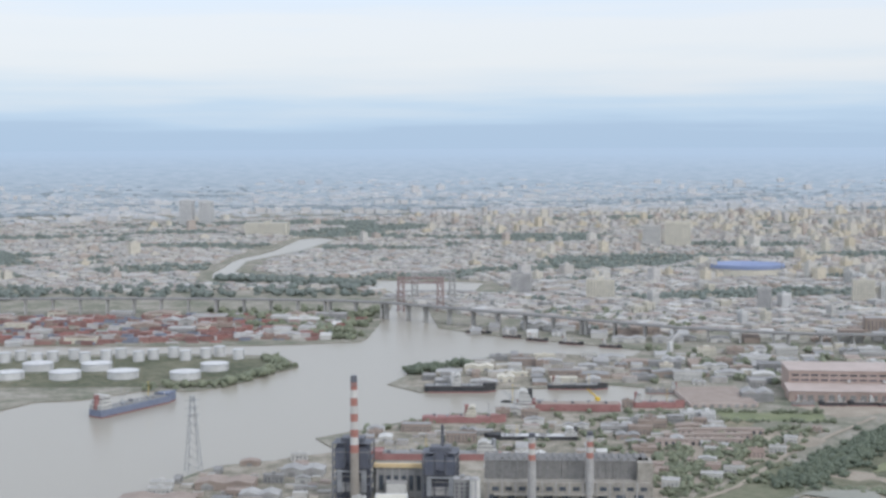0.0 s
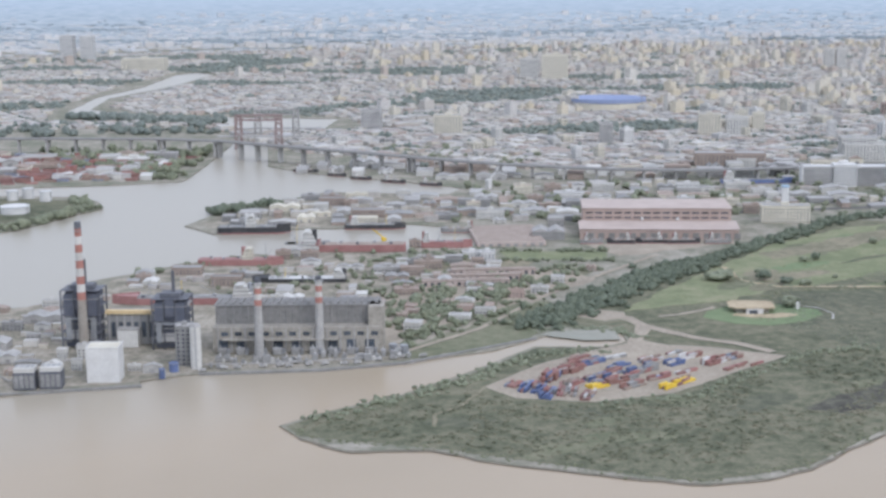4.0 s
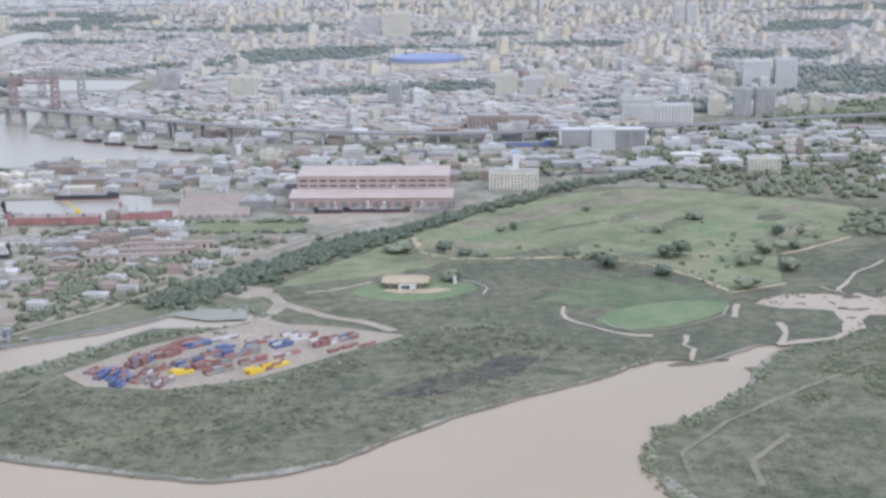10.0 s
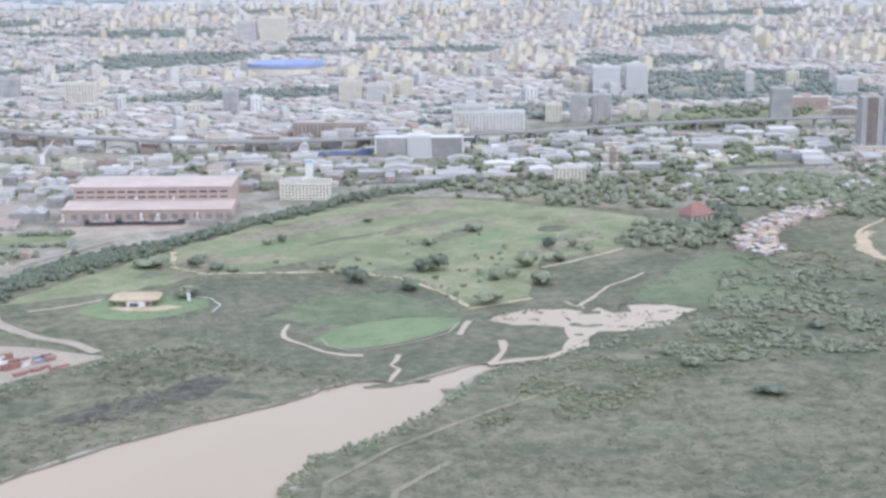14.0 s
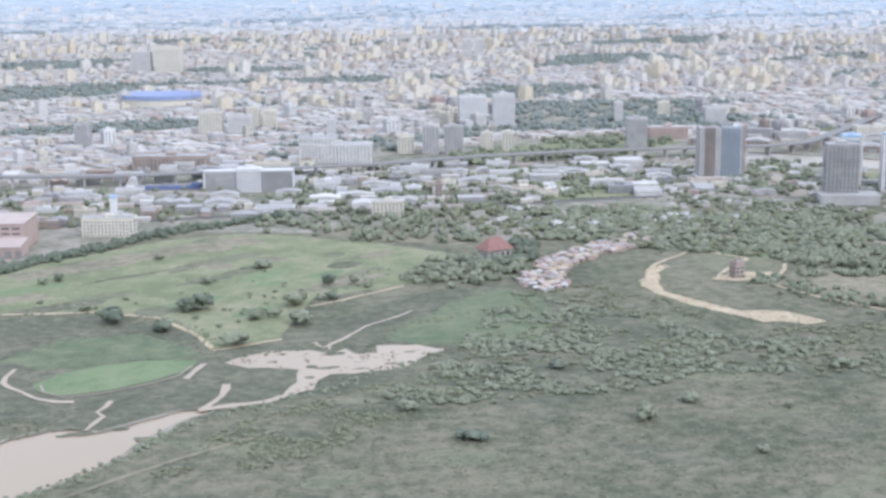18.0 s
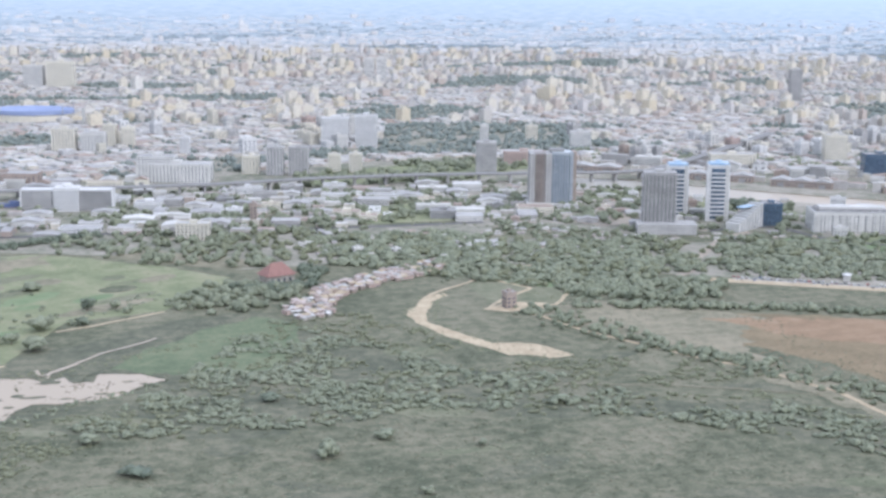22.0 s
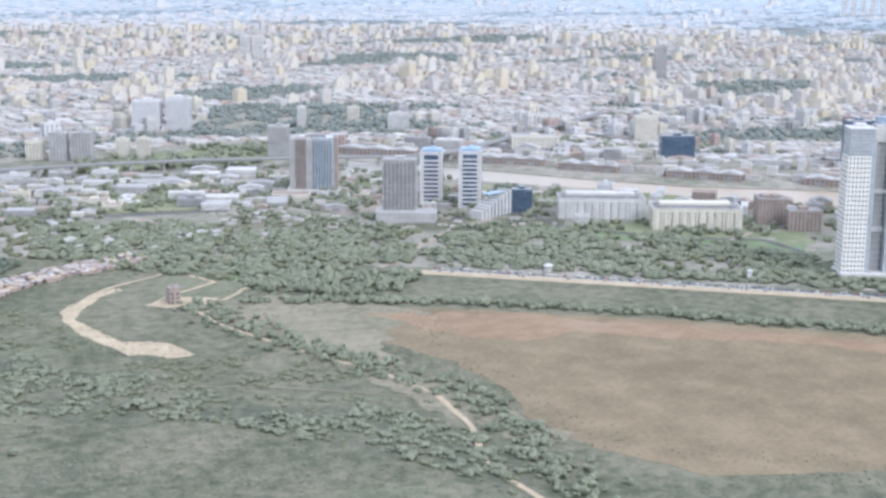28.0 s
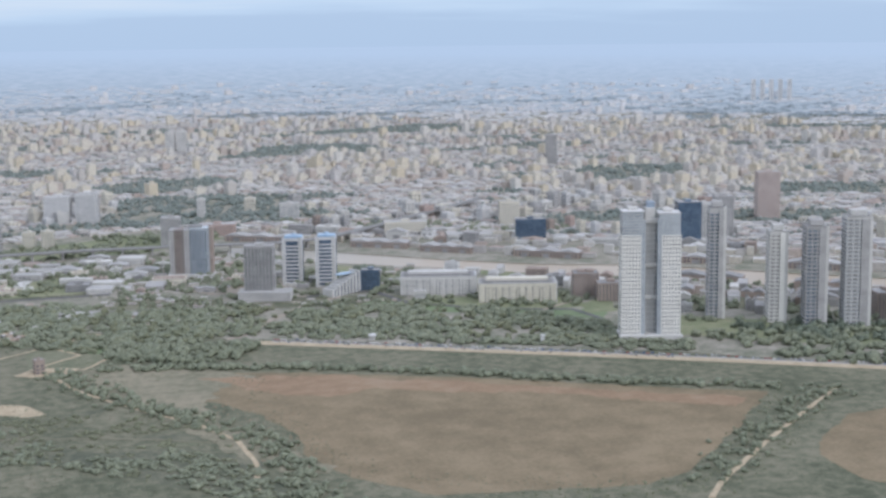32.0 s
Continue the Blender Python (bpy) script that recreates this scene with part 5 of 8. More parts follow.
# the twin white towers with their bridges
b = thing("twin_tower", 990, 551, 0, -17, "tall white twin towers joined by bridges", "tower", "riverside towers")
for sx, hh in ((-1, 70.5), (1, 69.5)):
    x0 = sx * 9.6
    sh = part("shaft", box(x0 + sx * 1.2, 0, 0, 10.6, 12.5, 58, bevel=0.08), M["tower_white"], b, "white facade with small windows")
    part("glass_edge", box(x0 - sx * 5.0, -0.3, 0, 2.6, 11, 66, bevel=0.06), M["glass_grey"], b, "grey glass strip")
    part("crown", box(x0 + sx * 0.3, 0.2, 58, 11.5, 11.6, hh - 58, bevel=0.08), M["glass_grey"], b, "glass crown storeys")
    part("crown_roof", box(x0 + sx * 0.3, 0.2, hh, 12, 12.2, 0.5), M["white"], b)
    part("roof_plant", box(x0, 1.5, hh + 0.5, 5, 5, 1.6, bevel=0.06), M["pale"], b)
    r = tagged(part("window_strip", pane_row(10.6, 12.5, 6, 6, 0.95, share=0.40), M["window"], sh), kind="stuff")
    r.location = (x0 + sx * 1.2, 0, 1.6)
    copies(r, [1.6 + 2.2 * k for k in range(1, 26)])
    c = part("crown_slab", box(0, 0, 0, 11.9, 12.0, 0.18), M["pale"], b)
    c.location = (x0 + sx * 0.3, 0.2, 59.5)
    copies(c, [59.5 + 1.6 * k for k in range(1, 7)])
for z in (22, 40, 64):
    part("bridge", box(0, 0.5, z, 9.5, 5.5, 2.2, bevel=0.08), M["pale"], b)
part("podium", box(0, -1, 0, 34, 17, 3.4, bevel=0.1), M["pale"], b)
part("lift_core", box(0, 3.0, 0, 5.4, 6.5, 72, bevel=0.06), M["pale"], b)
part("roof_tower", box(0.5, 4.0, 72, 4.2, 4.2, 3.4, bevel=0.06), M["glass_light"], b, "blue-grey plant tower")
for k in range(22):
    part("link_slab", box(0, 0.4, 3 + 2.9 * k, 7.2, 2.2, 0.3), M["white"], b)

# dark two-part tower, and the pair under construction
b = thing("office_tower", 780, 840, 0, -14, "dark brown and blue glass twin office tower", "tower")
for x0, w, key, bar in ((-12.6, 3.4, "concrete", "pale"), (-7.6, 6.6, "umber", "brown"), (-2.4, 3.8, "concrete", "pale"), (6.2, 13.4, "glass_grey", "glass")):
    part("body", box(x0, 0, 0, w, 13 - (1.0 if key == "umber" else 0), 33.5 + (1 if x0 > 0 else 0), bevel=0.08), M[key], b)
    for k in range(int(w / 1.7)):
        part("mullion", box(x0 - w / 2 + 0.8 + 1.7 * k, -6.6, 0, 0.5 if x0 > 0 else 0.35, 0.3, 33), M[bar], b)
    r = part("floor_band", box(0, 0, 0, w + 0.25, 13.25 - (1.0 if key == "umber" else 0), 0.18), M["grey"], b)
    r.location = (x0, 0, 1.4)
    copies(r, [1.4 + 1.6 * k for k in range(1, 20)])
part("side_core", box(13.6, 1, 0, 3, 11, 34.5, bevel=0.06), M["brown"], b)
part("podium", box(0, -2, 0, 32, 19, 2.6, bevel=0.08), M["pale"], b)
part("roof_plant", box(3, 1, 34.4, 9, 7, 1.6, bevel=0.06), M["grey"], b)
b = building("unfinished_tower", 810, 743, 18.5, 12, 34, -18, "concrete", "bare concrete tower still under construction", "tower", "concrete", 1.35, 8, 6, "window", 1, "", 1.0, 1.0, "concrete", False)
part("podium", box(4, -5, 0, 33, 15, 6.0, bevel=0.06), M["concrete"], b)
for k in range(4):
    part("podium_slab", box(4, -5, 1.4 * (k + 1), 33.6, 15.6, 0.25), M["pale"], b)
for x, y, h in ((841, 786, 31), (860, 770, 33)):
    b = building("blue_tower", x, y, 12.5, 11, h, -18, "white", "white-framed tower with blue glass bays and a blue crown", "tower", "sky_blue", 2.3, 0, 0, "glass", 0, "pair of blue-topped towers", 1.0, 1.0, None, False)
    part("glass_bay", box(-0.6, -5.45, 1.5, 8.2, 0.5, h - 3), M["glass"], b, "dark blue glass bay")
    part("glass_bay", box(6.2, 0.5, 1.5, 0.5, 6.5, h - 3), M["glass"], b, "dark blue glass bay")
    bal = part("balcony_slab", box(0, 0, 0, 8.6, 1.4, 0.9, bevel=0.05), M["white"], b)
    bal.location = (-0.6, -5.8, 3.2)
    copies(bal, [3.2 + 2.5 * k for k in range(1, int((h - 5) / 2.5))])
    part("corner_pier", box(-6.4, -5.2, 0, 1.6, 1.6, h + 0.8), M["white"], b)
    part("corner_pier", box(4.4, -5.2, 0, 1.6, 1.6, h + 0.8), M["pale"], b)
    part("blue_crown", box(0, 0, h + 0.4, 11.5, 9, 1.4, bevel=0.1), M["sky_blue"], b, "bright blue roof crown")
    part("dish", tube(0, 0, h + 2, 2.6, 1.6, 1.0, 16), M["sky_blue"], b)
b = thing("terraced_building", 862, 738, 0, 32, "stepped white building with dark glass bays", "building")
for k in range(9):
    part("bay", box(-12 + 3 * k, 0, 0, 1.8, 9, 5 + 1.15 * k, bevel=0.06), M["pale"], b)
    part("bay_glass", box(-10.5 + 3 * k, 0.3, 0, 1.3, 8.6, 4.6 + 1.15 * k), M["glass"], b)
part("blue_roof", box(4, 1.5, 12.5, 14, 5, 0.5, bevel=0.05), M["sky_blue"], b)
building("glass_annex", 884, 748, 12, 10, 13, -18, "glass", "low dark glass annex", "building", "grey", 1.5, 6, 5, "window", 1)

# residential blocks before the dock
for x, y, w, d, h, label in ((922, 722, 48, 22, 11.6, "long pale apartment building with dark window bays"),
                             (961, 681, 48, 22, 11.6, "long cream apartment building with an open gallery")):
    b = building("apartment_building", x, y, w, d, h, -17, "cream" if y < 700 else "pale", label, "apartment block", "grey", 1.7, 22, 10, "window", 4, "blocks before the dock")
    for k in range(10):
        part("facade_panel", box(-w / 2 + (k + 0.5) * w / 10, -d / 2 - 0.35, 0.4, w / 22, 0.4, h - 1.6, bevel=0.05), M["pale" if y > 700 else "cream"], b)
    part("attic", box(0, 1, h, w * 0.90, d * 0.55, 0.9, bevel=0.05), M["slate"], b)
    for k in range(9):
        part("roof_unit", box(-w * 0.4 + w * 0.1 * k, -d * 0.32, h + 0.1, 1.6, 1.8, 0.7, bevel=0.05), M["concrete" if k % 2 else "grey"], b)
    part("end_frame", box(w / 2 + 0.25, 0, 0, 0.6, d + 0.6, h + 0.8), M["white"], b)
building("apartment_building", 1008, 682, 16, 15, 14, -17, "brown", "brown brick apartment building", "apartment block", "grey", 1.5, 8, 7, "window", 2)
building("apartment_building", 1016, 660, 18, 13, 11, -17, "brown", "low brown brick building", "apartment block", "grey", 1.5, 8, 6, "window", 1)
# brick dock houses along the basin
for x, y, w, rot in ((855, 982, 60, -33), (936, 918, 46, -34), (978, 878, 42, -38), (1040, 828, 50, -37), (1115, 775, 55, -38), (1200, 705, 56, -39)):
    b = warehouse("dock_house", x, y - 1, w, 12, 6.5, rot, "brown", "concrete", "long brick dock warehouse with a pale roof", "warehouse", 3, "brick dock houses")
    r = tagged(part("window_strip", pane_row(w, 12, 18, 5, 0.9), M["window"], b), kind="stuff")
    r.location.z = 1.0
    copies(r, [3.0])
for x, y, w, rot in ((1100, 690, 46, -38), (1160, 640, 44, -38), (1060, 655, 20, -30), (1125, 600, 26, -24), (1185, 575, 30, -30)):
    warehouse("dock_house", x, y, w, 11, 7.5, rot, "brown", "grey", "brick dock warehouse near the towers", "warehouse", 2, "brick dock houses")
for (x, y, w, d, h, wall, label, cols, band) in (
        (784, 990, 15, 11, 22, "concrete", "grey office tower beside the ramp", 8, "window"), (876, 1155, 10, 9, 14, "cream", "cream building with an arched top", 5, "window"),
        (904, 1112, 17, 12, 13, "pale", "pale office building with dark glass", 7, "glass"), (827, 1032, 30, 14, 9, "pink", "salmon-coloured office block", 12, "window"),
        (972, 972, 34, 14, 11, "cream", "cream public building with wings", 14, "window"), (1069, 990, 17, 12, 21, "cream", "ochre slab office building", 8, "window"),
        (1057, 908, 24, 12, 17, "glass", "dark glass office cube with white frame", 9, "glass"), (1009, 918, 36, 13, 6.5, "pale", "long pale low building", 14, "window"),
        (1162, 842, 18, 15, 33, "glass", "dark blue glass office tower", 8, "glass"), (1180, 850, 12, 14, 30, "pale", "pale office tower beside the dark one", 6, "window"),
        (1205, 866, 15, 13, 33, "concrete", "grey office tower", 7, "window"), (1290, 944, 19, 14, 41, "pinkroof", "tall salmon-coloured apartment tower", 9, "window"),
        (1145, 556, 18, 18, 15, "brown", "brown palace-like building with a dome", 8, "window"), (560, 990, 50, 18, 12.5, "pale", "long white factory building", 20, "window"),
        (549, 1000, 26, 16, 16.5, "pale", "white factory block", 10, "window"), (632, 1006, 12, 10, 20, "concrete", "grey apartment tower", 5, "window"),
        (648, 1002, 14, 10, 20, "concrete", "grey apartment tower", 6, "window"), (690, 1005, 9, 8, 14, "cream", "yellow apartment block", 4, "window"),
        (676, 1012, 9, 8, 13, "cream", "yellow apartment block", 4, "window"), (616, 1016, 12, 9, 13, "cream", "ochre apartment block", 5, "window"),
        (705, 1152, 22, 16, 24, "white", "large white hospital slab", 10, "window"), (730, 1148, 18, 16, 26, "white", "large white hospital slab", 8, "window"),
        (829, 1140, 7, 7, 17, "pale", "slim tower with a bright blue sign top", 4, "window"), (446, 988, 50, 15, 9.5, "brown", "long brick factory", 18, "window"),
        (526, 1180, 10, 9, 19, "cream", "cream apartment tower", 4, "window"), (540, 1176, 10, 9, 17, "cream", "cream apartment tower", 4, "window"),
        (579, 1114, 7, 7, 15, "white", "white apartment tower", 3, "window"), (278, 1218, 24, 12, 17, "cream", "cream apartment block by the river", 9, "window"),
        (218, 1272, 18, 11, 17, "concrete", "grey apartment block by the river", 7, "window"), (490, 1158, 18, 12, 19, "cream", "cream apartment slab", 7, "window"),
        (512, 1152, 18, 12, 16, "pale", "pale apartment slab", 7, "window"), (390, 1118, 11, 10, 18, "concrete", "grey apartment tower", 5, "window"),
        (499, 1756, 32, 14, 31, "cream", "tall distant apartment slabs", 12, "window"), (468, 1764, 23, 13, 26, "pale", "tall distant apartment slabs", 9, "window"),
        (-13, 2036, 60, 20, 18, "cream", "large distant ochre building", 20, "window"), (-140, 2296, 20, 16, 38, "white", "distant white apartment tower", 7, "window"),
        (-110, 2292, 20, 16, 37, "white", "distant white apartment tower", 7, "window"), (884, 1816, 13, 12, 28, "pale", "distant twin apartment tower", 5, "window"),
        (899, 1812, 13, 12, 29, "pale", "distant twin apartment tower", 5, "window"), (1292, 1452, 13, 12, 36, "concrete", "tall grey apartment tower in the city", 6, "window")):
    building("city_building", x, y, w, d, h, -15, wall, label + " of the city", "building", "concrete", 1.3, cols, max(2, int(cols * d / w)), band, 1, "", 1.0 if y < 1300 else 1.6)
for k in range(5):
    z = rise(math.hypot(2110 + 15 * k - CX, 2415 - 9 * k))
    b = building("far_slab", 2110 + 15 * k, 2415 - 9 * k, 9, 14, 42, -30, "white", "white slab in a far row of towers", "apartment block", "concrete", 2.4, 3, 4, "window", 0, "row of far white slabs")
    b.location.z = z - 2

# ---- stadium ----
b = thing("stadium", 466, 1392, 0, -14, "oval stadium with blue upper stands and yellow walls", "stadium")
n = 48
for name, r0, r1, z0, z1, key in (("outer_wall", 1.0, 1.0, 0, 8.0, "cream"), ("upper_stand", 1.03, 0.80, 12.0, 8.0, "stand_blue"), ("lower_stand", 0.80, 0.55, 8.0, 1.5, "stand_blue")):
    bm = bmesh.new()
    A = [bm.verts.new((37 * r0 * math.cos(6.2832 * k / n), 27 * r0 * math.sin(6.2832 * k / n), z0)) for k in range(n)]
    B = [bm.verts.new((37 * r1 * math.cos(6.2832 * k / n), 27 * r1 * math.sin(6.2832 * k / n), z1)) for k in range(n)]
    for k in range(n):
        bm.faces.new((A[k], A[(k + 1) % n], B[(k + 1) % n], B[k]))
    if name == "upper_stand":
        C = [bm.verts.new((v.co.x * 1.0, v.co.y * 1.0, 8.0)) for v in A]
        for k in range(n):
            bm.faces.new((C[k], C[(k + 1) % n], A[(k + 1) % n], A[k]))
    bmesh.ops.recalc_face_normals(bm, faces=bm.faces)
    part(name, bm, M[key], b)
part("pitch", tube(0, 0, 0.1, 1, 1, 0.3, 40, m=Matrix.Diagonal((20, 14, 1, 1))), M["lawn"], b)
for sx, sy in ((-1, -1), (1, -1), (-1, 1), (1, 1)):
    part("floodlight_mast", box(sx * 33, sy * 22, 0, 0.8, 0.8, 18), M["steel"], b)

# ---- bridges and the motorway ----


def lattice_bridge(x, y, span, h, rot, key, label):
    b = thing("transporter_bridge", x, y, 0, rot, label, "bridge", "lifting bridges")
    for sx in (-1, 1):
        for dx in (-2.2, 2.2):
            for dy in (-2.5, 2.5):
                part("tower_leg", beam(bmesh.new(), (sx * span / 2 + dx * 1.2, dy * 1.2, -1), (sx * span / 2 + dx, dy, h), 0.7), M[key], b)
        for k in range(6):
            z0, z1 = h * k / 6, h * (k + 1) / 6
            for dy in (-2.5, 2.5):
                bm = beam(bmesh.new(), (sx * span / 2 - 2.3, dy, z0), (sx * span / 2 + 2.3, dy, z1), 0.4)
                part("tower_brace", beam(bm, (sx * span / 2 + 2.3, dy, z0), (sx * span / 2 - 2.3, dy, z1), 0.4), M[key], b)
    for dy in (-2.5, 2.5):
        part("top_chord", beam(bmesh.new(), (-span / 2 - 3, dy, h), (span / 2 + 3, dy, h), 0.9), M[key], b)
        part("low_chord", beam(bmesh.new(), (-span / 2 - 3, dy, h - 4), (span / 2 + 3, dy, h - 4), 0.8), M[key], b)
        for k in range(10):
            x0, x1 = -span / 2 + span * k / 10, -span / 2 + span * (k + 1) / 10
            part("truss_brace", beam(bmesh.new(), (x0, dy, h - (4 if k % 2 else 0)), (x1, dy, h - (0 if k % 2 else 4)), 0.4), M[key], b)
    part("deck", box(0, 0, h * 0.36, span + 34, 5.5, 0.9), M["concrete"], b)
    return b


lattice_bridge(115, 1155, 32, 27, -10, "rust", "faded red lattice transporter bridge over the river")
lattice_bridge(132, 1215, 32, 25, -10, "concrete", "grey lattice bridge behind the red one")
MOTORWAY = [(-420, 1205), (-136, 1173), (-48, 1157), (41, 1133), (84, 1112), (112, 1085), (161, 1040), (218, 1000), (273, 963), (344, 936),
            (422, 928), (491, 930), (573, 930), (654, 944), (720, 946), (800, 938), (860, 930), (895, 938), (942, 981), (1013, 1052), (1090, 1130)]
z_way = lambda f: 13.0 - 6.5 * min(1, max(0, (f - 0.38) / 0.16))
road = ribbon("motorway_deck", MOTORWAY, 8, z_way, M["slate"], "raised grey motorway on piers", "motorway", 0.02, 3, thick=1.1)
pier_mesh = bpy.data.meshes.new("pier")
bm = box(0, 0, 0, 1.4, 4.5, 1, bevel=0.0)
box(0, 0, 0.90, 1.8, 7.4, 0.10, bm)
bm.to_mesh(pier_mesh)
bm.free()
pier_mesh.materials.append(M["concrete"])
lens = [math.dist(a, c) for a, c in zip(MOTORWAY, MOTORWAY[1:])]
total, run = sum(lens), 0.0
for (ax, ay), (bx, by), ln in zip(MOTORWAY, MOTORWAY[1:], lens):
    for k in range(int(ln // 22) + 1):
        f = (run + k * 22) / total
        p = new("pier", pier_mesh)
        p.parent = road
        q = min(1.0, k * 22 / ln)
        p.matrix_basis = pose(ax + (bx - ax) * q, ay + (by - ay) * q, -1, 0, 0, math.degrees(math.atan2(by - ay, bx - ax))) @ Matrix.Diagonal((1, 1, z_way(f), 1))
    run += ln

# ---- tank farm and container port ----
for x, y, r in ((-158, 869, 8), (-126, 866, 9.3), (-111, 895, 9.3), (-92, 864, 9.3), (-55, 856, 9), (-39, 884, 8.5), (-147, 900, 9.3), (-172, 838, 7)):
    tank("tank", x, y, r, 4.4, "white", "white low storage tank on the grassy spit")
for k in range(16):
    tank("tank", -185 + 10.5 * k + (k % 2) * 2, 925 + (k % 3) * 7, 3.6, 6.5, "white", "slim white storage tank", "small storage tanks")
sheet("ground_tank_grass", winding([(-200, 842), (-60, 828), (-15, 850), (5, 890), (-5, 925), (-70, 945), (-200, 950)], 6, 1.0, 11), 0.1, M["scrub"], label="rough grass about the tanks")


def container_mesh(name, key):
    rim = [(-2.03 + 4.06 * k / 25, 0.42 if (k // 2) % 2 == 0 else 0.37) for k in range(26)]
    bm = prism(bmesh.new(), [(px, -py) for px, py in rim] + [(px, py) for px, py in rim[::-1]], 0, 0.88)
    me = bpy.data.meshes.new(name)
    bm.to_mesh(me)
    bm.free()
    me.materials.append(M[key])
    return me


door_bm = box(0, 0, 0, 0.05, 0.76, 0.76)
box(0.03, 0.08, 0.02, 0.05, 0.04, 0.70, door_bm)
door_me = bpy.data.meshes.new("door")
door_bm.to_mesh(door_me)
door_bm.free()
door_me.materials.append(M["steel"])
CONT = {k: container_mesh("body", k) for k in ("blue", "red", "brown", "yellow", "white", "grey", "tile")}
WORD = {"blue": "blue", "red": "oxide red", "brown": "brown", "yellow": "yellow", "white": "white", "grey": "dark grey", "tile": "brick red"}


BOX_COUNT, MORE_BOXES = [0], []


def container(x, y, z, rot, key):
    BOX_COUNT[0] += 1
    if BOX_COUNT[0] % 3 == 0 and z > 0.2 or BOX_COUNT[0] > 380:
        MORE_BOXES.append((x, y, z, 4.06, 0.84, 0.88, radians(rot)))
        return
    b = thing("container", x, y, z, rot, "weathered %s steel shipping container in the earth yard" % WORD[key], "container", "containers in the yard")
    o = new("body", CONT[key])
    o.parent = b
    q = new("door", door_me)
    q.parent = b
    q.location = (2.05, 0, 0.05)


crng = random.Random(5)
for cx, cy, nx, ny, rot, keys, hi in (
        (188, 476, 3, 7, 62, "blue blue blue grey red", 2), (197, 487, 3, 5, 62, "blue red red tile", 3), (199, 470, 3, 6, 70, "red brown grey red", 2),
        (207, 495, 3, 6, 30, "red tile red brown", 3), (216, 503, 4, 4, 30, "red brown blue red", 2), (212, 474, 2, 4, 20, "yellow yellow", 2),
        (222, 480, 4, 4, 25, "tile red brown grey", 2), (214, 484, 3, 5, 35, "grey blue red brown", 2), (232, 490, 4, 5, 28, "grey blue grey red", 3),
        (226, 498, 3, 3, 28, "brown grey blue", 2), (240, 472, 5, 3, 35, "yellow yellow yellow tile", 2), (247, 497, 2, 4, 28, "blue grey blue", 2),
        (262, 496, 3, 4, 30, "tile red tile white", 3), (256, 505, 3, 3, 30, "white tile red", 2), (268, 489, 4, 2, 33, "red tile red", 1), (228, 509, 3, 2, 25, "white grey white", 1),
        (278, 492, 3, 1, 33, "red tile", 1),
        (192, 468, 3, 4, 62, "blue grey red blue", 2), (204, 480, 2, 5, 40, "red brown grey", 2), (224, 472, 3, 3, 30, "brown tile grey", 2), (214, 511, 3, 3, 28, "tile brown red", 1), (250, 510, 3, 2, 30, "white red grey", 1), (236, 480, 3, 2, 28, "red blue brown", 2), (270, 500, 3, 3, 30, "tile red brown", 2), (183, 482, 2, 4, 55, "grey brown blue", 1), (205, 464, 3, 3, 60, "brown red grey", 2), (240, 503, 3, 3, 28, "red brown tile", 2), (222, 490, 2, 4, 30, "red grey", 2), (248, 486, 3, 2, 30, "brown tile", 1)):
    for i in range(nx):
        for j in range(ny):
            if crng.random() < 0.12:
                continue
            key = crng.choice(keys.split())
            u, v = (i - nx / 2) * 4.5 + crng.uniform(-0.3, 0.3), (j - ny / 2) * 1.15
            a = radians(rot)
            for k in range(crng.randint(1, hi)):
                container(cx + u * math.cos(a) * 0.72 - v * math.sin(a), cy + u * math.sin(a) * 0.72 + v * math.cos(a), 0.14 + 0.9 * k, rot + crng.uniform(-4, 4), key)

# ---- works buildings, sheds and shops, district by district ----
srng = random.Random(11)
PORT_ROWS = []
used = []


def fill(poly, count, wlo, whi, hlo, hhi, rot, looks, name, label, category, gap=1.0):
    tries, made = 0, 0
    xs, ys = [p[0] for p in poly], [p[1] for p in poly]
    while made < count and tries < count * 30:
        tries += 1
        x, y = srng.uniform(min(xs), max(xs)), srng.uniform(min(ys), max(ys))
        w, d = srng.uniform(wlo, whi), srng.uniform(wlo, whi) * 0.6
        r = math.hypot(w, d) / 2
        if not inside(poly, [x], [y])[0] or any(math.hypot(x - a, y - c) < (r + q) * 0.8 * gap for a, c, q in used):
            continue
        used.append((x, y, r))
        wall, roof = srng.choice(looks)
        made += 1
        if srng.random() < 0.55:
            warehouse(name, x, y, w, d, srng.uniform(hlo, hhi), rot + srng.choice((0, 0, 90)), wall, roof, label % WALLS[wall], category, srng.choice((1, 1, 2)))
        else:
            building(name, x, y, w, d, srng.uniform(hlo, hhi), rot, wall, label % WALLS[wall], category, roof, 1.2, max(3, int(w / 1.6)), max(2, int(d / 1.6)), "window", srng.choice((0, 1)))


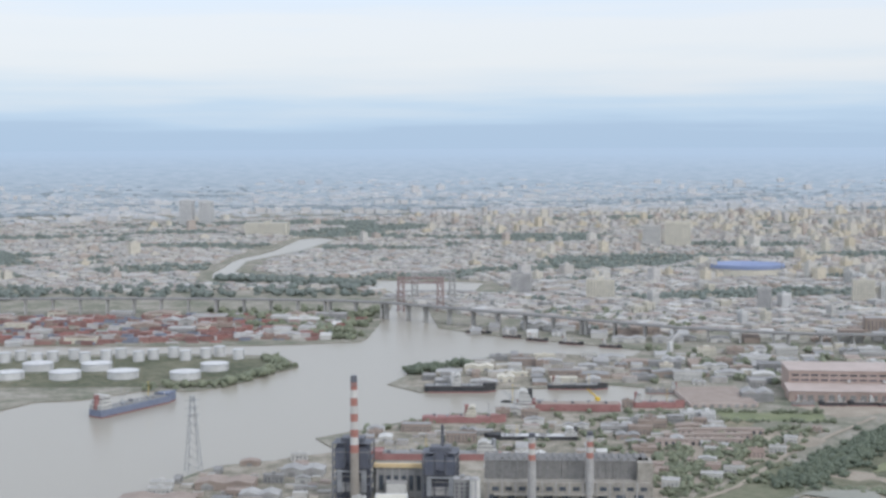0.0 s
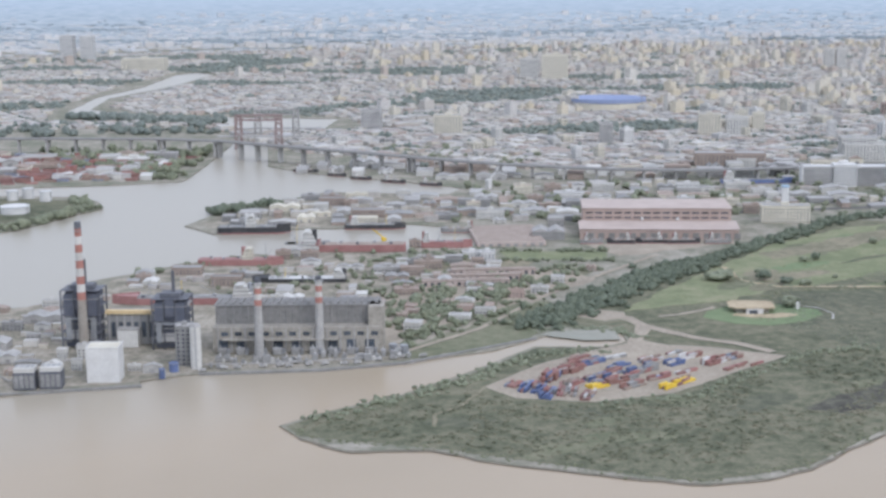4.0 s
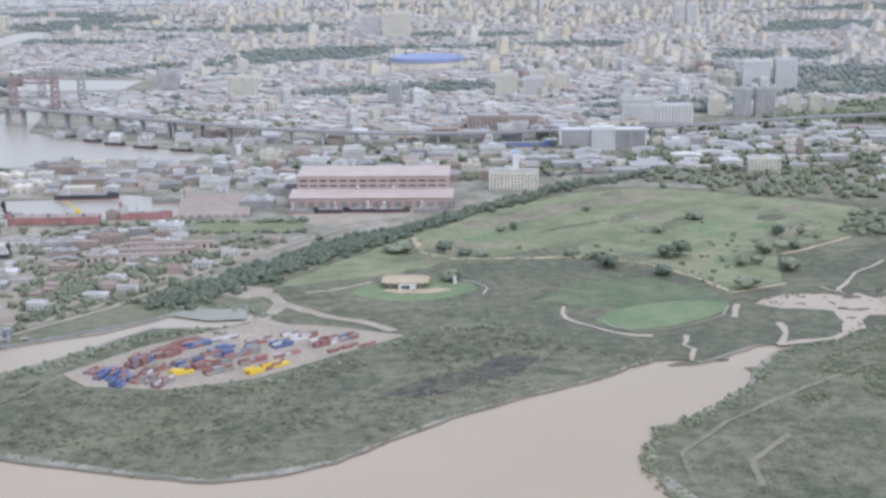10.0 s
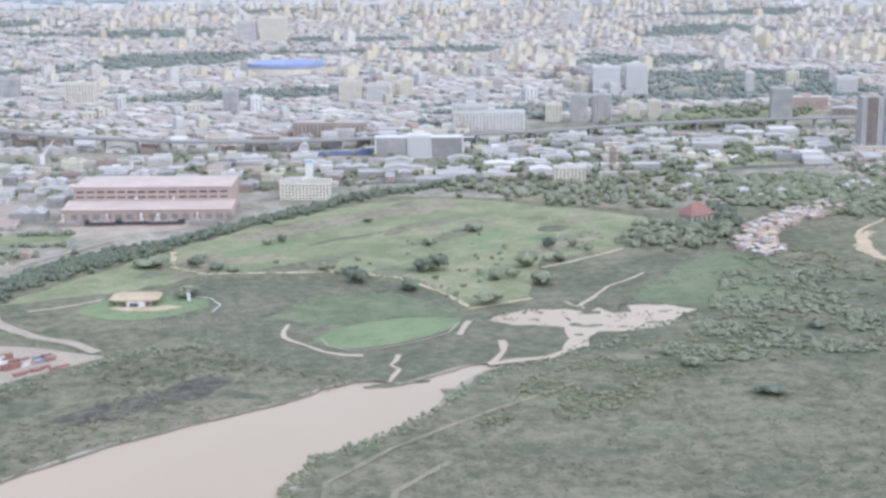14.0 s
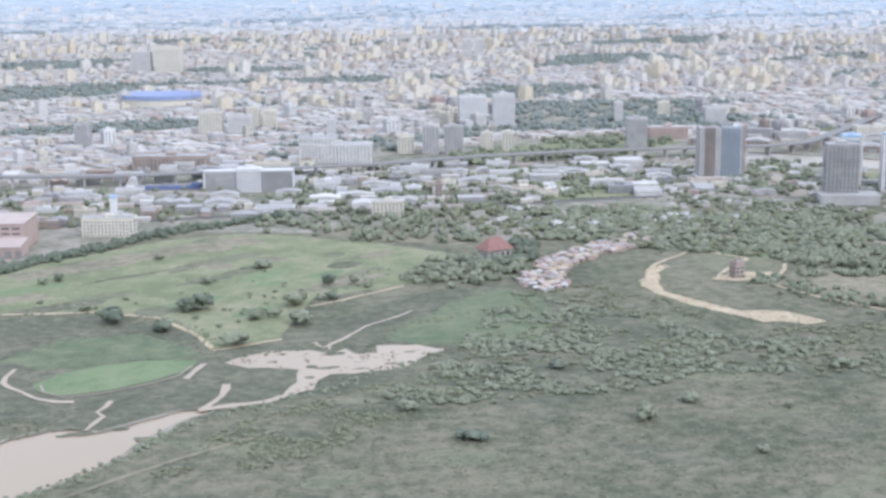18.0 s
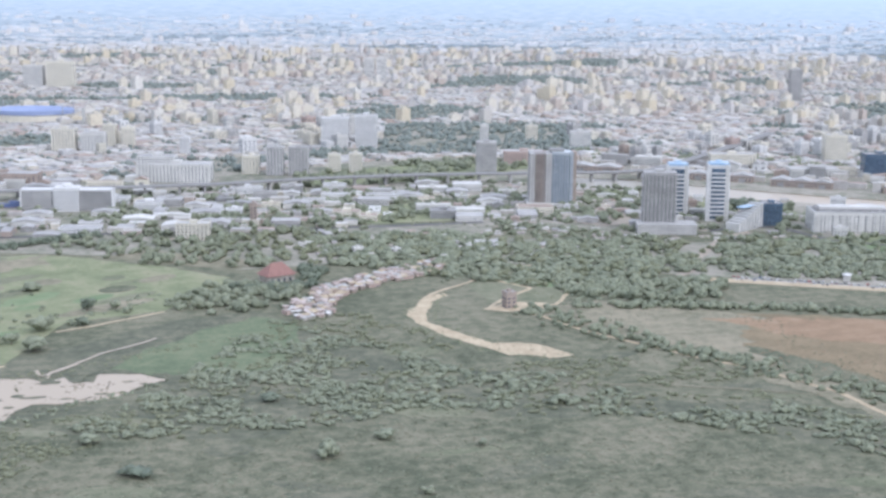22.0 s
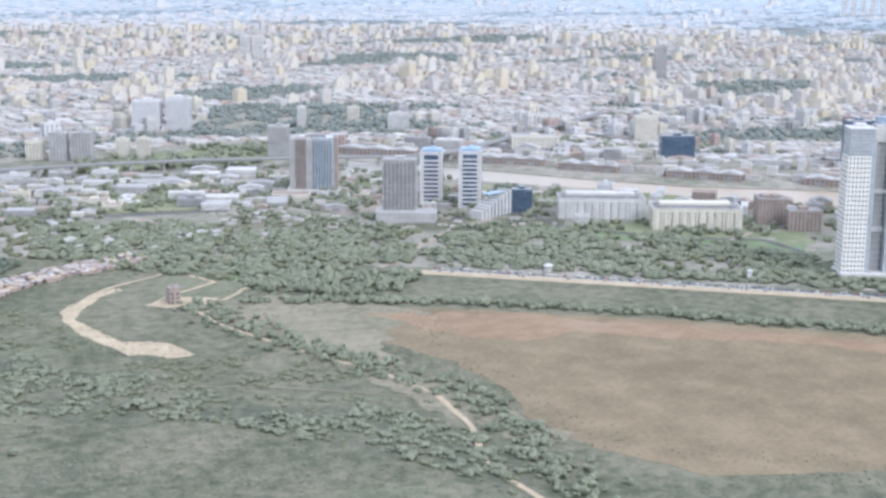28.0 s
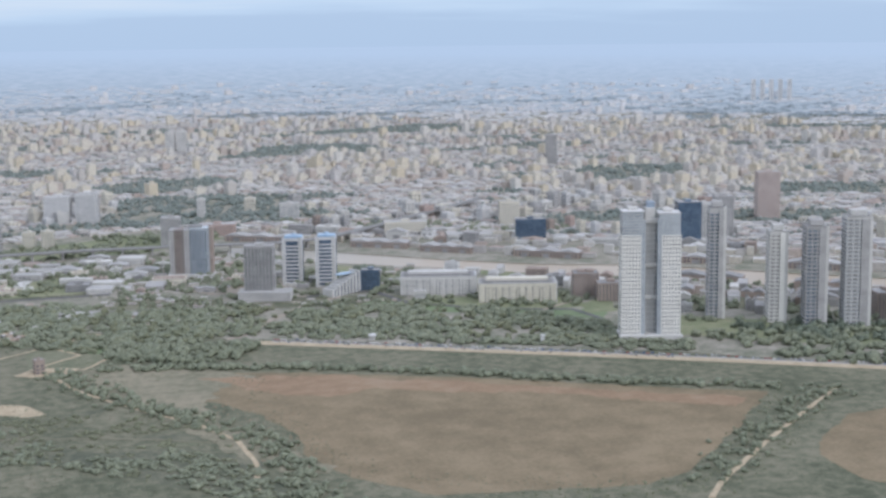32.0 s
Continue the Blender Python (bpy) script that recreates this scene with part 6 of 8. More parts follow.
WALLS = {"white": "white", "pale": "pale", "concrete": "grey concrete", "cream": "cream", "grey": "dark grey", "brown": "brown brick", "pink": "salmon"}
used += [(29, 560, 12), (63, 556, 10), (48, 566, 12), (111, 546, 38), (85, 546, 14), (140, 543, 12), (40, 514, 9), (70, 526, 6), (-20, 507, 6), (-5, 510, 6), (-12, 533, 9),
         (-36, 532, 7), (-58, 520, 7), (18, 508, 9), (92, 707, 22), (66, 629, 34), (118, 663, 24), (153, 719, 28), (318, 752, 46), (280, 752, 26), (356, 744, 26), (256, 744, 12),
         (398, 766, 18), (486, 884, 26), (303, 568, 12), (436, 905, 26), (300, 720, 14), (330, 716, 14), (237, 740, 26), (780, 840, 20), (812, 741, 16), (841, 786, 10), (860, 770, 10),
         (862, 738, 16), (884, 748, 9), (550, 778, 12), (95, 534, 3), (118, 536, 3), (196, 715, 14), (990, 551, 22), (248, 690, 34)]
LIGHT = [("white", "concrete"), ("pale", "pale"), ("pale", "concrete"), ("cream", "brown"), ("pale", "concrete"), ("concrete", "concrete")]
DULL = [("grey", "grey"), ("concrete", "concrete"), ("brown", "brown"), ("grey", "concrete"), ("pale", "concrete"), ("brown", "grey")]
fill([(-105, 510), (10, 520), (20, 560), (15, 640), (-28, 622), (-60, 575)], 30, 4, 10, 1.5, 3.4, -10, DULL, "works_building", "low %s works building at the power station", "works")
fill([(20, 515), (60, 520), (60, 545), (20, 548)], 9, 3, 7, 2, 5, -10, LIGHT, "works_building", "small %s plant building", "works")
fill([(60, 640), (140, 580), (180, 640), (240, 680), (170, 755), (80, 715), (35, 680)], 40, 5, 15, 2, 4.5, -10, DULL + LIGHT[:2], "dock_shed", "low %s dockside shed", "shed")
fill([(150, 560), (190, 575), (240, 640), (270, 668), (200, 660), (160, 610)], 22, 4, 9, 2, 3.6, -20, [("pink", "brown"), ("brown", "brown"), ("pale", "concrete")], "works_house", "low %s works house", "house")
fill([(80, 800), (190, 808), (230, 800), (230, 898), (150, 915), (90, 850)], 34, 7, 20, 2.5, 4.5, -9, DULL + [("cream", "cream")], "shipyard_shed", "low %s shipyard shed", "shed")
fill([(215, 800), (270, 775), (300, 790), (480, 800), (480, 860), (440, 890), (300, 905), (240, 915)], 62, 7, 20, 2, 5, -12, LIGHT + DULL, "yard_building", "low %s yard building", "works")
fill([(130, 1030), (240, 960), (420, 935), (540, 940), (540, 1005), (420, 975), (300, 985), (180, 1060)], 46, 9, 26, 3, 6.5, -12, LIGHT + DULL[:3], "riverside_warehouse", "wide %s riverside warehouse", "warehouse")
fill([(490, 800), (600, 800), (760, 800), (770, 900), (720, 935), (560, 925), (500, 900)], 60, 7, 24, 2, 5, -14, LIGHT * 2 + DULL[:2], "market_hall", "low %s roofed hall", "hall")
fill([(700, 780), (760, 790), (800, 760), (900, 760), (930, 800), (850, 870), (770, 890), (690, 830)], 34, 5, 13, 2, 4, -16, LIGHT + [("brown", "brown")], "site_building", "low %s site building", "building")
fill([(-260, 1000), (40, 998), (70, 1060), (60, 1120), (-260, 1180)], 40, 9, 28, 2.5, 6, -8, LIGHT + [("brown", "brown")], "port_building", "wide %s port building", "warehouse")
for zone, nb in (([(-250, 1005), (30, 1003), (50, 1060), (-250, 1075)], 420), ([(-250, 1085), (60, 1075), (70, 1130), (-250, 1160)], 420)):
    PORT_ROWS.append((zone, nb))
fill([(1000, 705), (1060, 655), (1200, 560), (1280, 555), (1150, 650), (1060, 712), (1000, 755)], 22, 8, 17, 4, 9, -32, DULL + LIGHT[:3], "dock_block", "%s brick-trimmed block by the basin", "building")
fill([(865, 1010), (960, 940), (1060, 868), (1200, 765), (1230, 795), (1080, 905), (960, 985), (885, 1045)], 34, 8, 20, 3, 9, -34, LIGHT * 2 + DULL[:3], "basin_block", "%s block behind the dock houses", "building")
fill([(890, 700), (935, 690), (1000, 640), (1010, 660), (940, 730), (900, 770)], 6, 5, 10, 3, 5, -20, LIGHT, "garden_house", "low %s house in the gardens", "building")
fill([(600, 720), (690, 700), (760, 680), (700, 760), (610, 780)], 20, 3, 8, 1.6, 3, 10, LIGHT, "park_house", "small %s house among the trees", "house", 0.8)
fill([(930, 760), (1010, 700), (1060, 690), (1000, 760), (950, 800)], 10, 6, 12, 4, 8, -30, LIGHT[:3], "office_house", "low %s building by the dock", "building")
fill([(1010, 610), (1080, 585), (1110, 600), (1180, 540), (1200, 560), (1110, 660), (1040, 650)], 16, 6, 12, 4, 10, -24, DULL + LIGHT[:2], "town_block", "%s block between the towers", "building")
b = thing("quay_crane", 256, 916, 0, 30, "white luffing crane on the quay", "crane")
part("portal", box(0, 0, 0, 3, 3, 4, bevel=0.2), M["white"], b)
part("cabin", box(0, 0, 4, 3.4, 2.4, 2.4, bevel=0.1), M["white"], b)
part("jib", beam(bmesh.new(), (0, 0, 5), (9, 0, 14), 0.5), M["white"], b)
part("tie", beam(bmesh.new(), (-1, 0, 8), (9, 0, 14), 0.2), M["steel"], b)
b = thing("quay_crane", 166, 733, 4, 200, "yellow crane on the dredger", "crane")
part("cabin", box(0, 0, 0, 2.2, 2, 1.8, bevel=0.1), M["yellow"], b)
part("jib", beam(bmesh.new(), (0, 0, 1.5), (6, 0, 6.5), 0.6), M["yellow"], b)
b = thing("signal_float", 128, 735, 3.5, 0, "bright red and white mast top", "marker")
part("drum", tube(0, 0, 0, 1.7, 1.7, 1.4, 16), M["orange"], b)
part("pole", tube(0, 0, 1.6, 0.7, 0.3, 4.5, 10), M["white"], b)

# ---- shanty settlement ----
SHANTY = [(568, 598), (576, 580), (590, 588), (594, 610), (604, 625), (618, 637), (635, 649), (658, 662), (665, 680), (659, 691), (643, 678), (630, 668), (610, 652), (594, 640), (583, 626)]
hrng = np.random.default_rng(3)
shack_pts = []
while len(shack_pts) < 205:
    px, py = hrng.uniform(565, 668), hrng.uniform(578, 692)
    if inside(SHANTY, [px], [py])[0] and noise.noise(Vector((px * 0.09, py * 0.09, 3))) > -0.22 and all((px - a) ** 2 + (py - c) ** 2 > 5.0 for a, c in shack_pts):
        shack_pts.append((px, py))
protos = []
for k, (wk, rk) in enumerate((("stained", "pale"), ("brown", "pinkroof"), ("pink", "brown"), ("stained", "concrete"), ("pink", "sand"))):
    w, d, h = 2.6 + 0.5 * k % 1.3, 2.2 + 0.2 * k, 1.3 + 0.25 * (k % 3)
    b = thing("shack", *shack_pts[k], 0.1, 20 * k, "small self-built brick shack with a tin roof", "shack", "shacks of the settlement")
    part("wall", box(0, 0, 0, w, d, h, bevel=0.04), M[wk], b)
    part("roof", box(0.05, 0, h, w + 0.3, d + 0.3, 0.12), M[rk], b).rotation_euler.y = 0.05
    part("doorway", box(0.3, -d / 2 - 0.02, 0, 0.5, 0.08, 0.9), M["window"], b)
    protos.append(b)
for k, (px, py) in enumerate(shack_pts[5:]):
    copy_thing(protos[k % 5], pose(px, py, 0.1, 0, 0, float(hrng.uniform(0, 40)) + 90 * (k % 4)))

# ---- trees that stand alone ----


def tree(x, y, h, w, key, label, seed):
    b = thing("tree", x, y, 0.1, seed * 40, label, "tree", "trees on the meadow")
    bm = tube(0, 0, -0.2, h * 0.05, h * 0.03, h * 0.5, 8)
    for k in range(4):
        a = k * 1.6 + seed
        beam(bm, (0, 0, h * 0.3), (math.cos(a) * w * 0.28, math.sin(a) * w * 0.28, h * 0.62), h * 0.025)
    part("trunk", bm, M["bark"], b)
    w, h = w * 1.5, h * 1.25
    v, f = crown_shape(60 + seed, 9, 170, 0.8, 2)
    me = bpy.data.meshes.new("crown")
    me.from_pydata([(p[0] * w, p[1] * w, p[2] * h) for p in v], [], [tuple(q) for q in f])
    me.polygons.foreach_set("use_smooth", [True] * len(f))
    me.materials.append(M[key])
    o = new("crown", me)
    o.parent = b
    return b


MEADOW_TREES = [(425, 592, 7, 12), (464, 665, 4, 6.5), (436, 639, 3.5, 5), (372, 662, 4, 4), (365, 659, 3, 4), (333, 633, 4, 5), (394, 579, 6, 7.5),
                (449, 570, 5, 6), (457, 570, 4, 5), (488, 620, 6, 4.5), (500, 619, 4, 4), (437, 534, 5, 9), (411, 562, 5, 7), (466, 558, 6, 9),
                (468, 588, 6, 7), (338, 615, 3, 5), (383, 604, 3, 4), (419, 698, 3, 5), (394, 595, 3, 6), (504, 612, 3, 3), (345, 611, 3, 5), (485, 594, 4, 5),
                (324, 575, 4, 8), (310, 628, 5, 12), (330, 622, 5, 5), (552, 410, 5.5, 5.5), (573, 423, 3, 5), (544, 472, 3, 6), (641, 446, 3, 6), (482, 440, 3, 6),
                (494, 407, 3, 7), (602, 409, 2, 2.5), (574, 372, 2.5, 3), (892, 800, 8, 11), (1010, 570, 6, 8)]

# ---- stuff: vegetation and the built-up city ----


def boxes_mesh(name, rows, materials, label, category, kind="stuff"):
    """rows: x, y, z, w, d, h, turn in radians; walls take the first material, roofs the second."""
    a = np.asarray(rows, float)
    n = len(a)
    sx = np.array([-1, 1, 1, -1, -1, 1, 1, -1]) / 2
    sy = np.array([-1, -1, 1, 1, -1, -1, 1, 1]) / 2
    sz = np.array([0, 0, 0, 0, 1, 1, 1, 1])
    X, Y = a[:, 3:4] * sx, a[:, 4:5] * sy
    c, s = np.cos(a[:, 6:7]), np.sin(a[:, 6:7])
    v = np.stack([a[:, 0:1] + X * c - Y * s, a[:, 1:2] + X * s + Y * c, a[:, 2:3] + a[:, 5:6] * sz], -1).reshape(-1, 3)
    f = np.array([(0, 1, 5, 4), (1, 2, 6, 5), (2, 3, 7, 6), (3, 0, 4, 7), (4, 5, 6, 7)])
    f = (np.arange(n)[:, None, None] * 8 + f).reshape(-1, 4)
    me = bpy.data.meshes.new(name)
    me.vertices.add(len(v))
    me.vertices.foreach_set("co", v.ravel())
    me.loops.add(f.size)
    me.loops.foreach_set("vertex_index", f.ravel())
    me.polygons.add(len(f))
    me.polygons.foreach_set("loop_start", np.arange(len(f)) * 4)
    for m in materials:
        me.materials.append(m)
    me.polygons.foreach_set("material_index", np.tile([0, 0, 0, 0, 1], n))
    me.polygons.foreach_set("use_smooth", [False] * len(f))
    me.update(calc_edges=True)
    return tagged(new(name, me), label, category, kind=kind)


def merged(name, base_v, base_f, rows, material, label, category):
    """Many copies of one small mesh, x y z scale_xy scale_z turn, joined."""
    a = np.asarray(rows, float)
    n, nv = len(a), len(base_v)
    c, s = np.cos(a[:, 5:6]), np.sin(a[:, 5:6])
    bx, by, bz = base_v[:, 0], base_v[:, 1], base_v[:, 2]
    v = np.stack([a[:, 0:1] + a[:, 3:4] * (bx * c - by * s), a[:, 1:2] + a[:, 3:4] * (bx * s + by * c), a[:, 2:3] + a[:, 4:5] * bz], -1).reshape(-1, 3)
    f = (np.arange(n)[:, None, None] * nv + base_f).reshape(-1, 3)
    me = bpy.data.meshes.new(name)
    me.vertices.add(len(v))
    me.vertices.foreach_set("co", v.ravel())
    me.loops.add(f.size)
    me.loops.foreach_set("vertex_index", f.ravel())
    me.polygons.add(len(f))
    me.polygons.foreach_set("loop_start", np.arange(len(f)) * 3)
    me.polygons.foreach_set("use_smooth", [True] * len(f))
    me.materials.append(material)
    me.update(calc_edges=True)
    return tagged(new(name, me), label, category, kind="stuff")


def crown_shape(seed, lobes, leaves, flat=0.8, core=1):
    """A crown of uneven lobes with loose leaf clumps, about one metre wide and high, its foot at the origin."""
    rng = np.random.default_rng(seed)
    bm = bmesh.new()
    centres = []
    for k in range(lobes):
        a, r = rng.uniform(0, 6.28), rng.uniform(0.10, 0.38) if k else 0
        centres.append((r * math.cos(a), r * math.sin(a), rng.uniform(0.38, 0.72), rng.uniform(0.11, 0.22) if k else 0.28))
    for x, y, z, r in centres:
        got = bmesh.ops.create_icosphere(bm, subdivisions=core, radius=r, matrix=Matrix.Translation((x, y, z * flat)))
        for v in got["verts"]:
            v.co += noise.noise_vector(v.co * 7 + Vector((seed, 0, 0))) * r * 0.8
    for _ in range(leaves):
        x, y, z, r = centres[rng.integers(len(centres))]
        d = Vector(rng.normal(size=3)).normalized()
        p = Vector((x, y, z * flat)) + d * r * rng.uniform(0.85, 1.25)
        t = d.orthogonal().normalized() * rng.uniform(0.04, 0.10)
        u = (d + Vector(rng.normal(size=3)) * 0.6).cross(t).normalized() * rng.uniform(0.05, 0.10)
        bm.faces.new([bm.verts.new(p + q) for q in (t, u, -t)])
    bmesh.ops.triangulate(bm, faces=bm.faces)
    bm.verts.index_update()
    v = np.array([tuple(q.co) for q in bm.verts])
    f = np.array([[q.index for q in fc.verts] for fc in bm.faces])
    bm.free()
    v[:, 2] = np.maximum(v[:, 2], 0.0)
    return v, f


CROWNS = [crown_shape(k, 9, 120) for k in range(4)]
BUSHES = [crown_shape(20 + k, 4, 22, 0.55, 1) for k in range(3)]


def scatter(poly, count, rng):
    p = np.array(poly)
    lo, hi = p.min(0), p.max(0)
    got = np.zeros((0, 2))
    while len(got) < count:
        q = rng.uniform(lo, hi, (count * 2, 2))
        got = np.vstack([got, q[inside(poly, q[:, 0], q[:, 1])]])
    return got[:count]


def along(line, count, width, rng):
    p = np.array(line, float)
    seg = np.hypot(*np.diff(p, axis=0).T)
    at = rng.uniform(0, seg.sum(), count)
    k = np.minimum(np.searchsorted(np.cumsum(seg), at), len(seg) - 1)
    f = ((at - np.concatenate([[0], np.cumsum(seg)])[k]) / seg[k])[:, None]
    return p[k] * (1 - f) + p[k + 1] * f + rng.normal(size=(count, 2)) * width / 3


def trees(name, pts, lo, hi, material, label, category="trees", base=CROWNS, tall=1.0, z=0.0):
    n = len(pts)
    s = RNG.uniform(lo, hi, n)
    which = RNG.integers(len(base), size=n)
    rows = np.column_stack([pts, z - 0.18 * s * tall, s * RNG.uniform(0.85, 1.2, n), s * tall * RNG.uniform(0.8, 1.25, n), RNG.uniform(0, 6.28, n)])
    for k in range(len(base)):
        if (which == k).any():
            merged(name, *base[k], rows[which == k], material, label, category)


def thin(pts, freq, level, seed):
    keep = [noise.noise(Vector((x * freq, y * freq, seed))) > level for x, y in pts]
    return pts[np.array(keep)]


# dark belt of trees along the meadow
trees("tree_belt", along([(206, 561), (243, 598), (282, 638), (311, 664)], 760, 16, RNG), 2.6, 5.2, M["leaf_dark"], "dense dark belt of trees")
trees("tree_belt_north", along([(311, 662), (368, 711), (427, 762), (500, 795)], 420, 9, RNG), 2.6, 5, M["leaf_dark"], "dense dark belt of trees along the meadow")
trees("forest_park", thin(scatter([(610, 690), (703, 612), (770, 606), (796, 625), (957, 538), (1000, 512), (1010, 540), (985, 590), (960, 640), (894, 690),
                              (832, 695), (772, 712), (688, 760), (610, 770)], 2300, RNG), 0.028, -0.30, 8), 3.0, 9.0, M["leaf"], "dense green park woodland", tall=0.60)
trees("forest_park_light", scatter([(610, 690), (703, 612), (793, 634), (962, 545), (985, 590), (894, 690), (772, 712), (600, 790), (500, 762)], 520, RNG), 3.5, 6, M["shrub"], "lighter green trees of the park")
trees("forest_works", scatter([(700, 600), (745, 575), (770, 580), (785, 606), (740, 640), (715, 620)], 130, RNG), 4, 7, M["leaf"], "green woodland beside the lagoon")
trees("forest_lagoon", along([(700, 578), (735, 570), (800, 548), (869, 510), (939, 466), (1005, 432)], 330, 7, RNG), 3, 5, M["leaf"], "row of bushy trees along the lagoon")
trees("forest_east", scatter([(1040, 470), (1180, 390), (1260, 420), (1130, 520), (1060, 545), (1010, 555)], 340, RNG), 4.5, 8, M["leaf"], "green woodland below the towers")
trees("forest_path", along([(675, 580), (700, 520), (735, 462), (757, 420), (758, 380), (757, 330)], 360, 16, RNG), 2.5, 4.5, M["leaf"], "thick bushes along the path")
trees("forest_east_path", along([(1025, 425), (990, 400), (945, 362), (905, 318)], 170, 16, RNG), 2, 4, M["leaf"], "thick bushes between the lagoons")
trees("forest_meadow", scatter([(540, 600), (520, 618), (540, 655), (572, 655), (590, 640), (565, 605)], 110, RNG), 3.5, 7, M["leaf"], "clump of dark trees beside the red roof")
trees("forest_north", scatter([(470, 755), (500, 725), (540, 700), (580, 690), (600, 720), (560, 790), (480, 800)], 130, RNG), 4, 7, M["leaf"], "trees among the works buildings")
trees("forest_west", scatter([(120, 560), (160, 545), (210, 620), (278, 672), (262, 668), (200, 672), (150, 640)], 170, RNG), 2.5, 5, M["leaf"], "scattered trees among the works")
trees("forest_yard", scatter([(60, 640), (170, 640), (205, 700), (190, 735), (120, 735)], 110, RNG), 2.5, 4.5, M["leaf"], "scattered trees on the dockside")
trees("forest_spit", along([(-77, 822), (-30, 830), (4, 890), (-10, 930)], 70, 9, RNG), 4, 8, M["leaf"], "trees on the grassy spit")
trees("forest_shipyard", along([(75, 850), (100, 872), (120, 880)], 40, 9, RNG), 5, 9, M["leaf_dark"], "dark trees at the shipyard point")
trees("forest_bridge", scatter([(20, 1010), (55, 1000), (85, 1165), (-60, 1170), (-20, 1080)], 200, RNG), 5, 9, M["leaf"], "woodland beside the river")
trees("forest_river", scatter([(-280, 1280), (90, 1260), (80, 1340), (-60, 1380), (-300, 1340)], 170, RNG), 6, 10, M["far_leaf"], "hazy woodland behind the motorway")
BELT = [(470, 452), (500, 482), (536, 540), (565, 584), (579, 557), (608, 520), (625, 492), (658, 476), (676, 440), (714, 430), (742, 405), (752, 360), (738, 335), (724, 365),
        (700, 392), (661, 425), (625, 434), (590, 452), (562, 440), (536, 433), (500, 440)]
MIDDLE = [(566, 582), (600, 590), (618, 570), (637, 500), (668, 494), (700, 500), (735, 450), (742, 410), (714, 432), (676, 442), (658, 478), (625, 494), (608, 522), (579, 559)]
FLAT = [(350, 320), (385, 400), (425, 445), (470, 450), (536, 430), (590, 448), (661, 420), (724, 360), (742, 325), (600, 290)]
trees("scrub_bushes", thin(scatter([(348, 312), (348, 384), (384, 408), (419, 450), (474, 474), (516, 502), (560, 530), (600, 565), (618, 580), (640, 520),
                                    (690, 545), (745, 480), (750, 330), (895, 245), (600, 262)], 5200, RNG), 0.02, -0.18, 1), 0.7, 1.8, M["scrub"],
      "low green bushes of the scrubland", "bushes", BUSHES, 0.36)
trees("scrub_thicket", thin(scatter(BELT, 2700, RNG), 0.045, -0.08, 4), 1.2, 4.8, M["leaf"], "dark thickets on the scrubland", "bushes", CROWNS, 0.60)
trees("scrub_thicket_pale", thin(scatter(BELT, 1100, RNG), 0.04, -0.1, 12), 1.4, 3.4, M["shrub"], "paler bushes among the thickets", "bushes", CROWNS, 0.55)
trees("scrub_thicket_low", thin(scatter(MIDDLE, 900, RNG), 0.05, 0.0, 14), 1.3, 3.4, M["shrub"], "green bushes above the sand", "bushes", CROWNS, 0.52)
trees("scrub_bank", thin(scatter([(390, 395), (425, 440), (500, 485), (520, 470), (470, 425), (420, 385)], 900, RNG), 0.045, 0.0, 44), 1.2, 3.0, M["shrub"], "bushes above the creek bank", "bushes", CROWNS, 0.5)
trees("scrub_dots", thin(scatter(FLAT, 2000, RNG), 0.03, -0.1, 24), 0.5, 1.5, M["leaf"], "single dark bushes on the scrubland", "bushes", BUSHES, 0.6)
trees("scrub_grass", thin(scatter(FLAT, 4200, RNG), 0.06, -0.15, 25), 0.7, 1.9, M["scrub"], "pale grass tufts on the open scrub", "grass", BUSHES, 0.3)
trees("scrub_grass_dark", thin(scatter(FLAT, 2400, RNG), 0.045, 0.0, 27), 0.7, 1.6, M["marsh"], "dark grass tufts on the open scrub", "grass", BUSHES, 0.3)
trees("tip_bushes", thin(scatter([(104, 446), (145, 424), (192, 395), (218, 381), (250, 388), (290, 417), (370, 456), (320, 505), (292, 494), (262, 474),
                                  (235, 456), (205, 452), (180, 460), (168, 478), (140, 468)], 3000, RNG), 0.03, -0.15, 2), 1.0, 2.8, M["scrub"],
      "low bushes on the point", "bushes", BUSHES, 0.42)
trees("yard_thicket", along([(110, 455), (145, 474), (170, 492), (200, 518), (226, 520)], 240, 8, RNG), 1.8, 3.4, M["leaf"], "thicket along the inlet", "bushes", BUSHES)
trees("yard_thicket_south", along([(205, 452), (240, 456), (270, 478), (300, 500), (330, 505)], 200, 7, RNG), 1.5, 3, M["leaf"], "thicket beside the yard", "bushes", BUSHES)
trees("shore_bushes", along([(345, 384), (382, 407), (405, 438), (419, 450), (460, 468), (510, 500)], 260, 5, RNG), 1.2, 2.6, M["leaf"], "bushes on the creek bank", "bushes", BUSHES)
trees("meadow_bushes", thin(scatter([(335, 600), (400, 590), (425, 540), (480, 580), (520, 620), (470, 660), (380, 640)], 130, RNG), 0.05, 0.1, 3), 1.5, 3.2, M["leaf"],
      "bushes dotted over the meadow", "bushes")
trees("lagoon_tufts", scatter([(860, 330), (900, 330), (990, 425), (1025, 420), (960, 350), (905, 300), (800, 330)], 420, RNG), 0.8, 2.0, M["shrub"], "pale tufts beside the lagoon", "bushes", BUSHES)

